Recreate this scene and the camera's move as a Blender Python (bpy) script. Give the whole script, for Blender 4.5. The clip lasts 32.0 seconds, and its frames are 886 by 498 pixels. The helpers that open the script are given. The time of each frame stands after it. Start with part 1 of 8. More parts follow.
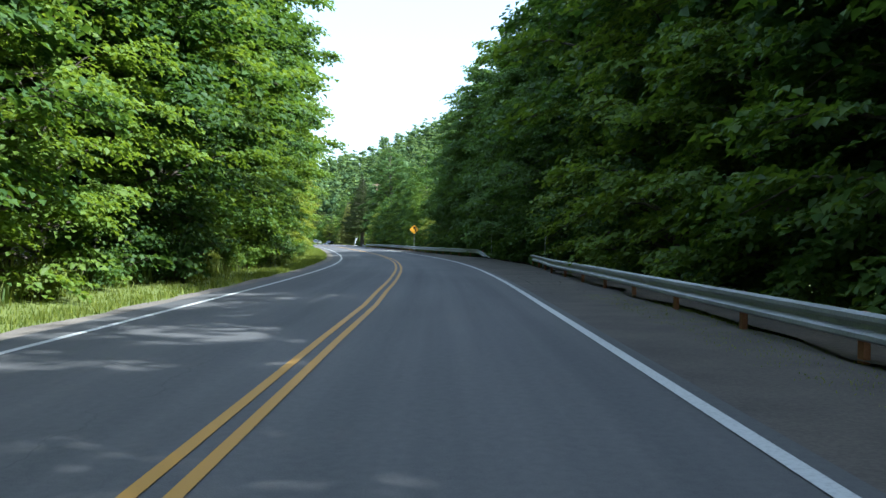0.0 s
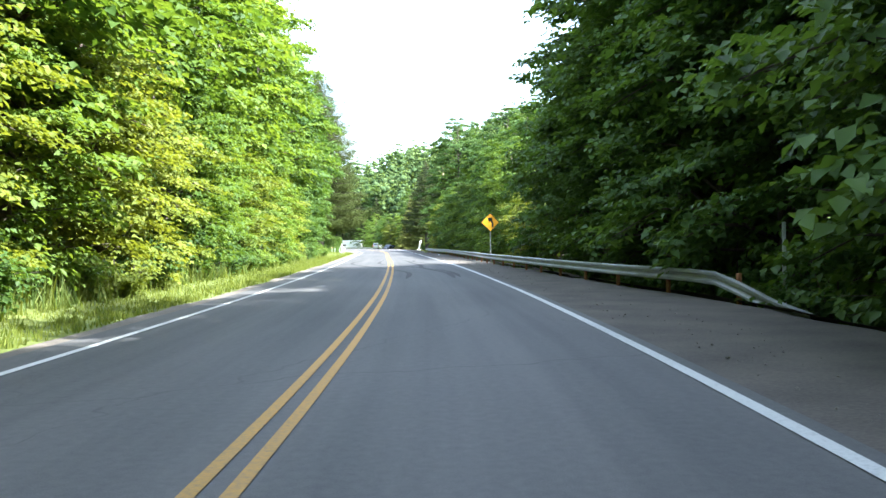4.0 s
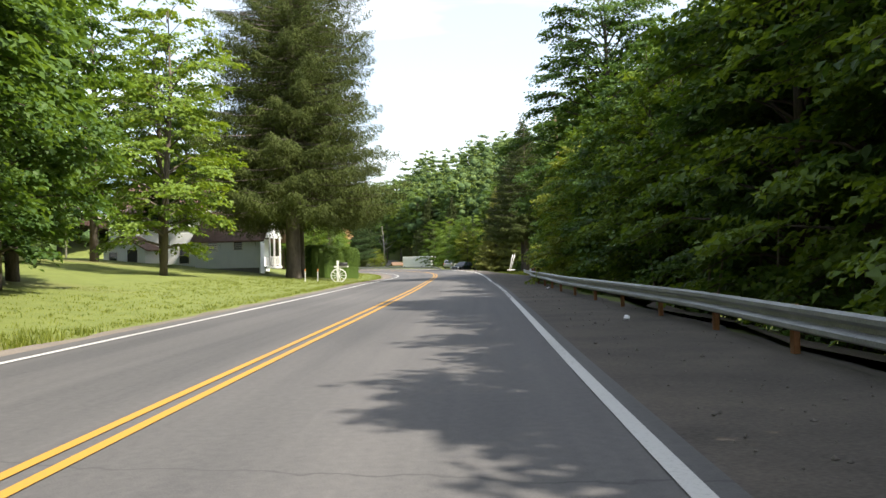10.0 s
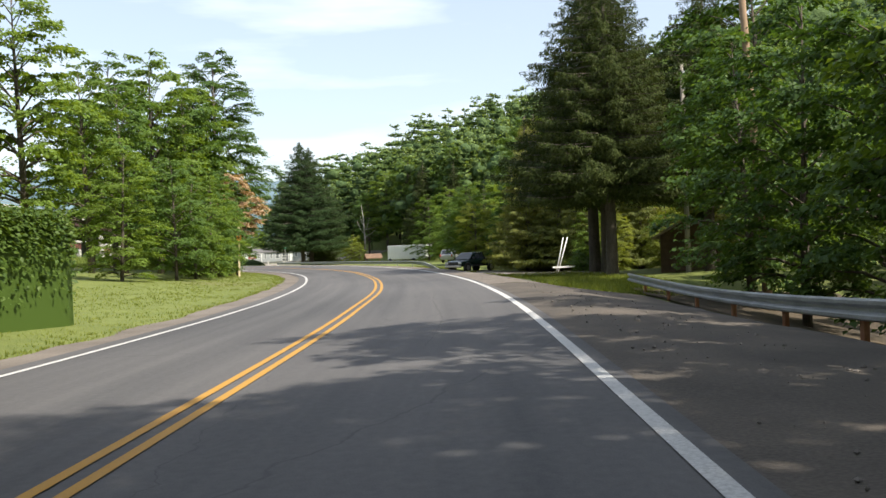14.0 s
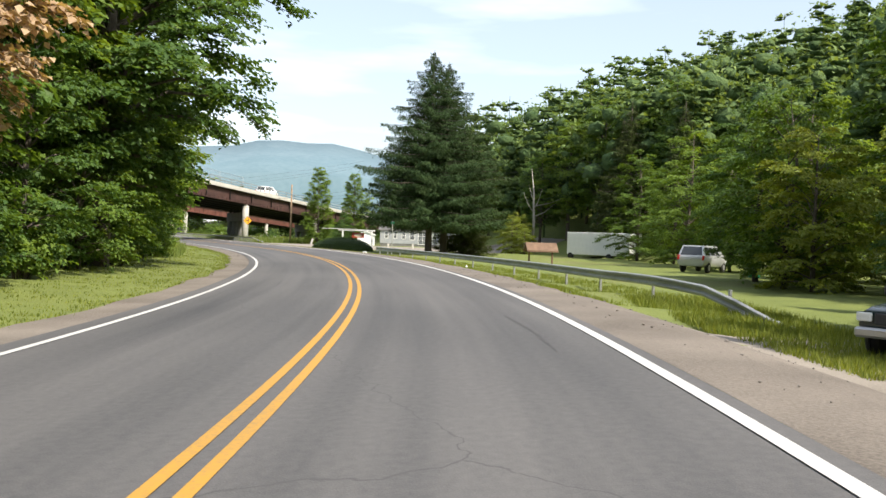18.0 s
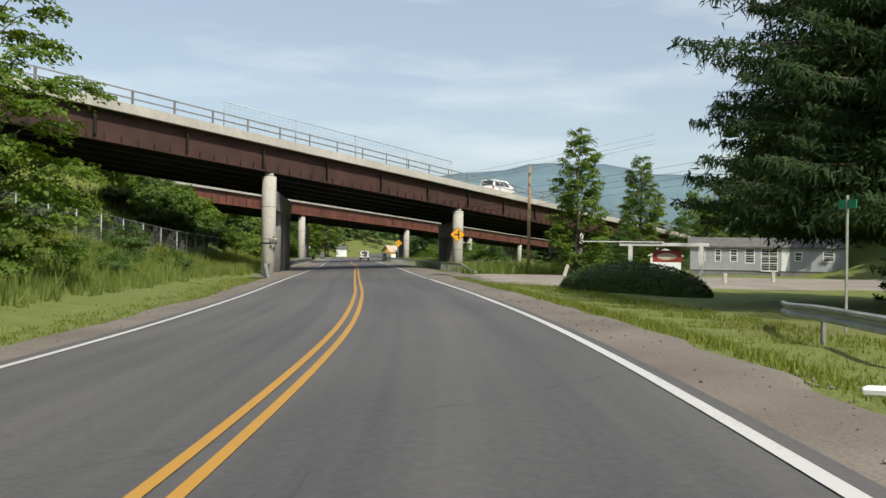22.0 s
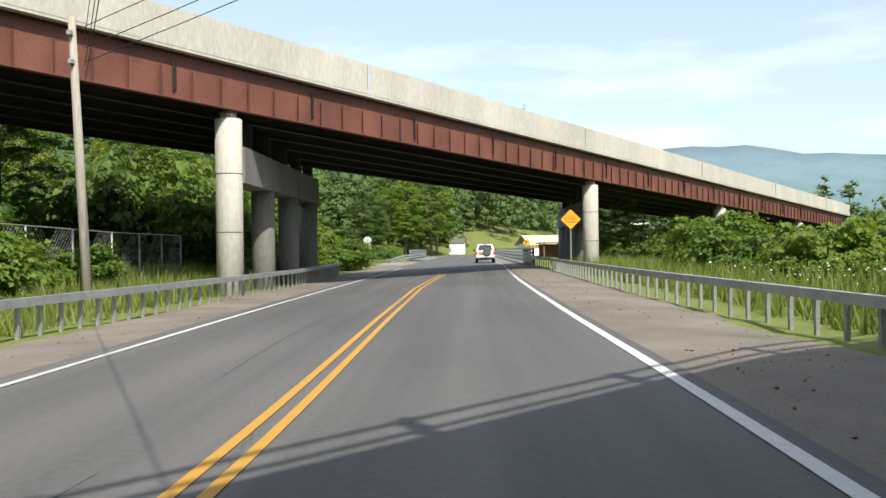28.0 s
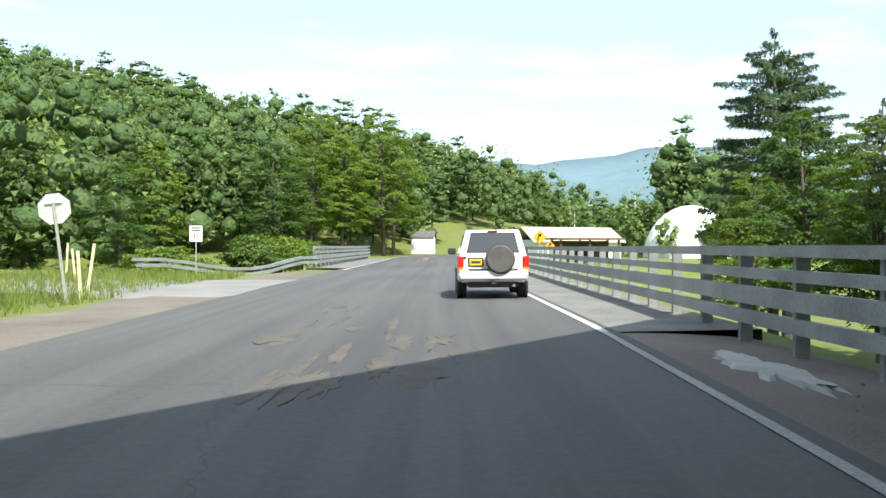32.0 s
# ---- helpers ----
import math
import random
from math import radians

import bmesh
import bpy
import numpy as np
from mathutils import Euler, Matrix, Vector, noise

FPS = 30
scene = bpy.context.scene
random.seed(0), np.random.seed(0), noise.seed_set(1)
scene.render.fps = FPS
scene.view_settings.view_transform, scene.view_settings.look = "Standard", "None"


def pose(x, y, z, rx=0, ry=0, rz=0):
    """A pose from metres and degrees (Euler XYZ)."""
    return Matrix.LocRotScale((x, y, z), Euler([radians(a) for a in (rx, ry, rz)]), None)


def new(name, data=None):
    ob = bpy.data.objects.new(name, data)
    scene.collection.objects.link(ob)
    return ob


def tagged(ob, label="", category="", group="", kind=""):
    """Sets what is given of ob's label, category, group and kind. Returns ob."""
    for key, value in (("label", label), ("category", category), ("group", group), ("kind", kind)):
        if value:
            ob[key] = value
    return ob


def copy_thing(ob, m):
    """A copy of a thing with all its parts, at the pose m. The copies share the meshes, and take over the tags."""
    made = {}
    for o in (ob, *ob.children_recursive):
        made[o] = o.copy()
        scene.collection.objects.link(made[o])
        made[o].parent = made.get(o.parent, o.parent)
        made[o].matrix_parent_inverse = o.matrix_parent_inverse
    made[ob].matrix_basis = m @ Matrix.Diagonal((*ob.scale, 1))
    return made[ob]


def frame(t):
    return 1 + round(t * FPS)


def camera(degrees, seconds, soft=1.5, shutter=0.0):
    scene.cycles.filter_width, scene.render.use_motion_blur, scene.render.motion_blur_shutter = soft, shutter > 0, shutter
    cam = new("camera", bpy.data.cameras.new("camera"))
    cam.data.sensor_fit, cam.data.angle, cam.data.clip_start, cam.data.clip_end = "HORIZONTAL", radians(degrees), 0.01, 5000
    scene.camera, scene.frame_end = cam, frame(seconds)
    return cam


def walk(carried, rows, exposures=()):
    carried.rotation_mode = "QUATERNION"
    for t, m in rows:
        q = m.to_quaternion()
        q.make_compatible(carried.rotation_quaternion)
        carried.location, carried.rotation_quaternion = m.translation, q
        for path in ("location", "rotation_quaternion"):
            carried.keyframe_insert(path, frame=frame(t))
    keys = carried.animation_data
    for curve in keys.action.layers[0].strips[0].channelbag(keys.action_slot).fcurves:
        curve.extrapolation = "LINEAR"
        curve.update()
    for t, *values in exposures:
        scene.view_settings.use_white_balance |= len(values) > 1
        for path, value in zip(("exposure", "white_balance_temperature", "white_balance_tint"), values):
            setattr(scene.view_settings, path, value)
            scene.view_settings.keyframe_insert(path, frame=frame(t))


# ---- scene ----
cam = camera(52.0, 32.0)
PATH = [
    (0.0, pose(0.01, 0.00, 1.27, 89.48, -0.17, 0.64)),
    (0.5, pose(-0.01, 6.60, 1.25, 89.62, -0.78, 1.14)),
    (1.0, pose(-0.03, 13.15, 1.24, 89.48, -0.80, 1.63)),
    (1.5, pose(-0.12, 19.66, 1.26, 89.61, -0.62, 2.32)),
    (2.0, pose(-0.24, 26.13, 1.27, 89.72, -0.26, 3.02)),
    (2.5, pose(-0.48, 32.56, 1.25, 89.76, -0.18, 3.62)),
    (3.0, pose(-0.87, 38.97, 1.29, 89.80, -0.61, 4.09)),
    (3.5, pose(-1.39, 45.39, 1.30, 89.47, 1.28, 5.24)),
    (5.5, pose(-3.96, 71.16, 1.27, 90.35, -1.37, 7.95)),
    (6.0, pose(-4.78, 77.82, 1.24, 90.17, -0.95, 8.29)),
    (6.5, pose(-5.58, 84.52, 1.27, 90.30, -1.03, 8.61)),
    (7.0, pose(-6.37, 91.24, 1.25, 89.88, -0.56, 8.90)),
    (7.5, pose(-7.15, 97.95, 1.24, 90.18, -0.59, 9.16)),
    (8.0, pose(-7.93, 104.60, 1.28, 89.96, -1.39, 9.52)),
    (8.5, pose(-8.86, 111.30, 1.28, 90.34, 0.56, 10.21)),
    (9.0, pose(-9.87, 118.01, 1.25, 90.47, 1.01, 10.67)),
    (9.5, pose(-10.97, 124.75, 1.26, 90.55, 1.38, 11.06)),
    (10.0, pose(-12.12, 131.49, 1.19, 90.80, 1.25, 11.41)),
    (10.5, pose(-13.28, 138.35, 1.27, 90.58, 1.86, 11.61)),
    (11.0, pose(-14.44, 145.39, 1.27, 91.02, 2.26, 11.63)),
    (11.5, pose(-15.66, 152.64, 1.29, 89.76, 2.65, 11.51)),
    (12.0, pose(-16.88, 160.08, 1.22, 90.20, 3.05, 11.36)),
    (12.5, pose(-18.14, 167.61, 1.27, 90.25, 2.81, 11.43)),
    (13.0, pose(-19.51, 175.14, 1.23, 90.59, 2.92, 11.40)),
    (13.5, pose(-20.94, 182.64, 1.29, 90.07, 2.57, 11.41)),
    (15.5, pose(-26.87, 212.41, 1.31, 90.47, -0.08, 15.17)),
    (16.0, pose(-28.84, 219.64, 1.28, 89.84, -0.43, 16.89)),
    (16.5, pose(-31.02, 226.80, 1.29, 89.76, -1.14, 18.59)),
    (17.0, pose(-33.43, 233.85, 1.33, 89.67, -1.96, 20.14)),
    (17.5, pose(-36.00, 240.83, 1.38, 89.68, -1.72, 21.61)),
    (18.0, pose(-38.59, 247.71, 1.35, 89.35, -1.97, 23.01)),
    (18.5, pose(-41.37, 254.53, 1.36, 89.57, -1.01, 25.03)),
    (19.0, pose(-44.44, 261.24, 1.37, 89.43, -1.11, 27.32)),
    (19.5, pose(-47.82, 267.84, 1.36, 89.53, -1.83, 29.42)),
    (20.0, pose(-51.45, 274.34, 1.36, 89.77, -2.54, 31.45)),
    (20.5, pose(-55.31, 280.75, 1.38, 89.40, -1.18, 33.86)),
    (21.0, pose(-59.41, 287.04, 1.35, 90.00, -1.37, 35.80)),
    (21.5, pose(-63.75, 293.18, 1.32, 89.37, -0.60, 38.10)),
    (22.0, pose(-68.28, 299.16, 1.32, 90.35, -0.92, 40.10)),
    (22.5, pose(-73.05, 304.98, 1.36, 89.73, -1.11, 42.35)),
    (23.0, pose(-78.05, 310.65, 1.33, 89.65, -2.22, 44.34)),
    (23.5, pose(-83.25, 316.15, 1.31, 89.86, -2.16, 45.93)),
    (24.0, pose(-88.57, 321.55, 1.31, 90.05, -1.24, 46.64)),
    (24.5, pose(-93.97, 326.96, 1.37, 89.38, 0.05, 47.24)),
    (25.0, pose(-99.46, 332.30, 1.33, 89.33, 0.08, 47.56)),
    (25.5, pose(-105.02, 337.62, 1.33, 89.71, 0.44, 47.57)),
    (27.5, pose(-127.15, 359.49, 1.33, 89.86, 0.37, 48.02)),
    (28.0, pose(-132.78, 364.80, 1.39, 89.98, 0.78, 48.29)),
    (28.5, pose(-138.43, 370.06, 1.36, 89.82, 0.78, 48.40)),
    (29.0, pose(-144.09, 375.24, 1.34, 89.94, 1.20, 48.43)),
    (29.5, pose(-149.75, 380.41, 1.34, 89.73, -0.95, 48.40)),
    (30.0, pose(-155.35, 385.60, 1.38, 90.04, 0.82, 48.19)),
    (30.5, pose(-160.82, 390.79, 1.32, 89.40, -0.07, 47.78)),
    (31.0, pose(-166.16, 395.98, 1.34, 89.33, 0.50, 47.37)),
    (31.5, pose(-171.34, 401.14, 1.34, 89.65, -0.86, 46.67)),
    (32.0, pose(-176.40, 406.26, 1.35, 89.79, -0.20, 46.57)),
]
walk(cam, PATH, exposures=[(0.0, 1.45, 5300, 3), (1.0, 2.4, 5250, 3), (2.0, 2.9, 5250, 4), (3.0, 2.75, 5350, 4), (3.5, 2.65, 5500, 5), (6.0, 1.45, 6500, 8), (7.0, 1.65, 6700, 9), (8.0, 1.8, 6850, 10), (9.0, 1.2, 6750, 10), (10.0, 1.1, 6700, 10), (11.0, 1.4, 6650, 10), (12.0, 1.35, 6600, 10), (13.0, 0.95, 6600, 10),
                           (16.0, 0.6, 6700, 10), (18.0, 0.75, 6650, 10), (20.0, 0.15, 6550, 9), (22.0, 0.0, 6600, 7), (24.0, 0.05, 6600, 7), (28.0, 0.58, 6500, 7), (29.0, 0.55, 6550, 7), (30.0, 0.15, 6650, 9), (31.0, 0.0, 6600, 6), (32.0, 0.92, 6250, 3)])

# ---- light ----
SUN_AZ = radians(71.0)      # the light travels this far to the left of +y
SUN_EL = radians(48.5)
world = bpy.data.worlds.new("sky")
scene.world = world
world.use_nodes = True
wn, wl = world.node_tree.nodes, world.node_tree.links
wn.clear()
sky = wn.new("ShaderNodeTexSky")
sky.sky_type = "NISHITA"
sky.sun_disc = False
sky.sun_elevation = SUN_EL
sky.sun_rotation = radians(109.0)
sky.altitude = 400.0
sky.air_density = 1.0
sky.dust_density = 2.6
sky.ozone_density = 1.0
# thin streaks of high cloud
wt = wn.new("ShaderNodeTexCoord")
wm = wn.new("ShaderNodeMapping")
wm.inputs["Scale"].default_value = (1.6, 1.6, 9.0)
wz = wn.new("ShaderNodeTexNoise")
wz.inputs["Scale"].default_value = 2.2
wz.inputs["Detail"].default_value = 6.0
wr = wn.new("ShaderNodeMapRange")
wr.inputs["From Min"].default_value = 0.5
wr.inputs["From Max"].default_value = 0.78
wr.inputs["To Min"].default_value = 0.25
wr.inputs["To Max"].default_value = 0.65
wx = wn.new("ShaderNodeMix")
wx.data_type = "RGBA"
wx.inputs[7].default_value = (7.6, 8.0, 8.2, 1.0)
bgd = wn.new("ShaderNodeBackground")
bgd.inputs["Strength"].default_value = 0.13
wo = wn.new("ShaderNodeOutputWorld")
wl.new(wt.outputs["Generated"], wm.inputs["Vector"])
wl.new(wm.outputs["Vector"], wz.inputs["Vector"])
wl.new(wz.outputs["Fac"], wr.inputs["Value"])
wl.new(wr.outputs["Result"], wx.inputs[0])
wl.new(sky.outputs["Color"], wx.inputs[6])
wl.new(wx.outputs[2], bgd.inputs["Color"])
wl.new(bgd.outputs["Background"], wo.inputs["Surface"])

sun_data = bpy.data.lights.new("sun", "SUN")
sun_data.energy = 4.6
sun_data.angle = radians(0.6)
sun_data.color = (1.0, 0.93, 0.82)
sun = new("sun", sun_data)
sun_way = Vector((-math.sin(SUN_AZ) * math.cos(SUN_EL), math.cos(SUN_AZ) * math.cos(SUN_EL), -math.sin(SUN_EL)))
sun.rotation_euler = sun_way.to_track_quat("-Z", "Y").to_euler()
sun.location = (60, -40, 80)


# ---- materials ----
def node_mat(name):
    m = bpy.data.materials.new(name)
    m.use_nodes = True
    nt = m.node_tree
    return m, nt, nt.nodes, nt.links, nt.nodes["Principled BSDF"]


def mat(name, dark, light, rough=0.8, scale=3.0, fine=40.0, bump=0.2, metal=0.0, coords="Object", stretch=(1, 1, 1), vary=0.0, spec=0.5, bump_dist=0.01):
    """A surface whose colour wanders between two colours at a coarse and a fine scale, with a fine relief."""
    m, nt, n, l, b = node_mat(name)
    tc = n.new("ShaderNodeTexCoord")
    mp = n.new("ShaderNodeMapping")
    mp.inputs["Scale"].default_value = stretch
    l.new(tc.outputs[coords], mp.inputs["Vector"])
    a = n.new("ShaderNodeTexNoise")
    a.inputs["Scale"].default_value = scale
    a.inputs["Detail"].default_value = 5.0
    f = n.new("ShaderNodeTexNoise")
    f.inputs["Scale"].default_value = fine
    f.inputs["Detail"].default_value = 3.0
    l.new(mp.outputs["Vector"], a.inputs["Vector"])
    l.new(mp.outputs["Vector"], f.inputs["Vector"])
    mix = n.new("ShaderNodeMath")
    mix.operation = "MULTIPLY_ADD"
    mix.inputs[1].default_value = 0.45
    l.new(f.outputs["Fac"], mix.inputs[0])
    half = n.new("ShaderNodeMath")
    half.operation = "MULTIPLY"
    half.inputs[1].default_value = 0.55
    l.new(a.outputs["Fac"], half.inputs[0])
    l.new(half.outputs[0], mix.inputs[2])
    last = mix.outputs[0]
    if vary:
        oi = n.new("ShaderNodeObjectInfo")
        add = n.new("ShaderNodeMath")
        add.operation = "MULTIPLY_ADD"
        add.inputs[1].default_value = vary
        l.new(oi.outputs["Random"], add.inputs[0])
        l.new(last, add.inputs[2])
        last = add.outputs[0]
    ramp = n.new("ShaderNodeMapRange")
    ramp.inputs["From Min"].default_value = 0.32
    ramp.inputs["From Max"].default_value = 0.68 + vary
    l.new(last, ramp.inputs["Value"])
    c = n.new("ShaderNodeMix")
    c.data_type = "RGBA"
    c.inputs[6].default_value = (*dark, 1)
    c.inputs[7].default_value = (*light, 1)
    l.new(ramp.outputs[0], c.inputs[0])
    l.new(c.outputs[2], b.inputs["Base Color"])
    b.inputs["Roughness"].default_value = rough
    b.inputs["Metallic"].default_value = metal
    b.inputs["Specular IOR Level"].default_value = spec
    if bump:
        bp = n.new("ShaderNodeBump")
        bp.inputs["Strength"].default_value = bump
        bp.inputs["Distance"].default_value = bump_dist
        l.new(f.outputs["Fac"], bp.inputs["Height"])
        l.new(bp.outputs["Normal"], b.inputs["Normal"])
    return m


def leaf_mat(name, dark, light, through_part=0.4, vary=0.5, gloss=0.25, patch=0.0):
    """Leaves: diffuse and translucent, each leaf and each plant a little different."""
    m, nt, n, l, b = node_mat(name)
    n.remove(b)
    out = n["Material Output"]
    geo = n.new("ShaderNodeNewGeometry")
    oi = n.new("ShaderNodeObjectInfo")
    s = n.new("ShaderNodeMath")
    s.operation = "MULTIPLY_ADD"
    s.inputs[1].default_value = vary
    l.new(oi.outputs["Random"], s.inputs[0])
    k = n.new("ShaderNodeMath")
    k.operation = "MULTIPLY"
    k.inputs[1].default_value = 1.0 - vary
    l.new(geo.outputs["Random Per Island"], k.inputs[0])
    l.new(k.outputs[0], s.inputs[2])
    c = n.new("ShaderNodeMix")
    c.data_type = "RGBA"
    c.inputs[6].default_value = (*dark, 1)
    c.inputs[7].default_value = (*light, 1)
    l.new(s.outputs[0], c.inputs[0])
    if patch:
        # whole trees lighter or darker than their neighbours
        tc = n.new("ShaderNodeTexCoord")
        z = n.new("ShaderNodeTexNoise")
        z.inputs["Scale"].default_value = patch
        z.inputs["Detail"].default_value = 3.0
        l.new(tc.outputs["Object"], z.inputs["Vector"])
        r = n.new("ShaderNodeMapRange")
        r.inputs["From Min"].default_value = 0.36
        r.inputs["From Max"].default_value = 0.64
        r.inputs["To Min"].default_value = 0.0
        r.inputs["To Max"].default_value = 0.75
        l.new(z.outputs["Fac"], r.inputs["Value"])
        j = n.new("ShaderNodeMath")
        j.operation = "MULTIPLY_ADD"
        j.inputs[1].default_value = 0.35
        l.new(s.outputs[0], j.inputs[0])
        l.new(r.outputs[0], j.inputs[2])
        l.new(j.outputs[0], c.inputs[0])
    d = n.new("ShaderNodeBsdfPrincipled")
    d.inputs["Roughness"].default_value = 0.55
    d.inputs["Specular IOR Level"].default_value = gloss
    t = n.new("ShaderNodeBsdfTranslucent")
    warm = n.new("ShaderNodeMix")
    warm.data_type = "RGBA"
    warm.blend_type = "MULTIPLY"
    warm.inputs[0].default_value = 1.0
    warm.inputs[7].default_value = (1.9, 1.7, 0.6, 1)
    l.new(c.outputs[2], d.inputs["Base Color"])
    l.new(c.outputs[2], warm.inputs[6])
    l.new(warm.outputs[2], t.inputs["Color"])
    mx = n.new("ShaderNodeMixShader")
    mx.inputs[0].default_value = through_part
    l.new(d.outputs[0], mx.inputs[1])
    l.new(t.outputs[0], mx.inputs[2])
    l.new(mx.outputs[0], out.inputs["Surface"])
    return m


def flat_mat(name, col, rough=0.5, metal=0.0, spec=0.5):
    m, nt, n, l, b = node_mat(name)
    b.inputs["Base Color"].default_value = (*col, 1)
    b.inputs["Roughness"].default_value = rough
    b.inputs["Metallic"].default_value = metal
    b.inputs["Specular IOR Level"].default_value = spec
    return m


def glass_mat(name, col=(0.03, 0.035, 0.04)):
    m, nt, n, l, b = node_mat(name)
    b.inputs["Base Color"].default_value = (*col, 1)
    b.inputs["Roughness"].default_value = 0.04
    b.inputs["Specular IOR Level"].default_value = 0.8
    return m


def asphalt_mat():
    """Old asphalt in road coordinates (u across, v along, in metres): worn wheel paths, streaks, seams, aggregate."""
    m, nt, n, l, b = node_mat("asphalt")
    uv = n.new("ShaderNodeUVMap")
    uv.uv_map = "road"
    sep = n.new("ShaderNodeSeparateXYZ")
    l.new(uv.outputs[0], sep.inputs[0])

    def noise_at(scale, stretch, detail=4.0):
        mp = n.new("ShaderNodeMapping")
        mp.inputs["Scale"].default_value = stretch
        l.new(uv.outputs[0], mp.inputs["Vector"])
        t = n.new("ShaderNodeTexNoise")
        t.inputs["Scale"].default_value = scale
        t.inputs["Detail"].default_value = detail
        l.new(mp.outputs[0], t.inputs["Vector"])
        return t.outputs["Fac"]

    def math_node(op, a, v):
        q = n.new("ShaderNodeMath")
        q.operation = op
        for i, x in enumerate((a, v)):
            if isinstance(x, (int, float)):
                q.inputs[i].default_value = x
            else:
                l.new(x, q.inputs[i])
        return q.outputs[0]

    streak = noise_at(1.0, (2.6, 0.05, 1))
    patch = noise_at(0.22, (1.0, 0.35, 1), 6.0)
    grit = noise_at(70.0, (1, 1, 1), 2.0)
    # wheel paths: a wave of half a lane's width
    wave = math_node("COSINE", math_node("MULTIPLY", sep.outputs[0], 2 * math.pi / 1.78), 0)
    chips = noise_at(13.0, (1, 0.8, 1), 5.0)
    v = math_node("ADD", math_node("MULTIPLY", streak, 0.34), math_node("MULTIPLY", patch, 0.42))
    v = math_node("ADD", v, math_node("MULTIPLY", wave, 0.03))
    v = math_node("ADD", v, math_node("MULTIPLY", grit, 0.26))
    v = math_node("ADD", v, math_node("MULTIPLY", chips, 0.26))
    r = n.new("ShaderNodeMapRange")
    r.inputs["From Min"].default_value = 0.42
    r.inputs["From Max"].default_value = 0.86
    l.new(v, r.inputs["Value"])
    c = n.new("ShaderNodeMix")
    c.data_type = "RGBA"
    c.inputs[6].default_value = (0.045, 0.046, 0.050, 1)
    c.inputs[7].default_value = (0.135, 0.130, 0.128, 1)
    l.new(r.outputs[0], c.inputs[0])
    # cracks
    vo = n.new("ShaderNodeTexVoronoi")
    vo.feature = "DISTANCE_TO_EDGE"
    vo.inputs["Scale"].default_value = 0.12
    mp = n.new("ShaderNodeMapping")
    mp.inputs["Scale"].default_value = (1.0, 0.4, 1)
    wob = n.new("ShaderNodeTexNoise")
    wob.inputs["Scale"].default_value = 1.2
    wob.inputs["Detail"].default_value = 5.0
    l.new(uv.outputs[0], wob.inputs["Vector"])
    va = n.new("ShaderNodeVectorMath")
    va.operation = "MULTIPLY_ADD"
    va.inputs[1].default_value = (0.8, 0.8, 0)
    l.new(wob.outputs["Color"], va.inputs[0])
    l.new(uv.outputs[0], va.inputs[2])
    l.new(va.outputs[0], mp.inputs["Vector"])
    l.new(mp.outputs[0], vo.inputs["Vector"])
    cr = n.new("ShaderNodeMapRange")
    cr.inputs["From Min"].default_value = 0.0
    cr.inputs["From Max"].default_value = 0.0012
    l.new(vo.outputs["Distance"], cr.inputs["Value"])
    c2 = n.new("ShaderNodeMix")
    c2.data_type = "RGBA"
    c2.inputs[6].default_value = (0.06, 0.06, 0.061, 1)
    l.new(cr.outputs[0], c2.inputs[0])
    l.new(c.outputs[2], c2.inputs[7])
    l.new(c2.outputs[2], b.inputs["Base Color"])
    b.inputs["Roughness"].default_value = 0.82
    b.inputs["Specular IOR Level"].default_value = 0.4
    bp = n.new("ShaderNodeBump")
    bp.inputs["Strength"].default_value = 0.35
    bp.inputs["Distance"].default_value = 0.006
    l.new(grit, bp.inputs["Height"])
    l.new(bp.outputs["Normal"], b.inputs["Normal"])
    return m


def paint_mat(name, col, under, wear):
    """Road paint, worn away in flakes and smudged by tyres."""
    m, nt, n, l, b = node_mat(name)
    tc = n.new("ShaderNodeTexCoord")
    a = n.new("ShaderNodeTexNoise")
    a.inputs["Scale"].default_value = 26.0
    a.inputs["Detail"].default_value = 6.0
    a.inputs["Roughness"].default_value = 0.7
    g = n.new("ShaderNodeTexNoise")
    g.inputs["Scale"].default_value = 0.12
    l.new(tc.outputs["Object"], a.inputs["Vector"])
    l.new(tc.outputs["Object"], g.inputs["Vector"])
    s = n.new("ShaderNodeMath")
    s.operation = "MULTIPLY_ADD"
    s.inputs[1].default_value = 0.9
    l.new(g.outputs["Fac"], s.inputs[0])
    l.new(a.outputs["Fac"], s.inputs[2])
    r = n.new("ShaderNodeMapRange")
    r.inputs["From Min"].default_value = wear
    r.inputs["From Max"].default_value = wear + 0.5
    l.new(s.outputs[0], r.inputs["Value"])
    c = n.new("ShaderNodeMix")
    c.data_type = "RGBA"
    c.inputs[6].default_value = (*col, 1)
    c.inputs[7].default_value = (*under, 1)
    l.new(r.outputs[0], c.inputs[0])
    l.new(c.outputs[2], b.inputs["Base Color"])
    b.inputs["Roughness"].default_value = 0.7
    return m


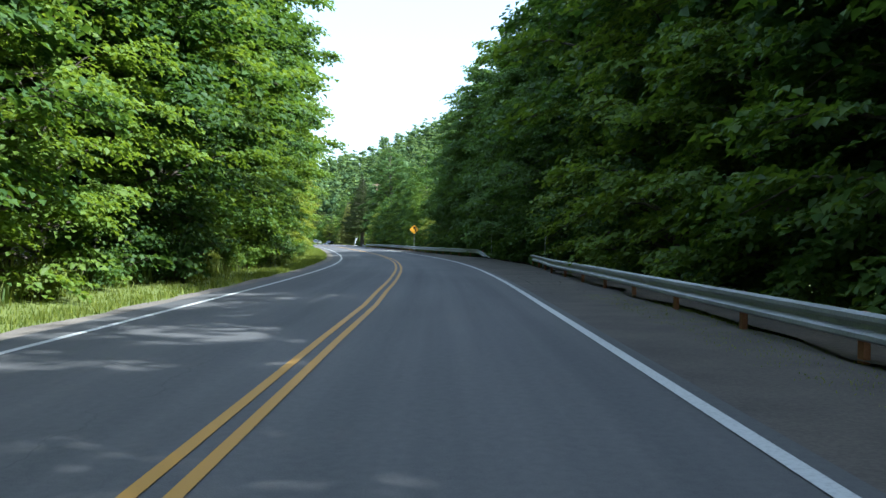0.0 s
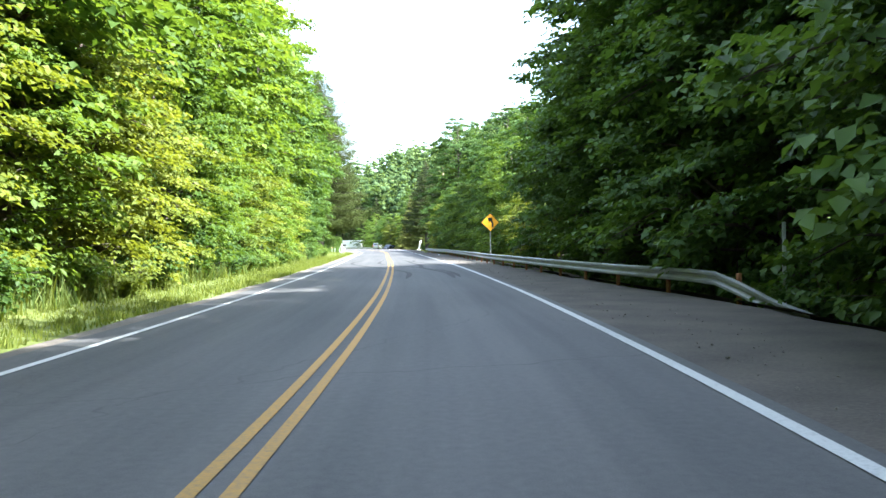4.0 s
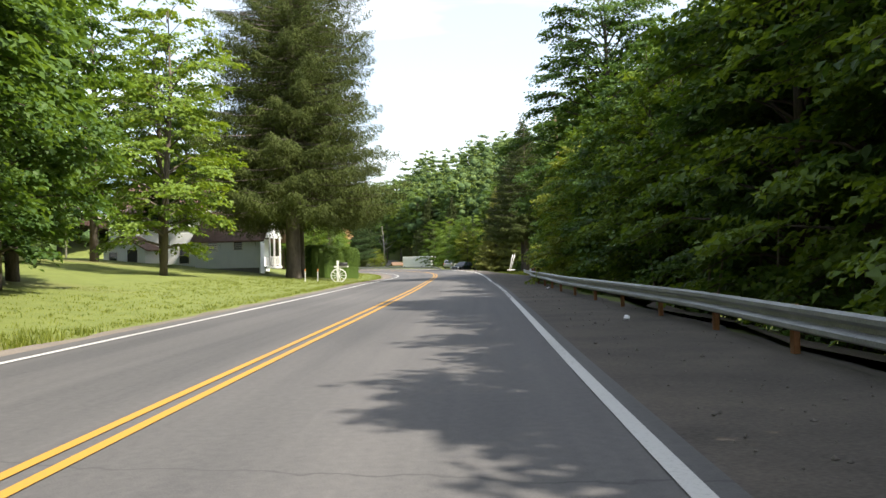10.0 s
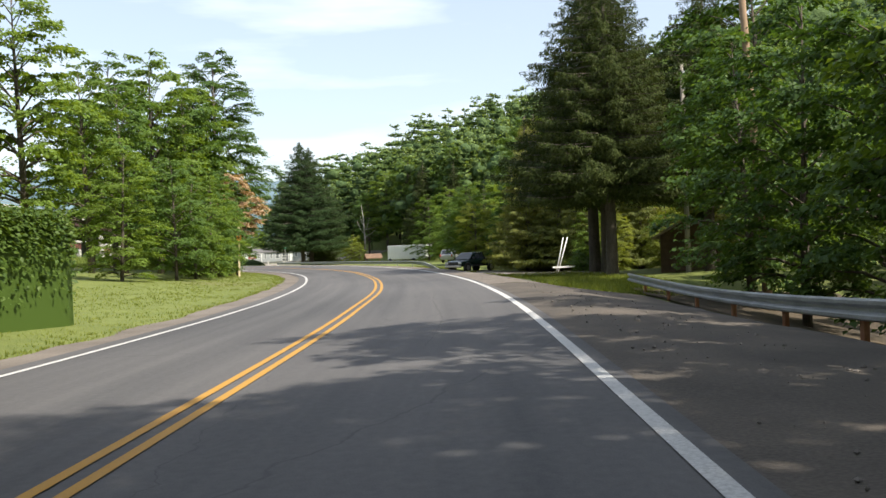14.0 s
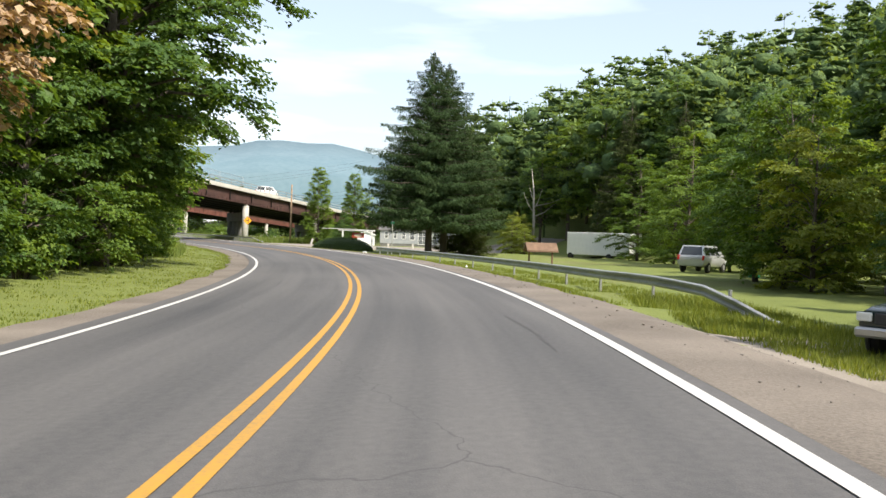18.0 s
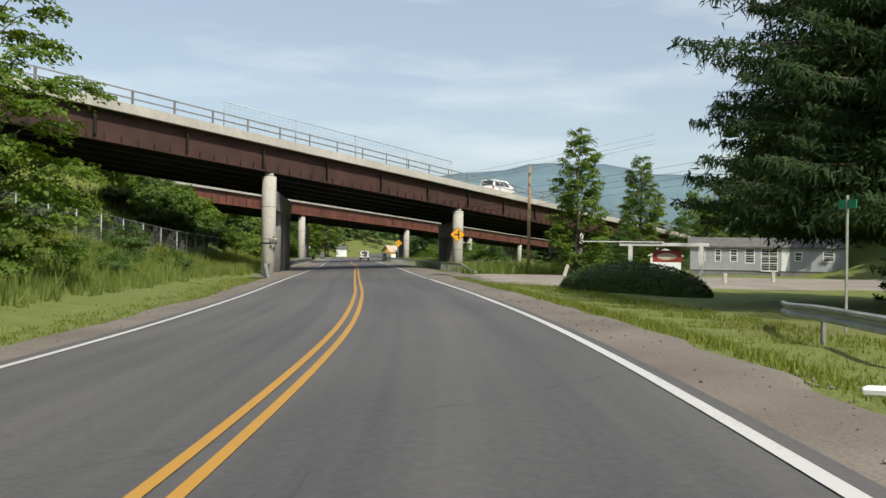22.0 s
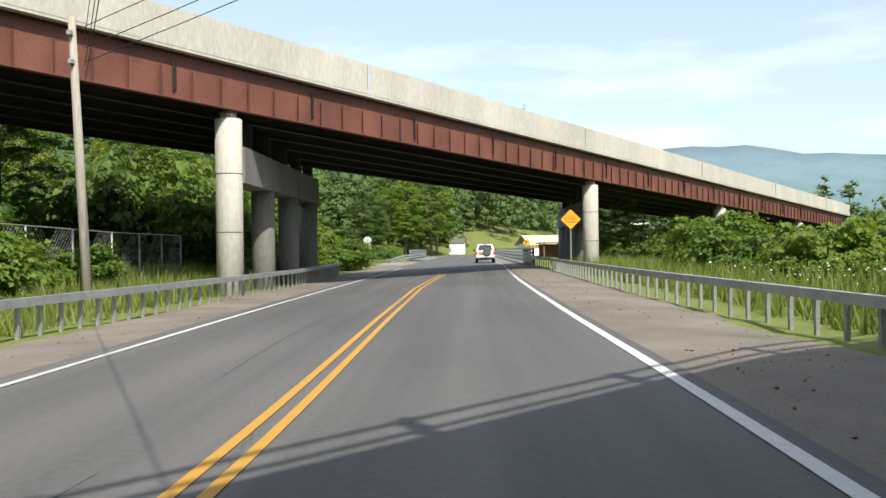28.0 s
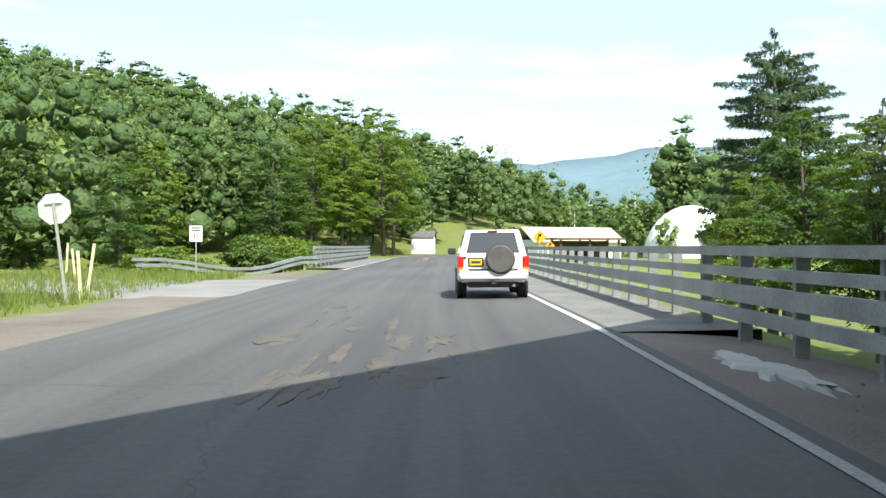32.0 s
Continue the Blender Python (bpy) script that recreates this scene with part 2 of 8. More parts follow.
def ground_mat():
    """Grass and weeds over brown soil, in patches."""
    m, nt, n, l, b = node_mat("grassy_ground")
    tc = n.new("ShaderNodeTexCoord")

    def noise_at(scale, detail):
        t = n.new("ShaderNodeTexNoise")
        t.inputs["Scale"].default_value = scale
        t.inputs["Detail"].default_value = detail
        l.new(tc.outputs["Object"], t.inputs["Vector"])
        return t.outputs["Fac"]
    big, mid, fine = noise_at(0.07, 5.0), noise_at(1.1, 5.0), noise_at(18.0, 3.0)
    c = n.new("ShaderNodeMix")
    c.data_type = "RGBA"
    c.inputs[6].default_value = (0.082, 0.112, 0.02, 1)
    c.inputs[7].default_value = (0.18, 0.21, 0.045, 1)
    s = n.new("ShaderNodeMath")
    s.operation = "MULTIPLY_ADD"
    s.inputs[1].default_value = 0.6
    l.new(fine, s.inputs[0])
    q = n.new("ShaderNodeMath")
    q.operation = "MULTIPLY"
    q.inputs[1].default_value = 0.4
    l.new(mid, q.inputs[0])
    l.new(q.outputs[0], s.inputs[2])
    r = n.new("ShaderNodeMapRange")
    r.inputs["From Min"].default_value = 0.3
    r.inputs["From Max"].default_value = 0.7
    l.new(s.outputs[0], r.inputs["Value"])
    l.new(r.outputs[0], c.inputs[0])
    c2 = n.new("ShaderNodeMix")
    c2.data_type = "RGBA"
    c2.inputs[7].default_value = (0.16, 0.13, 0.06, 1)
    r2 = n.new("ShaderNodeMapRange")
    r2.inputs["From Min"].default_value = 0.56
    r2.inputs["From Max"].default_value = 0.75
    r2.inputs["To Max"].default_value = 0.7
    l.new(big, r2.inputs["Value"])
    l.new(r2.outputs[0], c2.inputs[0])
    l.new(c.outputs[2], c2.inputs[6])
    l.new(c2.outputs[2], b.inputs["Base Color"])
    b.inputs["Roughness"].default_value = 0.9
    bp = n.new("ShaderNodeBump")
    bp.inputs["Strength"].default_value = 0.7
    bp.inputs["Distance"].default_value = 0.05
    l.new(fine, bp.inputs["Height"])
    l.new(bp.outputs["Normal"], b.inputs["Normal"])
    return m


M_ASPHALT = asphalt_mat()
M_YELLOW = paint_mat("yellow_paint", (0.44, 0.235, 0.034), (0.14, 0.125, 0.09), 0.97)
M_WHITE = paint_mat("white_paint", (0.54, 0.54, 0.525), (0.16, 0.16, 0.155), 0.94)
M_WHITE_DUSTY = paint_mat("dusty_white_paint", (0.40, 0.39, 0.37), (0.11, 0.105, 0.1), 0.76)
M_GROUND = ground_mat()
M_DIRT = mat("shoulder_gravel", (0.095, 0.08, 0.066), (0.22, 0.19, 0.16), 0.95, 0.5, 30.0, 0.5, bump_dist=0.02)
M_DRIVE = mat("driveway_gravel", (0.17, 0.148, 0.122), (0.32, 0.285, 0.245), 0.95, 0.4, 25.0, 0.5, bump_dist=0.02)
M_SIDE = mat("old_side_road_asphalt", (0.15, 0.15, 0.145), (0.27, 0.26, 0.25), 0.9, 0.4, 50.0, 0.3)
M_SKID = mat("tyre_rubber_mark", (0.013, 0.013, 0.014), (0.042, 0.042, 0.045), 0.85, 1.0, 9.0, 0.0, coords="UV", stretch=(7, 0.12, 1))
M_LEAF = leaf_mat("broad_leaves", (0.044, 0.096, 0.018), (0.165, 0.24, 0.042))
# Darker copy of the broad leaves: the wood's shade is put into their colour.
M_LEAF_SHADED = leaf_mat("shaded_maple_leaves", (0.032, 0.074, 0.020), (0.108, 0.182, 0.042), 0.38)
M_LEAF_YELLOW = leaf_mat("yellow_green_leaves", (0.085, 0.13, 0.022), (0.23, 0.265, 0.05))
M_LEAF_BROWN = leaf_mat("dead_brown_leaves", (0.25, 0.165, 0.10), (0.48, 0.36, 0.235), 0.25, 0.2, gloss=0.1)
M_NEEDLE = leaf_mat("spruce_needles", (0.021, 0.038, 0.012), (0.080, 0.098, 0.028), 0.2, gloss=0.06)
M_NEEDLE_DARK = leaf_mat("dark_spruce_needles", (0.018, 0.040, 0.016), (0.064, 0.096, 0.034), 0.2, gloss=0.06)
M_PINE = leaf_mat("pine_needles", (0.028, 0.062, 0.026), (0.075, 0.115, 0.045), 0.2)
M_CEDAR = leaf_mat("cedar_scales", (0.08, 0.118, 0.028), (0.24, 0.25, 0.066), 0.4)
M_YEW = leaf_mat("clipped_yew", (0.026, 0.055, 0.014), (0.075, 0.115, 0.03), 0.15, 0.1)
M_HEDGE = leaf_mat("clipped_hedge_leaves", (0.035, 0.075, 0.012), (0.10, 0.155, 0.03), 0.25, 0.1)
M_GRASS = leaf_mat("grass_blades", (0.09, 0.13, 0.022), (0.22, 0.25, 0.052), 0.4, 0.0)
M_WEED = leaf_mat("tall_weeds", (0.072, 0.128, 0.03), (0.26, 0.295, 0.085), 0.4, 0.2)
M_BARK = mat("bark", (0.045, 0.035, 0.027), (0.15, 0.125, 0.10), 0.95, 3.0, 22.0, 0.8, stretch=(1, 1, 0.25), bump_dist=0.03)
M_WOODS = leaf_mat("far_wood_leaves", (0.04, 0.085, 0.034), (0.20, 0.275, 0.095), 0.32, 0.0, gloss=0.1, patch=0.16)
# Inside of the far crowns: their inner shade is partly in this darker colour.
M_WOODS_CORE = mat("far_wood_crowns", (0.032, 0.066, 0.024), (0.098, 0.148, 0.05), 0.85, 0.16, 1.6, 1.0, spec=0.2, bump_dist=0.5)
# Near-black colour that stands for the shade under the overpasses.
M_UNDER_SHADE = mat("shade_black_underside", (0.008, 0.007, 0.007), (0.028, 0.024, 0.022), 0.9, 0.6, 10.0, 0.2)
# Greyer than the webs: light caught on inner flanges is put into the colour.
M_FLANGE = mat("lit_grey_flange_paint", (0.02, 0.019, 0.018), (0.058, 0.054, 0.05), 0.85, 0.8, 12.0, 0.2)
M_LITTER = mat("brown_leaf_litter", (0.028, 0.022, 0.015), (0.105, 0.08, 0.05), 0.95, 0.6, 14.0, 0.7, bump_dist=0.04)
M_GRIT = mat("gritty_asphalt", (0.062, 0.056, 0.05), (0.135, 0.12, 0.104), 0.95, 1.6, 34.0, 0.4)
M_ASPHALT_EDGE = mat("crumbled_asphalt_edge", (0.03, 0.03, 0.03), (0.085, 0.08, 0.075), 0.9, 3.0, 40.0, 0.3)
M_OIL = mat("dark_oil_streak_on_asphalt", (0.04, 0.04, 0.042), (0.075, 0.073, 0.072), 0.8, 2.0, 30.0, 0.2)
M_DUST = mat("dusty_asphalt", (0.09, 0.088, 0.083), (0.165, 0.16, 0.15), 0.95, 1.2, 30.0, 0.3)
M_STONE = mat("loose_gravel", (0.08, 0.072, 0.064), (0.24, 0.215, 0.19), 0.9, 1.0, 9.0, 0.2)
M_SAPLING = mat("sapling_bark", (0.09, 0.072, 0.052), (0.22, 0.18, 0.13), 0.9, 3.0, 22.0, 0.4, stretch=(1, 1, 0.25), vary=0.3)
# Darker dirt for shoulder stretches under trees; their shade is in the colour.
M_DIRT_SHADED = mat("shaded_brown_dirt", (0.042, 0.037, 0.032), (0.125, 0.105, 0.085), 0.95, 0.7, 30.0, 0.4, bump_dist=0.02)
M_STEEL = mat("weathered_galvanised_steel", (0.24, 0.25, 0.25), (0.46, 0.47, 0.47), 0.5, 1.5, 30.0, 0.1, metal=0.55)
M_RUSTPOST = mat("rusty_post", (0.20, 0.07, 0.025), (0.42, 0.20, 0.09), 0.9, 6.0, 40.0, 0.3, vary=0.3)
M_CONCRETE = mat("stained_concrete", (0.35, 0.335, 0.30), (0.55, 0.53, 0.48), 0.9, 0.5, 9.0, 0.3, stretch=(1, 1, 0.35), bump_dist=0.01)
# Grey concrete, darkened for the shade on the piers below the decks.
M_CONCRETE_DARK = mat("shaded_old_grey_concrete", (0.11, 0.11, 0.104), (0.225, 0.22, 0.205), 0.9, 0.9, 14.0, 0.3, stretch=(1, 1, 0.3))
M_GIRDER = mat("red_brown_girder_paint", (0.085, 0.03, 0.022), (0.20, 0.075, 0.05), 0.65, 0.6, 16.0, 0.2)
M_GIRDER_DARK = mat("brown_girder_paint", (0.030, 0.016, 0.014), (0.085, 0.040, 0.032), 0.7, 0.6, 16.0, 0.2)
M_ROAD_SIGN = mat("yellow_sign_sheeting", (0.72, 0.31, 0.008), (0.80, 0.39, 0.012), 0.45, 2.0, 30.0, 0.0)
M_BLACK = flat_mat("black_legend", (0.012, 0.012, 0.012), 0.5)
M_SIGN_WHITE = mat("white_sign_sheeting", (0.72, 0.73, 0.72), (0.82, 0.82, 0.80), 0.45, 2.0, 30.0, 0.0)
M_SIGN_BACK = mat("bare_sign_aluminium", (0.42, 0.43, 0.42), (0.58, 0.59, 0.57), 0.5, 3.0, 20.0, 0.05, metal=0.4)
M_POST = mat("sign_post_steel", (0.24, 0.25, 0.22), (0.42, 0.42, 0.38), 0.6, 6.0, 40.0, 0.1, metal=0.4)
M_POLE = mat("utility_pole_wood", (0.20, 0.13, 0.08), (0.42, 0.30, 0.19), 0.9, 1.2, 20.0, 0.4, stretch=(1, 1, 0.1))
M_POLE_GREY = mat("grey_weathered_pole_wood", (0.22, 0.20, 0.17), (0.42, 0.39, 0.34), 0.9, 1.2, 20.0, 0.4, stretch=(1, 1, 0.1))
M_WIRE = flat_mat("black_cable", (0.015, 0.015, 0.016), 0.6)
M_WHITEWOOD = mat("white_painted_wood", (0.66, 0.66, 0.63), (0.84, 0.84, 0.81), 0.6, 3.0, 30.0, 0.1)
M_SIDING = mat("white_clapboard_paint", (0.72, 0.76, 0.78), (0.86, 0.88, 0.88), 0.6, 1.2, 30.0, 0.05)
M_SIDING_GREY = mat("grey_trailer_siding", (0.25, 0.265, 0.275), (0.36, 0.375, 0.385), 0.6, 1.0, 20.0, 0.05)
M_ROOF = mat("grey_shingles", (0.07, 0.07, 0.07), (0.17, 0.165, 0.16), 0.9, 2.0, 20.0, 0.4)
M_ROOF_RED = mat("faded_red_shingles", (0.12, 0.075, 0.06), (0.23, 0.15, 0.12), 0.9, 2.0, 20.0, 0.4)
M_GLASS = glass_mat("dark_window_glass")
M_CARWHITE = mat("white_car_paint", (0.74, 0.74, 0.73), (0.82, 0.82, 0.80), 0.25, 1.0, 10.0, 0.0, spec=0.6)
M_CARGREEN = mat("dark_green_car_paint", (0.004, 0.013, 0.014), (0.007, 0.02, 0.02), 0.22, 1.0, 10.0, 0.0, spec=0.7)
M_CARSILVER = mat("silver_car_paint", (0.38, 0.40, 0.41), (0.48, 0.49, 0.50), 0.3, 1.0, 10.0, 0.0, metal=0.4)
M_TYRE = mat("tyre_rubber", (0.012, 0.012, 0.012), (0.03, 0.03, 0.03), 0.85, 8.0, 40.0, 0.1)
M_RIM = flat_mat("alloy_rim", (0.45, 0.45, 0.45), 0.4, 0.8)
M_TRIM = mat("dark_plastic_trim", (0.018, 0.018, 0.019), (0.04, 0.04, 0.042), 0.6, 8.0, 40.0, 0.05)
M_COVER = mat("grey_vinyl_tyre_cover", (0.05, 0.046, 0.044), (0.105, 0.098, 0.092), 0.6, 4.0, 30.0, 0.15)
M_LAMP_RED = flat_mat("red_lamp_lens", (0.45, 0.02, 0.015), 0.25)
M_LAMP_AMBER = flat_mat("amber_lamp_lens", (0.6, 0.2, 0.02), 0.25)
M_LAMP_CLEAR = flat_mat("clear_lamp_lens", (0.7, 0.72, 0.7), 0.15)
M_PLATE = flat_mat("gold_plate", (0.72, 0.42, 0.03), 0.45)
M_ORANGE = mat("faded_orange_tag", (0.70, 0.22, 0.03), (0.82, 0.32, 0.06), 0.7, 4.0, 20.0, 0.0)
M_YELLOWWOOD = mat("pale_wood_stake", (0.52, 0.42, 0.24), (0.72, 0.62, 0.42), 0.8, 3.0, 20.0, 0.1)
M_GREEN = flat_mat("green_sign_sheeting", (0.01, 0.22, 0.10), 0.5)
M_WATER = mat("muddy_puddle_water", (0.05, 0.045, 0.038), (0.07, 0.06, 0.05), 0.03, 0.5, 2.0, 0.0)
M_TENT = mat("white_dome_fabric", (0.74, 0.75, 0.76), (0.84, 0.84, 0.84), 0.7, 0.5, 4.0, 0.05)
M_TAN = mat("tan_roof_metal", (0.42, 0.33, 0.24), (0.58, 0.48, 0.37), 0.6, 0.6, 6.0, 0.05)
M_LOG = mat("brown_shed_boards", (0.10, 0.06, 0.04), (0.22, 0.14, 0.09), 0.9, 3.0, 20.0, 0.3)
M_RED = flat_mat("red_sign_paint", (0.42, 0.06, 0.03), 0.6)
M_CREAM = flat_mat("cream_sign_paint", (0.66, 0.55, 0.40), 0.6)
M_RIDGE = mat("hazy_wooded_ridge", (0.10, 0.165, 0.20), (0.14, 0.205, 0.24), 1.0, 0.01, 0.06, 0.0)
M_FLOWER = flat_mat("white_flowers", (0.75, 0.74, 0.70), 0.7)
M_SAND = mat("pale_sand_spill", (0.30, 0.295, 0.28), (0.46, 0.455, 0.43), 0.95, 2.0, 40.0, 0.3)


# ---- road frame: s metres along the yellow line, lat metres to its right ----
STATIONS = [
    (-1.24, -40.31), (-1.32, -26.31), (-1.44, -12.31), (-1.60, 1.69), (-1.78, 15.69), (-2.04, 29.69), (-2.65, 43.67), (-3.81, 57.62),
    (-5.46, 71.52), (-7.42, 85.39), (-9.52, 99.23), (-11.71, 113.06), (-14.03, 126.86), (-16.37, 140.66), (-18.63, 154.48), (-20.93, 168.29),
    (-23.38, 182.08), (-25.87, 195.85), (-28.64, 209.58), (-32.03, 223.16), (-36.17, 236.53), (-40.98, 249.67), (-46.74, 262.43), (-53.44, 274.72),
    (-60.97, 286.52), (-69.28, 297.78), (-78.32, 308.47), (-88.02, 318.56), (-98.02, 328.36), (-108.04, 338.14), (-118.03, 347.95), (-127.99, 357.79),
    (-138.08, 367.49), (-148.32, 377.04), (-158.49, 386.66), (-168.62, 396.32), (-178.79, 405.94), (-189.00, 415.52), (-199.19, 425.12), (-209.36, 434.74),
    (-219.51, 444.38), (-229.67, 454.02), (-239.83, 463.65), (-250.02, 473.25)]


def road_curve():
    st = [np.array(p) for p in STATIONS]
    # beyond the creek bridge the road swings to the right
    h = math.atan2(st[-1][1] - st[-2][1], st[-1][0] - st[-2][0])
    for i in range(10):
        h -= radians(5.0)
        st.append(st[-1] + 14.0 * np.array((math.cos(h), math.sin(h))))
    out = []
    for i in range(len(st) - 1):
        p0 = st[i - 1] if i else 2 * st[0] - st[1]
        p1, p2 = st[i], st[i + 1]
        p3 = st[i + 2] if i + 2 < len(st) else 2 * st[-1] - st[-2]
        for k in range(14):
            t = k / 14
            out.append(.5 * ((2 * p1) + (p2 - p0) * t + (2 * p0 - 5 * p1 + 4 * p2 - p3) * t * t + (3 * p1 - p0 - 3 * p2 + p3) * t ** 3))
    return np.array(out)


CURVE = road_curve()
TANGENT = np.gradient(CURVE, axis=0)
TANGENT /= np.linalg.norm(TANGENT, axis=1)[:, None]
S_MAX = len(CURVE) - 2


def xy(s, lat=0.0):
    s = min(max(s, 0.0), S_MAX)
    i = int(s)
    f = s - i
    p = CURVE[i] * (1 - f) + CURVE[i + 1] * f
    t = TANGENT[i] * (1 - f) + TANGENT[i + 1] * f
    return p[0] + t[1] * lat, p[1] - t[0] * lat


def heading(s):
    """Turn about z, in degrees, of something that faces along the road."""
    i = int(min(max(s, 0), S_MAX))
    return math.degrees(math.atan2(-TANGENT[i][0], TANGENT[i][1]))


def road_frame(x, y):
    """s and lat of many places at once."""
    x, y = np.asarray(x, float), np.asarray(y, float)
    best = np.full(x.shape, 1e18)
    idx = np.zeros(x.shape, int)
    for i in range(0, len(CURVE), 4):
        d = (x - CURVE[i, 0]) ** 2 + (y - CURVE[i, 1]) ** 2
        m = d < best
        best[m] = d[m]
        idx[m] = i
    t = TANGENT[idx]
    dx, dy = x - CURVE[idx, 0], y - CURVE[idx, 1]
    return idx + dx * t[..., 0] + dy * t[..., 1], dx * t[..., 1] - dy * t[..., 0]


def bank(s):
    return np.interp(s, [224, 254, 336, 373, 396, 502, 560], [0, 0.0419, 0.0384, 0.0279, 0.0244, 0.021, 0.0])


def smooth(a, b, v):
    t = np.clip((np.asarray(v, float) - a) / (b - a), 0, 1)
    return t * t * (3 - 2 * t)


def ground_z(s, lat, x=None, y=None):
    """Height of the ground: crossfall by the road, lawn, embankment, drop behind the rail, wooded hills."""
    s, lat = np.asarray(s, float), np.asarray(lat, float)
    z = np.clip(lat, -4.6, 4.8) * bank(s) - 0.06
    # right side settles to its own level behind the shoulder
    low = np.interp(s, [0, 240, 265, 286, 298, 308, 318, 400, 412, 600], [-0.05, -0.05, -0.3, -0.32, -0.66, -0.62, -0.3, -0.3, -0.1, -0.1])
    w = smooth(4.8, 8.0, lat)
    z = z * (1 - w) + low * w
    # drop to the creek behind the rail on the right
    drop = (1 - smooth(240, 275, s)) * smooth(20, 50, s) + smooth(500, 515, s) * (1 - smooth(590, 605, s)) * 0.8
    z -= drop * np.clip((lat - 7.6) * 0.4, 0, 4.5)
    drop_l = smooth(546, 556, s) * (1 - smooth(590, 605, s))
    z -= drop_l * np.clip((-lat - 6.6) * 0.5, 0, 3.5)
    # left: a slow rise into the woods, the lawn, then the embankment of the highway
    rise = np.interp(s, [0, 200, 235, 285, 310, 365, 395, 440, 470, 500, 520], [0.1, 0.1, 0.1, 0.09, 0.06, 0.08, 0.36, 0.38, 0.25, 0.1, 0.02])
    top = np.interp(s, [0, 225, 300, 365, 395, 440, 480, 520], [3.0, 2.6, 2.0, 3.0, 8.5, 8.5, 5.0, 0.3])
    foot = np.interp(s, [0, 360, 400, 520], [6.0, 6.0, 9.0, 9.0])
    z += np.clip((-lat - foot) * rise, 0, top)
    z += 3.4 * smooth(412, 422, s) * (1 - smooth(446, 462, s)) * smooth(11, 24, -lat)
    # wooded hill on the right
    z += np.clip((lat - 40) * 0.37, 0, 95) * smooth(200, 310, s) * (1 - smooth(430, 515, s))
    if x is not None:
        hx = np.clip((-np.asarray(x) - 285) * 0.24, 0, 56) * smooth(330, 400, y) * (1 - smooth(540, 760, -np.asarray(x))) * (1 - smooth(500, 690, y))
        z += hx
    return z


def place(s, lat, dz=0.0):
    x, y = xy(s, lat)
    return Vector((x, y, float(ground_z(s, lat)) + dz))


def road_z(s, lat):
    return float(lat * bank(s))


# ---- mesh helpers ----
def mesh_from(name, verts, faces):
    me = bpy.data.meshes.new(name)
    me.from_pydata([tuple(v) for v in verts], [], [tuple(f) for f in faces])
    me.update()
    return me


def solid(name, bm, material):
    me = bpy.data.meshes.new(name)
    bm.to_mesh(me)
    bm.free()
    if material:
        me.materials.append(material)
    return me


def part(name, data, material, parent, label=""):
    """One mesh object under a thing; data: a bmesh or a mesh that alike parts share."""
    if isinstance(data, bmesh.types.BMesh):
        data = solid(name, data, material)
    elif material and not data.materials:
        data.materials.append(material)
    ob = new(name, data)
    ob.parent = parent
    return tagged(ob, label)


def thing(name, m, label, category, group="", kind=""):
    ob = new(name)
    ob.empty_display_size = 0.2
    ob.matrix_basis = m
    return tagged(ob, label, category, group, kind)


def box(bm, x0, x1, y0, y1, z0, z1, bevel=0.0):
    v = [bm.verts.new(p) for p in ((x0, y0, z0), (x1, y0, z0), (x1, y1, z0), (x0, y1, z0), (x0, y0, z1), (x1, y0, z1), (x1, y1, z1), (x0, y1, z1))]
    fs = [bm.faces.new([v[i] for i in q]) for q in ((3, 2, 1, 0), (4, 5, 6, 7), (0, 1, 5, 4), (1, 2, 6, 5), (2, 3, 7, 6), (3, 0, 4, 7))]
    if bevel:
        es = list({e for f in fs for e in f.edges})
        bmesh.ops.bevel(bm, geom=es, offset=bevel, segments=1, affect="EDGES", profile=0.7)
    return bm


def bmbox(*a, **k):
    return box(bmesh.new(), *a, **k)


def tube(bm, points, radii, sides=8, caps=True):
    """A round tapering tube through points."""
    rings = []
    pts = [Vector(p) for p in points]
    if isinstance(radii, (int, float)):
        radii = [radii] * len(pts)
    for i, p in enumerate(pts):
        d = (pts[min(i + 1, len(pts) - 1)] - pts[max(i - 1, 0)]).normalized()
        a = d.orthogonal().normalized() if abs(d.z) < 0.9 else Vector((1, 0, 0)) - d * d.x
        a.normalize()
        b = d.cross(a)
        rings.append([bm.verts.new(p + radii[i] * (a * math.cos(2 * math.pi * k / sides) + b * math.sin(2 * math.pi * k / sides))) for k in range(sides)])
    for r, q in zip(rings, rings[1:]):
        for k in range(sides):
            f = bm.faces.new((r[k], r[(k + 1) % sides], q[(k + 1) % sides], q[k]))
            f.smooth = True
    if caps:
        bm.faces.new(rings[0][::-1])
        bm.faces.new(rings[-1])
    return bm


def bmtube(*a, **k):
    return tube(bmesh.new(), *a, **k)


def sweep(bm, path, profile, closed=True):
    """Sweep a (side, up) profile along a path of (place, right-hand direction)."""
    rings = [[bm.verts.new(p + r * u + Vector((0, 0, w))) for u, w in profile] for p, r in path]
    n = len(profile)
    for a, b in zip(rings, rings[1:]):
        for k in range(n if closed else n - 1):
            bm.faces.new((a[k], b[k], b[(k + 1) % n], a[(k + 1) % n]))
    if closed:
        bm.faces.new(rings[0])
        bm.faces.new(rings[-1][::-1])
    return bm


def right_of(s):
    t = TANGENT[int(min(max(s, 0), S_MAX))]
    return Vector((t[1], -t[0], 0))


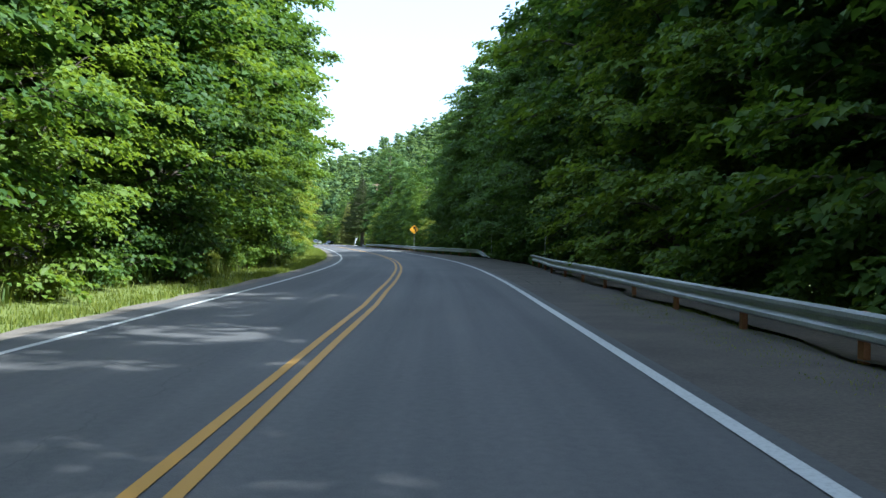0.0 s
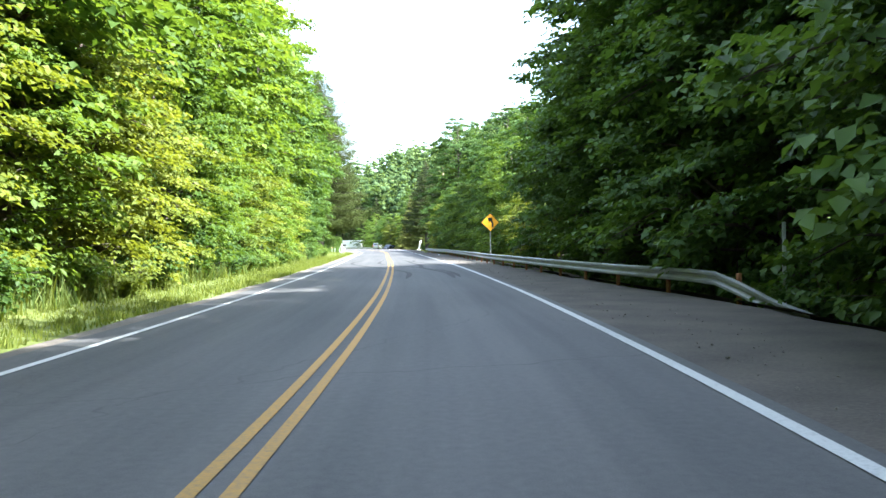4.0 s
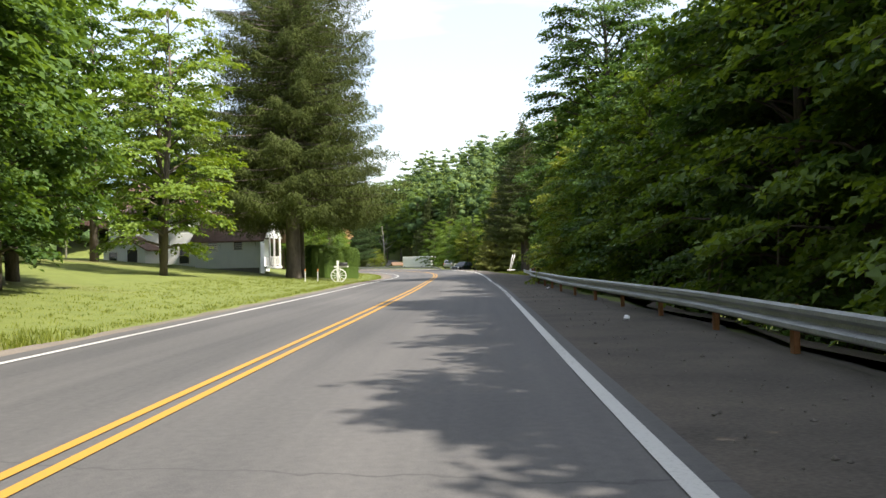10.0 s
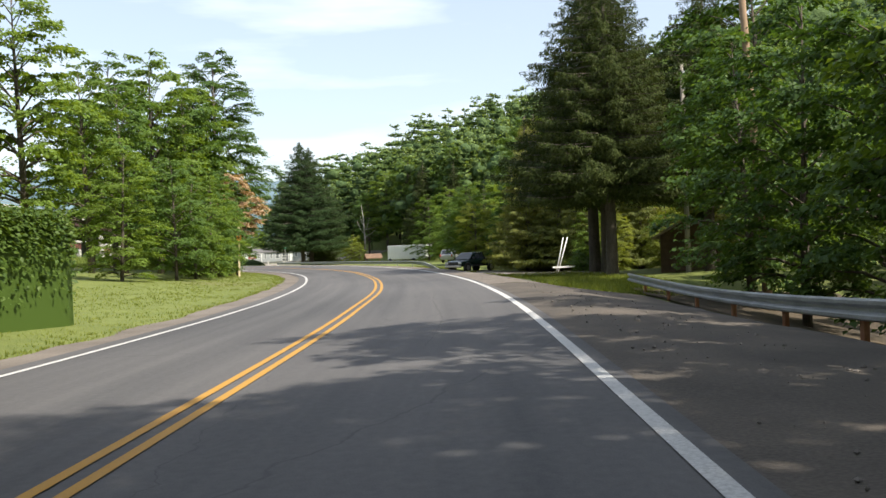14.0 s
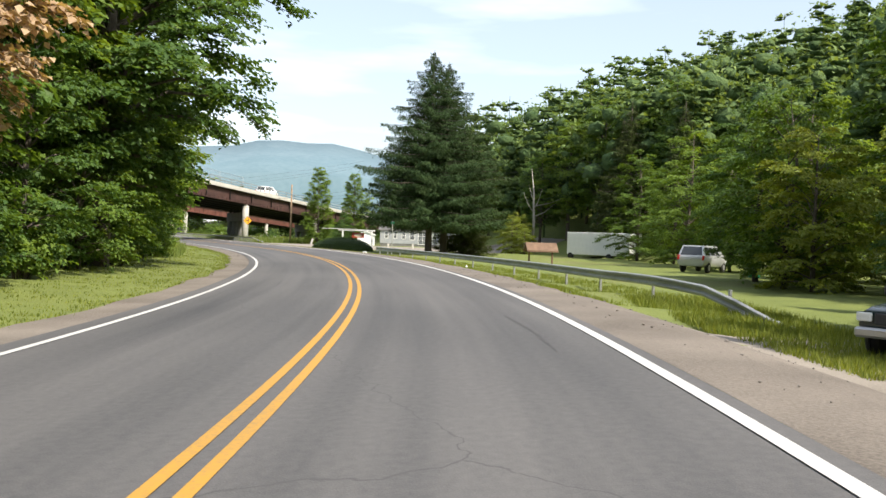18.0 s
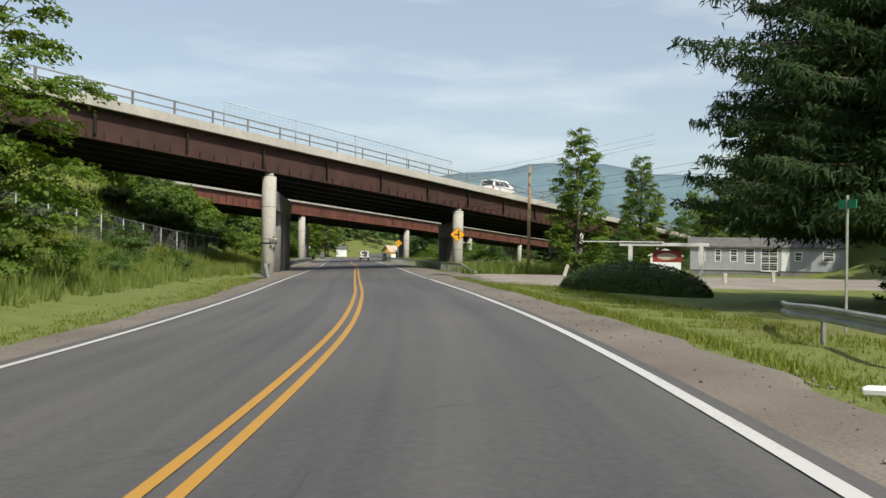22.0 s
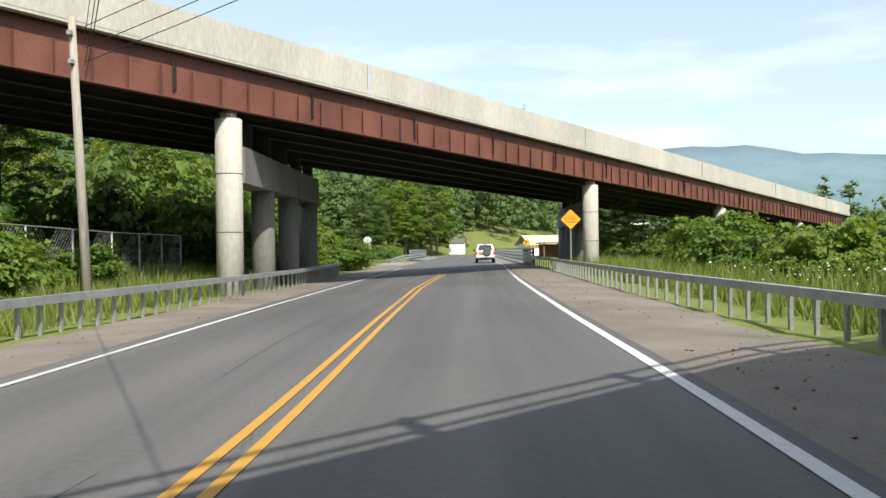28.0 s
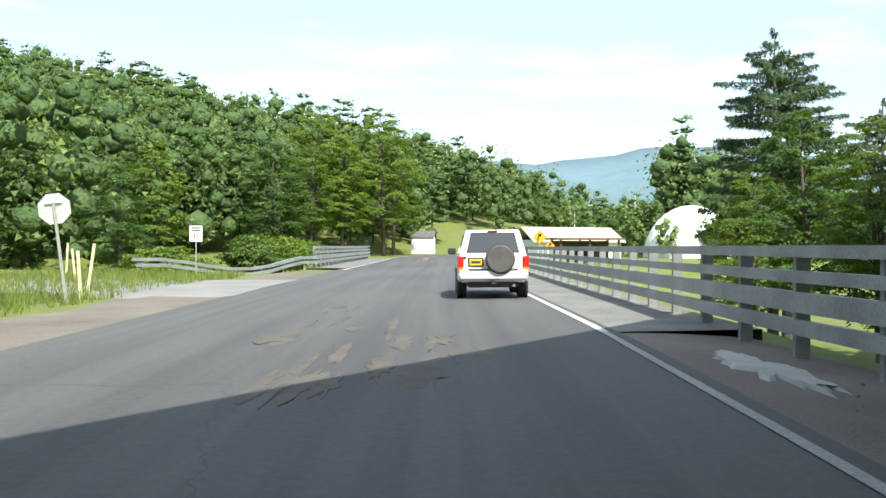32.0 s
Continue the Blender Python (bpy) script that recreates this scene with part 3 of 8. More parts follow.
def strip(name, s0, s1, lat0, lat1, dz, material, step=2.0, cross=1, ragged=0.0, seed=0, uv=False, edge=None, taper=0.0):
    """A strip of surface along the road; lat0 and lat1 are numbers or functions of s."""
    rng = random.Random(seed)
    n = max(int((s1 - s0) / step), 1)
    verts, faces, uvs = [], [], []
    for i in range(n + 1):
        s = s0 + (s1 - s0) * i / n
        a = lat0(s) if callable(lat0) else lat0
        b = lat1(s) if callable(lat1) else lat1
        if ragged:
            if i not in (0, n):
                if abs(a) > 3.9:
                    a += rng.uniform(-ragged, ragged)
                if abs(b) > 3.9:
                    b += rng.uniform(-ragged, ragged)
        for k in range(cross + 1):
            lat = a + (b - a) * k / cross
            x, y = xy(s, lat)
            z = road_z(s, lat) if abs(lat) < 4.7 else float(ground_z(s, lat)) + 0.06
            if edge is not None and k == edge * cross:
                z -= 0.055
            if taper and (i in (0, n) or k in (0, cross)):
                z -= taper
            verts.append((x, y, z + dz))
            uvs.append((lat, s))
    for i in range(n):
        for k in range(cross):
            q = i * (cross + 1) + k
            faces.append((q, q + 1, q + cross + 2, q + cross + 1))
    me = mesh_from(name, verts, faces)
    me.materials.append(material)
    if uv:
        lay = me.uv_layers.new(name="road")
        for poly in me.polygons:
            for li in poly.loop_indices:
                lay.data[li].uv = uvs[me.loops[li].vertex_index]
    return me


# ---- ground ----
def build_ground():
    def axis(lo, hi, step, far):
        mid = list(np.arange(lo, hi + step, step))
        out, d, v = [], step, hi + step
        while v < far:
            d *= 1.35
            v += d
            out.append(v)
        inn, d, v = [], step, lo
        while v > -far:
            d *= 1.35
            v -= d
            inn.append(v)
        return np.array(inn[::-1] + mid + out)
    xs, ys = axis(-340, 130, 2.6, 3600), axis(-60, 610, 2.6, 3600)
    gx, gy = np.meshgrid(xs, ys)
    s, lat = road_frame(gx, gy)
    z = ground_z(s, lat, gx, gy)
    rng = np.random.RandomState(3)
    rough = np.clip((np.abs(lat) - 7) / 8, 0, 1)
    # the bed under the road, its shoulders and the gravel aprons lies lower
    z = z - 0.07 * (np.abs(lat) < 5.2) - 0.13 * ((lat > 3.5) & (lat < 15.5) & (s > 279) & (s < 313)) - 0.13 * ((lat > 3.5) & (lat < 46) & (s > 397) & (s < 414))
    z = z + rough * rng.normal(0, 0.05, z.shape)
    ny, nx = gx.shape
    me = bpy.data.meshes.new("ground")
    co = np.stack([gx, gy, z], -1).reshape(-1, 3)
    i = np.arange(ny * nx).reshape(ny, nx)
    quads = np.stack([i[:-1, :-1], i[:-1, 1:], i[1:, 1:], i[1:, :-1]], -1).reshape(-1, 4)
    me.vertices.add(len(co))
    me.vertices.foreach_set("co", co.ravel())
    me.loops.add(quads.size)
    me.loops.foreach_set("vertex_index", quads.ravel())
    me.polygons.add(len(quads))
    me.polygons.foreach_set("loop_start", np.arange(0, quads.size, 4))
    me.polygons.foreach_set("loop_total", np.full(len(quads), 4))
    me.polygons.foreach_set("use_smooth", np.ones(len(quads), bool))
    me.update()
    me.validate()
    me.materials.append(M_GROUND)
    tagged(new("ground", me), "green mown verge, weedy banks and woodland floor", "ground", kind="structure")


build_ground()

# ---- road ----
def right_line(s):
    """Where the white edge line lies on the right."""
    return float(np.interp(s, [0, 82, 140, 215, 260, 300, 360, 405, 480, 490, 500, 509, 517, 530, 560], [3.58, 3.6, 3.78, 3.78, 3.65, 3.57, 3.68, 3.6, 3.76, 3.85, 4.05, 4.23, 4.35, 4.2, 3.9]))


def left_line(s):
    return float(np.interp(s, [0, 90, 150, 220, 310, 365, 410, 490], [-3.3, -3.3, -3.4, -3.44, -3.5, -3.65, -3.6, -3.48])) + 0.14 * float(smooth(250, 262, s) * (1 - smooth(276, 290, s)))


road = tagged(new("road", strip("road", 0, S_MAX, -3.95, lambda s: right_line(s) + 0.24, 0.0, M_ASPHALT, 2.0, 8, uv=True)),
              "grey worn two-lane asphalt road with cracks and tyre marks", "road", kind="structure")


def line(name, s0, s1, lat, width, material, label):
    part(name, strip(name, s0, s1, lambda s: lat(s) - width / 2, lambda s: lat(s) + width / 2, 0.010, material, 1.0), None, road, label)


def centre_line(s):
    """Offsets of the yellow pair, set to line it up in the camera's view."""
    return float(np.interp(s, [0, 52, 58, 63, 85, 120, 400, 450, 467, 474, 478, 481, 485, 489, 491], [0.15, 0.16, 0.2, 0.12, 0.03, 0.04, 0.05, 0.07, 0.0, -0.05, 0.01, 0.06, 0.17, 0.27, 0.28]) + 0.15 * smooth(252, 264, s) * (1 - smooth(274, 290, s)))


for off in (-0.115, 0.115):
    line("yellow_line", 0, 491, lambda s, o=off: o + centre_line(s), 0.10, M_YELLOW, "solid yellow centre line, partly worn")
    line("yellow_line", 585, S_MAX - 5, lambda s, o=off: o + centre_line(s), 0.10, M_YELLOW, "solid yellow centre line, partly worn")
line("white_line", 0, 486, right_line, 0.135, M_WHITE, "solid white edge line")
line("white_line", 486, 516, right_line, 0.11, M_WHITE_DUSTY, "white edge line half hidden under dust")
line("white_line", 516, S_MAX - 5, right_line, 0.13, M_WHITE, "solid white edge line")
line("white_line", 0, 512, left_line, 0.12, M_WHITE, "solid white edge line")
line("white_line", 552, S_MAX - 5, left_line, 0.12, M_WHITE, "solid white edge line")


def track(name, pts, width, label, ends=(3.0, 9.0), dz=0.004):
    """A dark tyre mark through (s, lat) points, thinning out at its ends."""
    ss = [p[0] for p in pts]
    g = lambda s: float(np.interp(s, ss, [p[1] for p in pts]))
    f = lambda s: sum(g(s + d) for d in (-1.2, -0.6, 0.0, 0.6, 1.2)) / 5
    w = lambda s: width * 0.5 * min(1.0, (s - ss[0]) / ends[0] + 0.06, (ss[-1] - s) / ends[1] + 0.03)
    part(name, strip(name, ss[0], ss[-1], lambda s: f(s) - w(s), lambda s: f(s) + w(s), dz, M_SKID, 0.4, uv=True), None, road, label)


track("skid_mark", [(125, 2.5), (129.7, 2.56), (132, 2.5), (133.8, 2.29), (136.9, 1.9), (141, 1.68), (145.4, 1.84), (148.6, 1.67), (151.3, 1.47), (155.8, 1.37), (165, 1.18)], 0.24, "black curved skid mark")
track("skid_mark", [(126, 2.76), (129.7, 2.82), (132.5, 2.75), (134.5, 2.58), (136.6, 2.2), (137.9, 1.95), (139.3, 1.72), (141, 1.4), (143.9, 0.79), (148.7, -0.35), (150.4, -0.66), (153.5, -0.76), (158.1, -0.63), (164, -0.34)], 0.22, "black curved skid mark crossing the centre line", dz=0.007)
track("skid_mark", [(143.8, 2.94), (145.5, 2.9), (147, 2.82), (149.6, 2.5), (152.3, 2.07), (155.1, 1.71), (158.5, 1.7), (164.5, 2.2)], 0.24, "black curved skid mark", (0.4, 9.0))
track("skid_mark", [(125, 0.7), (129.6, 0.89), (132.3, 0.89), (134.4, 0.64), (137.3, 0.2), (140.1, -0.31), (145.3, -1.49), (150.3, -2.42), (154.5, -2.6), (157.8, -2.52), (162.8, -2.16), (165, -2.04)], 0.22, "black curved skid mark")
for a_, l0_, l1_ in ((132.45, 1.55, 1.75), (132.4, 1.98, 2.42), (132.5, 1.0, 1.3)):
    part("crack", strip("crack", a_, a_ + 0.045, l0_, l1_, 0.006, M_SKID, 0.045, 3, uv=True), None, road)

# shoulders of gravel and dirt, the tree-shaded stretches coloured darker
def rail_side(s):
    """Where the bare shoulder ends below the guard rail."""
    return float(np.interp(s, [0, 60, 76, 88, 98, 108, 118, 128, 147, 160, 192, 204, 224, 240, 266], [6.4, 6.4, 6.6, 7.4, 7.6, 7.8, 7.2, 6.9, 6.6, 6.8, 7.0, 6.5, 6.6, 7.9, 10.0]))


shoulders = (
    ("left", 0, 226, -4.5, -3.8, 0.15), ("left", 226, 402, -5.0, -3.8, 0.2), ("left", 402, 492, -6.2, -3.8, 0.15), ("left", 492, 548, -6.6, -3.8, 0.3),
    ("right", 0, 149, 3.85, rail_side, 0.15), ("right", 149, 173, 3.85, rail_side, 0.15), ("right", 173, 262, 3.85, rail_side, 0.15), ("right", 262, 312, 3.85, 6.5, 0.3), ("right", 312, 398, 3.85, 5.3, 0.25), ("right", 398, 420, 3.85, 8.4, 0.3),
    ("right", 420, 516, 3.85, 6.8, 0.3))
for i, (side, a, b, l0, l1, rg) in enumerate(shoulders):
    tagged(new("shoulder", strip("shoulder", a, b, l0, l1, -0.016 - 0.002 * (i % 2), M_DIRT_SHADED if b in (149, 262) else M_DIRT, 1.3, 8, rg, i, edge=0 if side == "left" else 1)), "bare gravel and dirt beside the asphalt", "shoulder", kind="structure")
tagged(new("driveway", strip("driveway", 281, 311, 6.4, lambda s: 15.5 - 0.1 * abs(s - 296), 0.02, M_DRIVE, 1.3, 14, 0.1, 11, taper=0.14)), "pale gravel driveway apron beside the road", "driveway", kind="structure")
tagged(new("driveway", strip("driveway", 399, 416, 8.2, lambda s: 46 - max(0.0, s - 411) * 6, 0.02, M_DRIVE, 1.0, 40, 0.1, 12, taper=0.14)), "pale gravel lane leading to the trailer", "driveway", kind="structure")


# dead leaves under the trees
for a_, b_, l0_, l1_ in ((0, 266, lambda s: float(np.interp(s, [0, 60, 76, 88, 98, 108, 118, 128, 228, 240, 266], [6.2, 6.2, 6.4, 7.2, 7.4, 7.6, 7.0, 6.7, 7.1, 7.8, 9.8])), lambda s: 18.0), (0, 190, lambda s: -24.0, lambda s: -8.2 if s > 95 else -7.2)):
    tagged(new("woodland_floor", strip("woodland_floor", a_, b_, l0_, l1_, 0.03, M_LITTER, 2.0, 8, 0.3, 41)), "brown leaf litter under the roadside trees", "woodland floor", kind="structure")


def fan(name, s, lat, rs, rl, dz, material, seed, n=26, rough=0.75):
    """A flat ragged patch on the ground."""
    rng = random.Random(seed)
    bm = bmesh.new()
    vs = []
    for k in range(n):
        a = 2 * math.pi * k / n
        r = rng.uniform(rough, 1.1)
        row = []
        for q, low in ((1.0, 0.045), (0.86, 0.0)):
            ss, ll = s + rs * r * q * math.sin(a), lat + rl * r * q * math.cos(a)
            x, y = xy(ss, ll)
            z = road_z(ss, ll) if abs(ll) < 4.7 else float(ground_z(ss, ll)) + 0.06
            row.append(bm.verts.new((x, y, z + dz - low)))
        vs.append(row)
    for p, q in zip(vs, vs[1:] + vs[:1]):
        bm.faces.new((p[0], q[0], q[1], p[1]))
    f = bm.faces.new([v[1] for v in vs])
    bmesh.ops.triangulate(bm, faces=[f])
    return tagged(new(name, solid(name, bm, material)), kind="structure")


tagged(fan("puddle", 404.9, 6.1, 1.7, 2.0, 0.02, M_WATER, 4), "brown rain puddle on the gravel apron", "puddle")
tagged(fan("sand_spill", 512, 5.3, 1.8, 0.36, 0.025, M_SAND, 6, 44, 0.4), "pale sand spilled on the asphalt edge", "sand")

rp = random.Random(8)
for i in range(26):
    s_ = rp.uniform(511, 523)
    tagged(fan("worn_patch", s_, 1.2 - 0.14 * (s_ - 512) + rp.uniform(-1.6, 1.6), rp.uniform(0.7, 2.4), rp.uniform(0.06, 0.26), 0.003 + (i % 6) * 0.001, M_GRIT, 30 + i, 30, 0.25), "broken asphalt streaked with brown grit", "road patch", "worn patches")

def smear(name, pts, width, material, seed, dz=0.005, wob=0.0, step=0.25):
    """A thin wavering band on the asphalt through (s, lat) points."""
    r = random.Random(seed)
    way = []
    for (s0, l0), (s1, l1) in zip(pts, pts[1:]):
        n = max(2, int(math.hypot(s1 - s0, l1 - l0) / step))
        way += [(s0 + (s1 - s0) * k / n + r.uniform(-wob, wob), l0 + (l1 - l0) * k / n + r.uniform(-wob, wob)) for k in range(n)]
    way.append(pts[-1])
    verts, faces = [], []
    for i, (s, l) in enumerate(way):
        a, b = way[max(i - 1, 0)], way[min(i + 1, len(way) - 1)]
        ds, dl = b[0] - a[0], b[1] - a[1]
        q = math.hypot(ds, dl) + 1e-6
        w = width * 0.5 * r.uniform(0.5, 1.2) * min(1.0, 0.15 + i / 4, 0.15 + (len(way) - 1 - i) / 4)
        for e in (-w, w):
            ss, ll = s - dl / q * e, l + ds / q * e
            verts.append((*xy(ss, ll), road_z(ss, ll) + dz))
    for i in range(len(way) - 1):
        faces.append((2 * i, 2 * i + 1, 2 * i + 3, 2 * i + 2))
    me = mesh_from(name, verts, faces)
    me.materials.append(material)
    return part(name, me, None, road)


for i, (pts, w) in enumerate((([(406.9, 3.7), (406.6, 2.8), (406.1, 1.7), (405.2, 0.8), (404.4, 0.3)], 0.2), ([(408.6, 3.5), (408.4, 2.4), (407.6, 1.2)], 0.09),
                               ([(410.5, 2.9), (410.2, 1.6)], 0.08))):
    tagged(smear("dust_streak", pts, w, M_DUST, 60 + i, 0.004 + 0.0006 * i, 0.04), "pale dust dragged across the asphalt")
for i, (pts, w) in enumerate((([(213, 2.3), (215, 2.2), (219, 2.36), (223, 2.15), (227, 2.1)], 0.022), ([(213.4, 2.44), (216, 2.52), (220, 2.5), (224, 2.35)], 0.018), ([(218, 2.3), (218.4, 2.5)], 0.016), ([(221, 2.2), (221.5, 2.45)], 0.014),
                               ([(204, 1.2), (208, 1.35), (211, 1.1)], 0.012), ([(243, 1.9), (248, 2.1), (254, 1.9), (259, 2.05)], 0.012), 
                               ([(431, 2.7), (437, 2.5), (441, 2.65)], 0.012), ([(452, -1.1), (458, -1.3), (463, -1.15)], 0.012))):
    smear("crack", pts, w, M_ASPHALT_EDGE, 90 + i, 0.005, 0.025)
# faint dark drip lines along the lanes
for i in range(15):
    s_ = 300 + i * 13.3 + rp.uniform(-3, 3)
    l_ = rp.choice((0.7, 1.8, 2.9, -0.9, -1.9)) + rp.uniform(-0.25, 0.25)
    smear("oil_streak", [(s_, l_), (s_ + rp.uniform(1.5, 3.0), l_ + rp.uniform(-0.1, 0.1)), (s_ + rp.uniform(3.5, 6.0), l_ + rp.uniform(-0.12, 0.12))], rp.uniform(0.03, 0.06), M_OIL, 200 + i, 0.0035, 0.008)
for i in range(34):
    s_ = (201 + i * 1.6 if i < 16 else 394 + (i - 16) * 1.1 if i < 29 else 489 + (i - 29) * 3.0) + rp.uniform(-0.4, 0.4)
    smear("crack", [(s_, right_line(s_) + rp.uniform(-0.09, 0.05)), (s_ + 0.8, right_line(s_) + rp.uniform(-0.05, 0.09)), (s_ + rp.uniform(1.2, 2.2), right_line(s_) + rp.uniform(-0.06, 0.1))], rp.uniform(0.03, 0.07), M_ASPHALT_EDGE, 130 + i, 0.0125, 0.03, 0.15)

# side road on the left after the second overpass
sr = bmesh.new()
rows_ = []
for i in range(29):
    f = i / 28
    c = Vector(xy(533 + 16 * f * f, -3.8 - 70 * f)).to_3d()
    w = 13 - 9.5 * min(1, f * 4)
    d = Vector((TANGENT[540][0], TANGENT[540][1], 0))
    row = []
    for e, low in ((-0.5, 0.2), (-0.45, 0.0), (0.0, -0.02), (0.45, 0.0), (0.5, 0.2)):
        p = c + d * w * e
        s_, l_ = road_frame(np.array([p.x]), np.array([p.y]))
        zz = road_z(float(s_[0]), -3.9) - 0.01 if i == 0 else float(ground_z(s_[0], l_[0], p.x, p.y)) + 0.06
        row.append(sr.verts.new((p.x, p.y, zz + 0.01 - low)))
    rows_.append(row)
for a, b in zip(rows_, rows_[1:]):
    for k in range(4):
        sr.faces.new((a[k], a[k + 1], b[k + 1], b[k]))
tagged(new("side_road", solid("side_road", sr, M_SIDE)), "pale grey side road joining from the woods", "road", kind="structure")


# ---- guard rails ----
W_PROFILE = [(0.0, 0.40), (-0.06, 0.43), (-0.06, 0.48), (0.02, 0.53), (0.02, 0.58), (-0.06, 0.63), (-0.06, 0.68), (0.0, 0.71),
             (0.012, 0.71), (-0.048, 0.68), (-0.048, 0.63), (0.032, 0.58), (0.032, 0.53), (-0.048, 0.48), (-0.048, 0.43), (0.012, 0.40)]
BOX_PROFILE = [(-0.08, 0.54), (0.08, 0.54), (0.08, 0.70), (-0.08, 0.70)]


def rail_run(name, knots, profile, post_gap, post_mesh, post_mat, label, drop0=0.0, drop1=0.0, side=1, dz=0.0):
    """A rail along (s, lat) knots with its posts; drop0/drop1: how far the end bends down into the ground."""
    s0, s1 = knots[0][0], knots[-1][0]
    lat = lambda s: float(np.interp(s, [k[0] for k in knots], [k[1] for k in knots]))
    base = place((s0 + s1) / 2, lat((s0 + s1) / 2))
    base.z += dz
    t = thing(name, Matrix.Translation(base), label, "guard rail")
    path = []
    n = max(int((s1 - s0) / 1.3), 2)
    for i in range(n + 1):
        s = s0 + (s1 - s0) * i / n
        p = place(s, lat(s), 0.06 + dz) - base
        bend = 0.0
        if drop0:
            bend -= drop0 * (1 - smooth(0, 4.5, s - s0))
        if drop1:
            bend -= drop1 * (1 - smooth(0, 4.5, s1 - s))
        p.z += float(bend)
        path.append((p, right_of(s) * side))
    part("beam", sweep(bmesh.new(), path, profile), M_STEEL, t, "weathered grey steel beam")
    s = s0 + (3.0 if drop0 else 0.3)
    while s < s1 - (2.5 if drop1 else 0):
        p = place(s, lat(s), dz) - base
        ob = part("post", post_mesh, post_mat, t)
        ob.matrix_basis = Matrix.Translation(p + right_of(s) * side * 0.09) @ pose(0, 0, 0, 0, 0, heading(s))
        s += post_gap
    return t


post_w = solid("post", bmbox(-0.04, 0.04, -0.07, 0.07, -0.5, 0.76, 0.008), M_RUSTPOST)
post_g = solid("post", bmbox(-0.035, 0.035, -0.05, 0.05, -0.5, 0.70, 0.006), M_STEEL)
rail_run("guard_rail", [(0, 5.9), (60, 5.95), (76, 6.1), (88, 7.1)], W_PROFILE, 3.81, post_w, M_RUSTPOST, "weathered corrugated steel guard rail at the wood edge", dz=-0.16)
rail_run("guard_rail", [(108, 8.0), (118, 6.9), (128, 6.4), (147, 6.0), (160, 6.2), (188, 6.5), (197, 6.1), (205, 5.75), (222, 5.85), (232, 6.6), (240, 7.5), (266, 9.8)], W_PROFILE, 3.81, post_w,
         M_RUSTPOST, "long corrugated steel guard rail on rusty posts above the drop", drop0=0.5, dz=-0.12)
rail_run("guard_rail", [(311, 10.4), (316, 9.2), (322, 8.5), (345, 8.2), (364, 8.6), (369, 9.3), (371.5, 10.3)], W_PROFILE, 3.81, post_g, M_STEEL,
         "corrugated steel guard rail with a buried end beside grass", drop0=0.75, drop1=0.12)
rail_run("guard_rail", [(416, 8.7), (419, 8.2), (426, 7.7), (455, 7.2), (470, 6.7), (485, 6.7), (500, 6.9), (509, 6.3)], BOX_PROFILE, 1.05, post_g, M_STEEL,
         "grey box-beam guard rail passing under both overpasses", drop0=0.5)
rail_run("guard_rail", [(402, -4.9), (406, -5.4), (411, -5.8), (430, -6.2), (458, -6.4), (470, -5.8), (481, -5.6), (490, -5.95), (500, -6.5)], BOX_PROFILE, 0.8, post_g, M_STEEL,
         "grey box-beam guard rail passing under both overpasses", drop0=0.6, side=-1)
rail_run("guard_rail", [(545, -12.5), (548, -10.6), (552, -8.2), (557, -5.7)], BOX_PROFILE, 1.8, post_g, M_STEEL, "grey box-beam guard rail leading to the creek bridge", side=-1)
rail_run("guard_rail", [(545.2, -12.4), (548.2, -10.5), (552.2, -8.1), (557.2, -5.7)], [(u, w - 0.28) for u, w in BOX_PROFILE], 99, post_g, M_STEEL,
         "lower grey box beam leading to the creek bridge", side=-1)


# ---- creek bridge railings ----
def bridge_railing(knots, side, s_low):
    s0, s1 = knots[0][0], knots[-1][0]
    lat = lambda s: float(np.interp(s, [k[0] for k in knots], [k[1] for k in knots]))
    base = Vector((*xy((s0 + s1) / 2, lat((s0 + s1) / 2)), 0.0))
    t = thing("bridge_railing", Matrix.Translation(base), "four-bar grey steel railing of the creek bridge", "bridge railing")
    for z, start, hh in ((0.28, s_low, 0.09), (0.58, s_low, 0.12), (0.88, s0, 0.07), (1.18, s0, 0.07)):
        path = []
        a = start
        n = int((s1 - a) / 2.0)
        for i in range(n + 1):
            s = a + (s1 - a) * i / n
            x, y = xy(s, lat(s))
            path.append((Vector((x, y, road_z(s, 4.0 * side) + 0.05)) - base, right_of(s) * side))
        part("rail", sweep(bmesh.new(), path, [(-0.06, z - hh), (0.05, z - hh), (0.05, z + hh), (-0.06, z + hh)]), M_STEEL, t)
    s = s0 + 0.4
    pm = solid("post", bmbox(-0.09, 0.09, -0.05, 0.05, -0.3, 1.28, 0.008), M_STEEL)
    while s < s1:
        x, y = xy(s, lat(s) + 0.12 * side)
        ob = part("post", pm, None, t)
        ob.matrix_basis = Matrix.Translation(Vector((x, y, road_z(s, 4.0 * side))) - base) @ pose(0, 0, 0, 0, 0, heading(s))
        s += 2.0
    return t


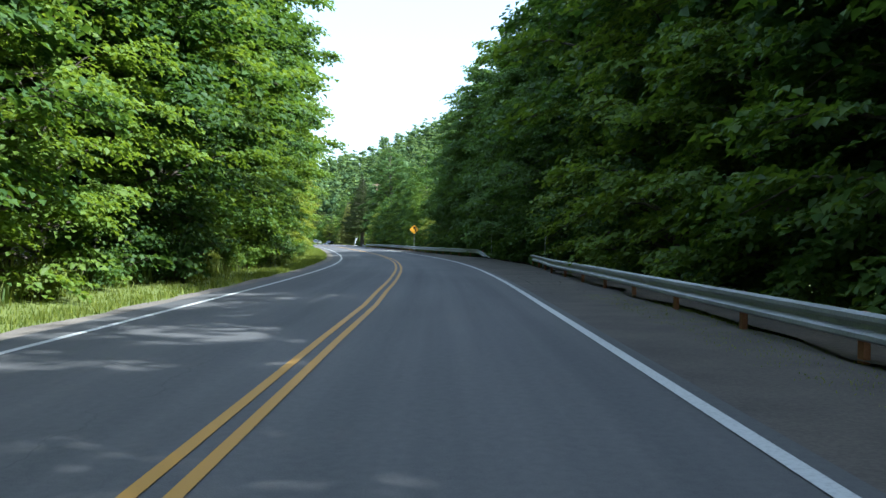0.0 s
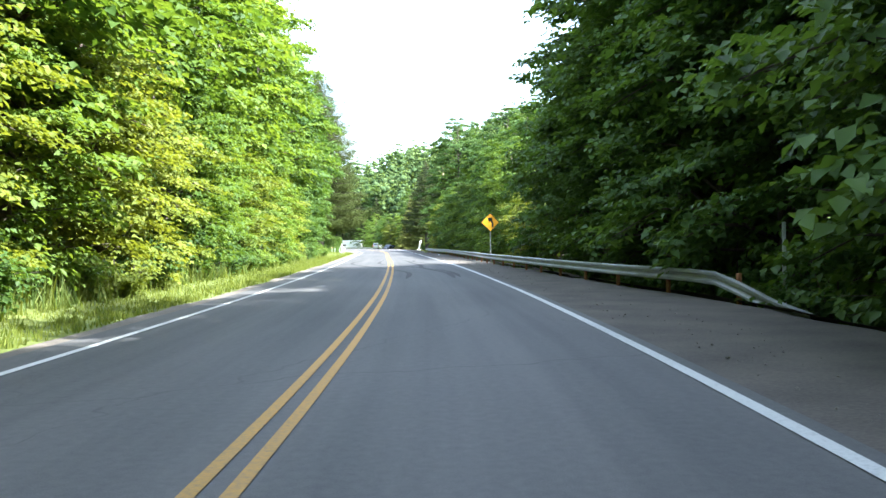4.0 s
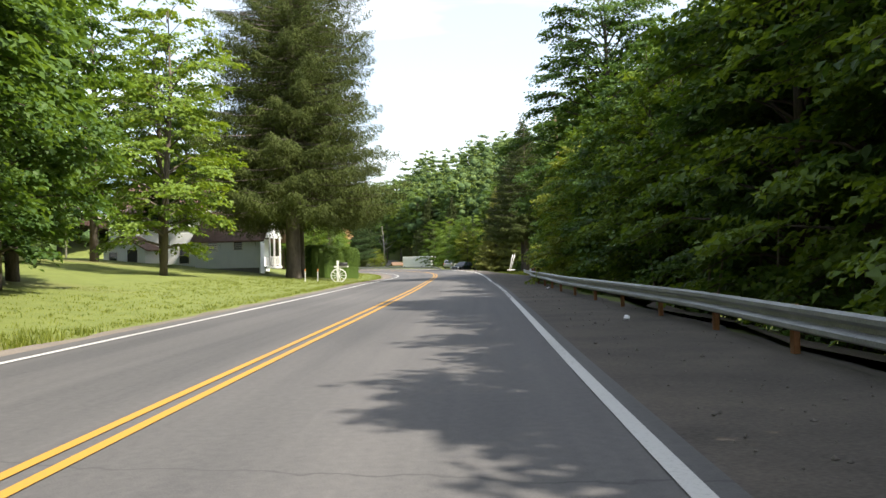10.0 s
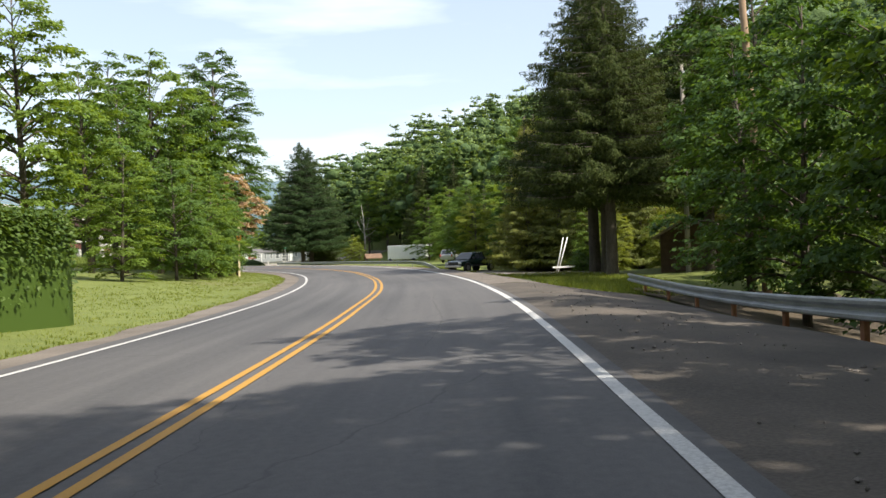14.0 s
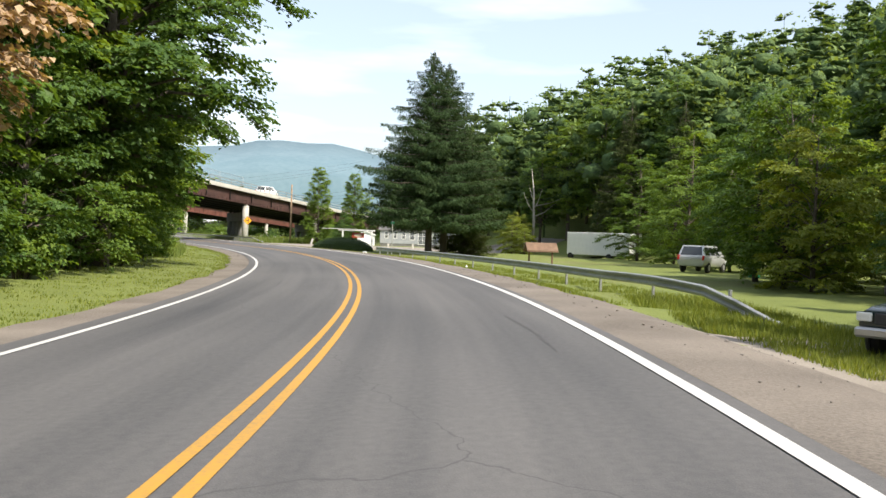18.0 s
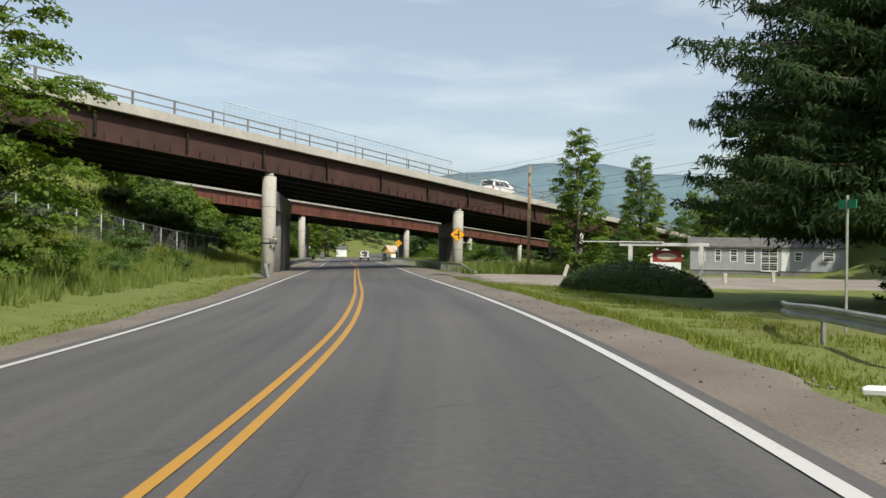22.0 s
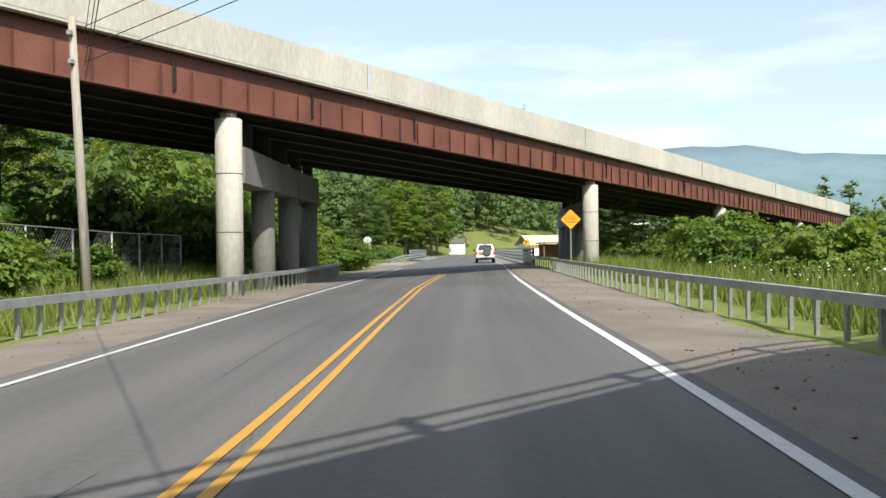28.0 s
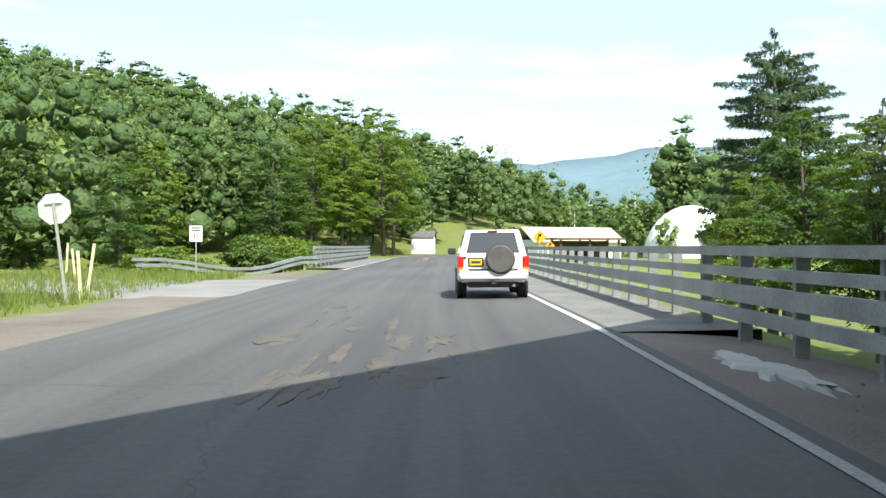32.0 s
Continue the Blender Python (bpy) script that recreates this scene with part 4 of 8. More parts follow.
bridge_railing([(509, 6.3), (514, 6.1), (520, 6.2), (560, 6.3), (597, 6.2)], 1, 509)
bridge_railing([(557, -5.7), (597, -5.6)], -1, 557)
deck = bmesh.new()
for a, b in ((4.5, 6.7), (-6.1, -3.75)):
    path = []
    for i in range(22):
        s = (516 if a > 0 else 556) + (597 - (514 if a > 0 else 556)) * i / 21
        x, y = xy(s, 0)
        path.append((Vector((x, y, 0)), right_of(s), s))
    rings = [[deck.verts.new((p + r * l + Vector((0, 0, road_z(s, l) + h)))) for l, h in ((a if a < 0 else right_line(s) + 0.2, 0.004), (b, 0.012), (b, -0.6), (a, -0.6))] for p, r, s in path]
    for q, w in zip(rings, rings[1:]):
        for k in range(4):
            deck.faces.new((q[k], w[k], w[(k + 1) % 4], q[(k + 1) % 4]))
tagged(new("bridge_deck_edge", solid("bridge_deck_edge", deck, M_CONCRETE_DARK)), "grey concrete edge of the creek bridge", "bridge deck", kind="structure")


# ---- highway overpasses ----
def overpass(name, left, right, z_left, z_right, before, after, n_col, gap, girder_h, slab_h, m_girder, label, parapet, stiff, extra_bents, over=0.9, back=None, fall=0.035, lip=0.0, stiff_h=0.5):
    """A steel girder bridge across the road. left, right: (s, lat) of the two front columns; the bents run along the road."""
    a, b = Vector((*xy(*left), 0)), Vector((*xy(*right), 0))
    span = (b - a).length
    d = (b - a) / span
    slope = (z_right - z_left) / span
    along = Vector((TANGENT[int(left[0])][0], TANGENT[int(left[0])][1], 0))
    t = thing(name, Matrix.Translation(a), label, "overpass")
    width = gap * (n_col - 1) if back is None else back

    def pt(u, w, z):
        """u metres along the bridge from the left column, w metres along the road, z above the girders' foot."""
        return d * u + along * w + Vector((0, 0, z_left + slope * u - fall * w + z))

    def beam(bm, u0, u1, w0, w1, z0, z1, n=1):
        for i in range(n):
            ua, ub = u0 + (u1 - u0) * i / n, u0 + (u1 - u0) * (i + 1) / n
            v = [bm.verts.new(pt(u, w, z)) for z in (z0, z1) for u, w in ((ua, w0), (ub, w0), (ub, w1), (ua, w1))]
            for q in ((3, 2, 1, 0), (4, 5, 6, 7), (0, 1, 5, 4), (1, 2, 6, 5), (2, 3, 7, 6), (3, 0, 4, 7)):
                bm.faces.new([v[k] for k in q])
        return bm

    # bents
    for bent, u in enumerate([0.0, span] + extra_bents):
        holder = part("pier", bmesh.new(), None, t, "round concrete columns under a cap beam")
        holder.data.materials.append(M_CONCRETE)
        for k in range(n_col):
            top = pt(u, 0.0, -0.25).z
            c = d * u + along * (k * gap)
            full = k == 0
            h = top if full else top - 2.2
            bm = bmesh.new()
            tube(bm, [(c.x, c.y, -1.5), (c.x, c.y, h * 0.5), (c.x, c.y, h - 0.02), (c.x, c.y, h)], [0.48, 0.48, 0.48, 0.45], 20)
            if full:
                tube(bm, [(c.x, c.y, h), (c.x, c.y, h + 0.25)], 0.3, 12)
            # rear columns get the darker concrete that stands for the deck's shade
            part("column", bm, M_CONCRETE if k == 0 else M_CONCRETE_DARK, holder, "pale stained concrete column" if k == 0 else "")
            if k == 0:
                for zj in (0.34, 0.68):
                    part("joint_ring", bmtube([(c.x, c.y, h * zj - 0.02), (c.x, c.y, h * zj + 0.02)], 0.487, 20), M_CONCRETE_DARK, holder)
        bm = bmesh.new()
        w1 = gap * (n_col - 1) + 0.5
        vs = []
        for w, zb in ((0.3, -2.5), (w1, -2.5)):
            for e in (-0.5, 0.5):
                p0 = pt(u, w, fall * w)
                side_ = Vector((along.y, -along.x, 0)) * e
                vs.append(bm.verts.new((p0.x + side_.x, p0.y + side_.y, p0.z + zb)))
                vs.append(bm.verts.new((p0.x + side_.x, p0.y + side_.y, p0.z - 1.2)))
        for q in ((0, 1, 3, 2), (4, 6, 7, 5), (0, 4, 5, 1), (2, 3, 7, 6), (1, 5, 7, 3), (0, 2, 6, 4)):
            bm.faces.new([vs[k] for k in q])
        part("cap_beam", bm, M_CONCRETE_DARK, holder, "stained concrete cap beam, coloured dark for its shade")
        for k in range(1, 6):
            w = -over + 0.15 + (width + 2 * over - 0.3) * k / 5
            if w < w1:
                part("bearing_pedestal", beam(bmesh.new(), u - 0.3, u + 0.3, w - 0.3, w + 0.3, -1.22 + fall * w, -0.01), M_UNDER_SHADE, holder)
    # girders: the front one painted, the inner ones coloured near-black for shade
    n_g = 6
    for k in range(n_g):
        w = -over + 0.15 + lip + (width + 2 * over - 0.3 - lip) * k / (n_g - 1)
        g = part("girder", beam(bmesh.new(), -before, after, w - 0.012, w + 0.012, 0.03, girder_h - 0.03), m_girder if k == 0 else M_UNDER_SHADE, t, "painted steel plate girder")
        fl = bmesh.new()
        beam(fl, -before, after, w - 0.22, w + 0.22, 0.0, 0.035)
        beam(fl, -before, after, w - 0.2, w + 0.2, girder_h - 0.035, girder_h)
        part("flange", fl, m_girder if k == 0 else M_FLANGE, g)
        # stiffeners cut off at stiff_h: the slab's shade put into their height
        if stiff and k == 0:
            u = -before
            while u < after:
                part("stiffener", beam(bmesh.new(), u, u + 0.02, w - 0.2, w - 0.012, 0.036, stiff_h), m_girder, g)
                u += stiff
    for u in np.arange(-before + 3, after, 6.5):
        part("cross_frame", beam(bmesh.new(), u, u + 0.08, -over + 0.2, width + over - 0.2, 0.3, girder_h - 0.3), M_UNDER_SHADE, t)
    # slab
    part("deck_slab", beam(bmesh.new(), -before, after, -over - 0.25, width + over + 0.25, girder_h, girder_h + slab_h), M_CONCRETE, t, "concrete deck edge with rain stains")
    # plate below the slab; its black is the shade under the deck
    part("soffit", beam(bmesh.new(), -before, after, -over + 0.25, width + over - 0.25, girder_h - 0.06, girder_h - 0.012), M_UNDER_SHADE, t, "underside of the deck, its shade coloured black")
    top = girder_h + slab_h
    if parapet:
        for w0, high in ((-over - 0.27, parapet), (width + over - 0.05, 0.35)):
            u = -before
            k = 0
            while u < after:
                e = min(u + 19.4, after)
                part("parapet", beam(bmesh.new(), u + 0.03, e, w0, w0 + 0.32, girder_h + 0.1, top + high), M_CONCRETE, t, "pale concrete parapet panel")
                u += 19.5
                k += 1
    else:
        for w0 in (-over - 0.2, width + over):
            part("kerb", beam(bmesh.new(), -before, after, w0, w0 + 0.3, top, top + 0.22), M_CONCRETE, t)
            for z in (0.55, 1.0):
                part("rail", beam(bmesh.new(), -before, after, w0 + 0.08, w0 + 0.16, top + z - 0.04, top + z + 0.04), M_STEEL, t)
            u = -before + 1.0
            while u < after:
                part("rail_post", beam(bmesh.new(), u, u + 0.13, w0 + 0.1, w0 + 0.26, top + 0.2, top + 1.06), M_CONCRETE_DARK, t)
                u += 3.0
    return t, pt, top


bridge_a, pt_a, top_a = overpass("highway_overpass", (412.9, -5.95), (431.5, 9.0), 6.68, 5.5, 75, 95, 4, 4.5, 1.75, 0.34, M_GIRDER_DARK,
                                 "steel girder overpass with brown girders, round piers and steel railing", 0.0, 1.15, [49.5, 74.0], back=16.5, fall=0.042, lip=0.45)
bridge_b, pt_b, top_b = overpass("highway_overpass", (474.4, -6.75), (498.0, 9.1), 6.35, 5.4, 70, 100, 4, 5.2, 1.55, 0.3, M_GIRDER,
                                 "steel girder overpass with red-brown girders and concrete parapet", 1.05, 1.25, [52.0, 76.0], over=1.15, back=14.7, lip=0.25, stiff_h=1.05)

# wire fence on the railing above the road
fence_bm, post_bm = bmesh.new(), []
for u in np.arange(-4, 22.6, 0.45):
    p, q = pt_a(u, -1.0, top_a + 0.3), pt_a(u, -1.0, top_a + 1.75)
    tube(fence_bm, [p, q], 0.006, 3, False)
for z in np.arange(0.3, 1.76, 0.3):
    tube(fence_bm, [pt_a(-4, -1.0, top_a + z), pt_a(22.5, -1.0, top_a + z)], 0.006, 3, False)
tube(fence_bm, [pt_a(-4, -1.0, top_a + 1.75), pt_a(22.5, -1.0, top_a + 1.75)], 0.025, 6)
part("wire_fence", fence_bm, M_STEEL, bridge_a, "tall wire screen above the railing")
for u in (-4, 2.6, 9.2, 15.8, 22.5):
    part("fence_post", bmtube([pt_a(u, -1.0, top_a), pt_a(u, -1.0, top_a + 1.8)], 0.03, 6), M_STEEL, bridge_a)
# bearings, deck marker
part("marker_post", bmtube([pt_b(20.5, -1.0, top_b + 1.05), pt_b(20.6, -1.0, top_b + 1.4)], 0.05, 6), M_STEEL, bridge_b)

# memorial flowers strapped to the near column
wx_, wy_ = xy(412.9, -5.95)
mem = thing("memorial_wreath", Matrix.Translation((wx_, wy_, 1.9)), "white flower wreath strapped round the concrete column", "wreath")
part("strap", bmtube([(0, 0, -0.05), (0, 0, 0.05)], 0.51, 20), M_TRIM, mem, "dark strap")
rng = random.Random(5)
away = Vector((*xy(411.9, -5.25), 0)) - Vector((wx_, wy_, 0))
away.normalize()
for i in range(24):
    c = away * rng.uniform(0.5, 0.68) + Vector((rng.uniform(-0.22, 0.22), rng.uniform(-0.22, 0.22), rng.uniform(-0.22, 0.34)))
    r = rng.uniform(0.035, 0.06)
    bm = bmesh.new()
    hub = bm.verts.new(c + away * r * 0.5)
    for k in range(6):
        p = [away.cross(Vector((0, 0, 1))) * math.cos(q) * r * w + Vector((0, 0, math.sin(q) * r * w)) for q, w in ((k * 1.047 - 0.42, 0.8), (k * 1.047, 1.25), (k * 1.047 + 0.42, 0.8))]
        v = [bm.verts.new(c + e + away * r * 0.7 * (n % 2)) for n, e in enumerate(p)]
        bm.faces.new((hub, v[0], v[1]))
        bm.faces.new((hub, v[1], v[2]))
    part("flower", bm, M_FLOWER, mem, "white plastic flower")
bm = bmesh.new()
for i in range(40):
    c = away * rng.uniform(0.48, 0.62) + Vector((rng.uniform(-0.25, 0.25), rng.uniform(-0.25, 0.25), rng.uniform(-0.4, 0.45)))
    bmesh.ops.create_icosphere(bm, subdivisions=1, radius=rng.uniform(0.03, 0.06), matrix=Matrix.Translation(c))
part("foliage", bm, M_YEW, mem, "dark green sprigs")


# ---- plants ----
def leaf_faces(name, c, up, ax, sizes, material, long=1.5, wide=0.5, simple=False):
    """Many leaves: c their middles, up their upper sides, ax the way they point. Folded along the middle, or single blades if simple."""
    n = len(c)
    up = up / (np.linalg.norm(up, axis=1)[:, None] + 1e-9)
    ax = ax - up * (ax * up).sum(1)[:, None]
    ax = ax / (np.linalg.norm(ax, axis=1)[:, None] + 1e-9)
    sd = np.cross(up, ax)
    L = (np.asarray(sizes) * long)[:, None]
    W = np.asarray(sizes)[:, None] * wide
    base = c - ax * L * 0.5
    tip = c + ax * L * 0.5 - up * L * 0.12
    fold = up * W * 0.35
    if simple:
        v = np.stack([base + ax * L * 0.2 + sd * W * 1.15, tip, base + ax * L * 0.2 - sd * W * 1.15], 1).reshape(-1, 3)
        tris = np.arange(n * 3).reshape(-1, 3)
    else:
        v = np.stack([base, c + sd * W + fold, tip, c - sd * W + fold], 1).reshape(-1, 3)
        i = np.arange(n)[:, None] * 4
        tris = np.concatenate([i + np.array([[0, 1, 2]]), i + np.array([[0, 2, 3]])], 1).reshape(-1, 3)
    me = bpy.data.meshes.new(name)
    me.vertices.add(len(v))
    me.vertices.foreach_set("co", v.ravel())
    me.loops.add(tris.size)
    me.loops.foreach_set("vertex_index", tris.ravel())
    me.polygons.add(len(tris))
    me.polygons.foreach_set("loop_start", np.arange(0, tris.size, 3))
    me.polygons.foreach_set("loop_total", np.full(len(tris), 3))
    me.update()
    me.materials.append(material)
    return me


def leaves_mesh(name, centres, sizes, lean, rng, material, long=1.5, droop=0.0, wide=0.5, simple=False, facing=False):
    """Leaves strewn about; lean: outward direction per leaf, by which it is tilted."""
    c = np.asarray(centres, float)
    n = len(c)
    if facing:
        up = np.array([0, 0, 0.15]) + lean + rng.normal(0, 0.45, (n, 3))
    else:
        up = np.array([0, 0, 1.0]) + lean * 0.7 + rng.normal(0, 0.55, (n, 3))
    ax = rng.normal(0, 1, (n, 3)) + lean * (0.0 if facing else 0.9)
    ax[:, 2] -= droop
    return leaf_faces(name, c, up, ax, sizes, material, long, wide, simple)


def twig_leaves(starts, ways, lengths, leaf, rng, flat=1.0):
    """Leaves set left and right along twigs that sag a little: middles, upper sides, directions and sizes."""
    n = np.maximum(3, (lengths / (leaf * 0.62)).astype(int))
    idx = np.repeat(np.arange(len(lengths)), n)
    k = np.arange(len(idx)) - np.repeat(np.cumsum(n) - n, n)
    m = len(idx)
    v = (k + 0.7 + rng.uniform(-0.2, 0.2, m)) / n[idx]
    d = ways[idx]
    side = np.stack([d[:, 1], -d[:, 0], np.zeros(m)], 1)
    side /= np.linalg.norm(side, axis=1)[:, None] + 1e-9
    sg = np.where(k % 2 == 0, 1.0, -1.0)[:, None]
    p = starts[idx] + d * (lengths[idx] * v)[:, None]
    p[:, 2] -= lengths[idx] * v * v * 0.22
    p += side * sg * leaf * 0.45 + rng.normal(0, leaf * 0.18, (m, 3))
    ax = d * 0.75 + side * sg * 0.8 + rng.normal(0, 0.25, (m, 3))
    ax[:, 2] -= 0.28
    out = p * (1, 1, 0)
    out /= np.linalg.norm(out, axis=1)[:, None] + 1e-9
    up = np.array([0, 0, flat]) + side * sg * 0.22 + out * 0.38 + rng.normal(0, 0.3, (m, 3))
    return p, up, ax, leaf * rng.uniform(0.65, 1.25, m)


def broad_tree(name, seed, H, R, base, boughs, twigs, leaf, material, label, lean=0.0, bark=None, trunk_r=0.2, droop=1.0, lift=0.0):
    """A broadleaf tree: tapered trunk, arching boughs in uneven tiers, each with leafy twigs to both sides and gaps between."""
    rng = np.random.RandomState(seed)
    t = thing(name, Matrix.Identity(4), label, "tree", "roadside trees")
    bm = bmesh.new()
    pts = [Vector((0, 0, -0.8)), Vector((lean * .3 + rng.normal(0, .08), rng.normal(0, .08), H * 0.3)), Vector((lean * .6 + rng.normal(0, .15), rng.normal(0, .15), H * 0.6)), Vector((lean, 0, H * 0.93))]
    tube(bm, pts, [trunk_r * 1.15, trunk_r * 0.85, trunk_r * 0.5, trunk_r * 0.1], 8)
    st, dr, ln = [], [], []
    for b in range(boughs):
        f = (b + rng.rand()) / boughs
        l = max(0.5, R * min(1.0, 0.62 + f * 1.7) * math.sqrt(max(0.03, 1 - (max(f - 0.3, 0) / 0.7) ** 2)) * rng.uniform(0.55, 1.14))
        a = b * 2.39996 + rng.normal(0, 0.3)
        dirv = np.array([math.cos(a), math.sin(a), 0.0])
        ze = base + (H - base) * f
        zs = max(ze - l * (0.2 + 0.6 * f + lift), min(0.4, base))
        foot = np.array([lean * zs / H, 0.0, 0.0])
        sag = droop * rng.uniform(0.6, 1.3)

        def at(u):
            return foot + np.outer(u * l, dirv) + np.outer(zs + (ze - zs) * (1 - (1 - u) ** 2) - sag * l * 0.24 * u ** 3, (0, 0, 1))
        q = at(np.array([0.0, 0.35, 0.7, 1.0]))
        w = trunk_r * (0.42 - 0.25 * f)
        tube(bm, [tuple(v) for v in q], [w, w * 0.7, w * 0.35, 0.012], 5, False)
        m = max(5, int(twigs * (0.5 + l / R)))
        u = 0.18 + 0.82 * rng.beta(1.7, 1.05, m)
        ang = rng.uniform(0.25, 1.3, m) * np.where(np.arange(m) % 2, 1, -1)
        st.append(at(u))
        dr.append(np.stack([np.cos(a + ang), np.sin(a + ang), rng.normal(0.04, 0.2, m)], 1))
        ln.append((l * 0.4 * (1.12 - u) + 0.2) * rng.uniform(0.7, 1.3, m) + leaf * 2)
    part("trunk", bm, bark or M_BARK, t, "grey-brown trunk and limbs")
    c, up, ax, size = twig_leaves(np.concatenate(st), np.concatenate(dr), np.concatenate(ln), leaf, rng)
    part("crown", leaf_faces("crown", c, up, ax, size, material, 1.35, 0.5), None, t, "dense summer foliage")
    return t


def spruce_tree(name, seed, H, R, base, layers, material, label, droop=0.5, per_branch=12, size=0.3, density=1.0, hang=1.0, top=0.85, skirt=1.0):
    """A conifer: straight trunk, whorls of boughs with side twigs, hung with needle sprays."""
    rng = np.random.RandomState(seed)
    t = thing(name, Matrix.Identity(4), label, "tree", "conifers")
    bm = bmesh.new()
    tube(bm, [(0, 0, -0.8), (0.0, 0, 0.6), (0.05, 0, H * 0.5), (0, 0, H)], [0.5 * H / 20, 0.36 * H / 20, 0.22 * H / 20, 0.02], 10)
    cs, ls, ss = [], [], []
    for k in range(layers):
        f = k / (layers - 1)
        z = base + (H - base - 0.3) * f
        L = R * (1 - f) ** top * rng.uniform(0.8, 1.12) * (skirt + (1 - skirt) * min(1.0, f / 0.3)) + 0.2
        nb = max(4, int((9 - 4 * f) * density))
        ph = rng.rand() * 6.28
        for b in range(nb):
            if rng.rand() < 0.1:
                continue
            a = ph + 2 * math.pi * b / nb + rng.normal(0, 0.18)
            l = L * rng.uniform(0.8, 1.15)
            zb = z + rng.normal(0, 0.18)
            dirv = np.array([math.cos(a), math.sin(a), 0])
            sd = np.array([-dirv[1], dirv[0], 0])

            def at(u):
                return np.outer(u * l, dirv) + np.outer(zb - droop * l * u * (0.42 - 0.1 * u) + 0.16 * l * np.clip(u, 0, 2) ** 3 * droop, (0, 0, 1))
            q = at(np.array([0.0, 0.35, 0.7, 1.0]))
            tube(bm, [tuple(v) for v in q], [0.012 * l + 0.015, 0.008 * l + 0.012, 0.02, 0.008], 4, False)
            m = max(8, int(per_branch * l))
            u = np.clip(rng.beta(1.6, 1.1, m), 0.12, 1.0)
            p = at(u)
            w = rng.normal(0, 1, m) * l * 0.14 * (1.2 - u * 0.9)
            down = rng.rand(m) ** 1.6 * hang * 0.55 * (0.3 + 0.7 * np.sin(np.pi * np.clip(u, 0.1, 1)))
            p = p + sd * w[:, None]
            p[:, 2] -= down + np.abs(w) * 0.25 * hang
            cs.append(p)
            ls.append(np.outer(np.ones(m), dirv) * 0.9 + sd * np.sign(w)[:, None] * 0.7 + np.outer(0.2 + down * 2.2, (0, 0, -1)))
            ss.append(size * rng.uniform(0.6, 1.25, m) * (0.75 + 0.25 * (1 - f)))
    part("trunk", bm, M_BARK, t, "straight brown trunk with boughs")
    cs, ls, ss = np.concatenate(cs), np.concatenate(ls), np.concatenate(ss)
    part("crown", leaves_mesh("crown", cs, ss, ls, rng, material, 2.3, 0.5, 0.15, True), None, t, "needle-covered boughs")
    return t


def bush(name, seed, R, H, stems, twigs, leaf, material, label):
    """A shrub of arching stems, leafy from a quarter of their length upwards."""
    rng = np.random.RandomState(seed)
    t = thing(name, Matrix.Identity(4), label, "shrub", "roadside shrubs")
    bm = bmesh.new()
    st, dr, ln = [], [], []
    for b in range(stems):
        a = b * 2.39996 + rng.normal(0, 0.3)
        r = R * math.sqrt(rng.uniform(0.05, 1.0))
        h = H * rng.uniform(0.7, 1.05) * math.sqrt(max(0.1, 1 - 0.75 * (r / R) ** 2))
        dirv = np.array([math.cos(a), math.sin(a), 0.0])

        def at(u):
            return np.outer(0.15 * R + (r - 0.15 * R) * u ** 1.4, dirv) + np.outer(h * (1 - (1 - u) ** 1.7) - 0.12 * r * u ** 3, (0, 0, 1))
        q = at(np.array([0.0, 0.4, 0.75, 1.0]))
        q[0, 2] = -0.3
        tube(bm, [tuple(v) for v in q], [0.022, 0.018, 0.012, 0.006], 4, False)
        u = rng.uniform(0.15, 1.0, twigs)
        ang = rng.uniform(-1.7, 1.7, twigs)
        st.append(at(u))
        dr.append(np.stack([np.cos(a + ang), np.sin(a + ang), rng.normal(0.1, 0.25, twigs)], 1))
        ln.append(R * 0.22 * rng.uniform(0.7, 1.3, twigs) * (1.2 - 0.5 * u) + leaf * 1.6)
    tagged(part("stem", bm, M_BARK, t), kind="stuff")
    c, up, ax, size = twig_leaves(np.concatenate(st), np.concatenate(dr), np.concatenate(ln), leaf, rng, 0.85)
    c[:, 2] = np.abs(c[:, 2])
    part("foliage", leaf_faces("foliage", c, up, ax, size, material, 1.35, 0.5), None, t)
    return t


HIDE = Vector((0, 0, -400))
protos = []


def proto(t):
    protos.append(t)
    return t


EDGE = [proto(broad_tree("roadside_tree", 11, 9.5, 3.3, 0.6, 48, 21, 0.145, M_LEAF, "leafy young roadside maple, green to the ground", trunk_r=0.13)),
        proto(broad_tree("roadside_tree", 12, 11.5, 3.6, 0.8, 52, 21, 0.15, M_LEAF, "leafy roadside tree with low green boughs", 0.5, trunk_r=0.15)),
        proto(broad_tree("roadside_tree", 13, 8.0, 3.4, 0.4, 44, 21, 0.14, M_LEAF_YELLOW, "light yellow-green leafy roadside tree", trunk_r=0.12)),
        proto(broad_tree("roadside_tree", 14, 10.5, 3.2, 1.2, 46, 22, 0.15, M_LEAF_SHADED, "dark green leafy roadside tree", -0.4, trunk_r=0.15))]
TALL = [proto(broad_tree("woodland_tree", 21, 18.0, 4.6, 4.0, 54, 21, 0.225, M_LEAF, "tall broadleaf woodland tree in full leaf", 0.6, trunk_r=0.26)),
        proto(broad_tree("woodland_tree", 22, 16.0, 4.4, 3.2, 54, 21, 0.225, M_LEAF_SHADED, "tall dark green woodland tree", -0.5, trunk_r=0.24)),
        proto(broad_tree("woodland_tree", 23, 20.0, 4.8, 5.0, 54, 21, 0.225, M_LEAF_SHADED, "tall slender woodland tree with bare lower trunk", 0.3, trunk_r=0.25))]
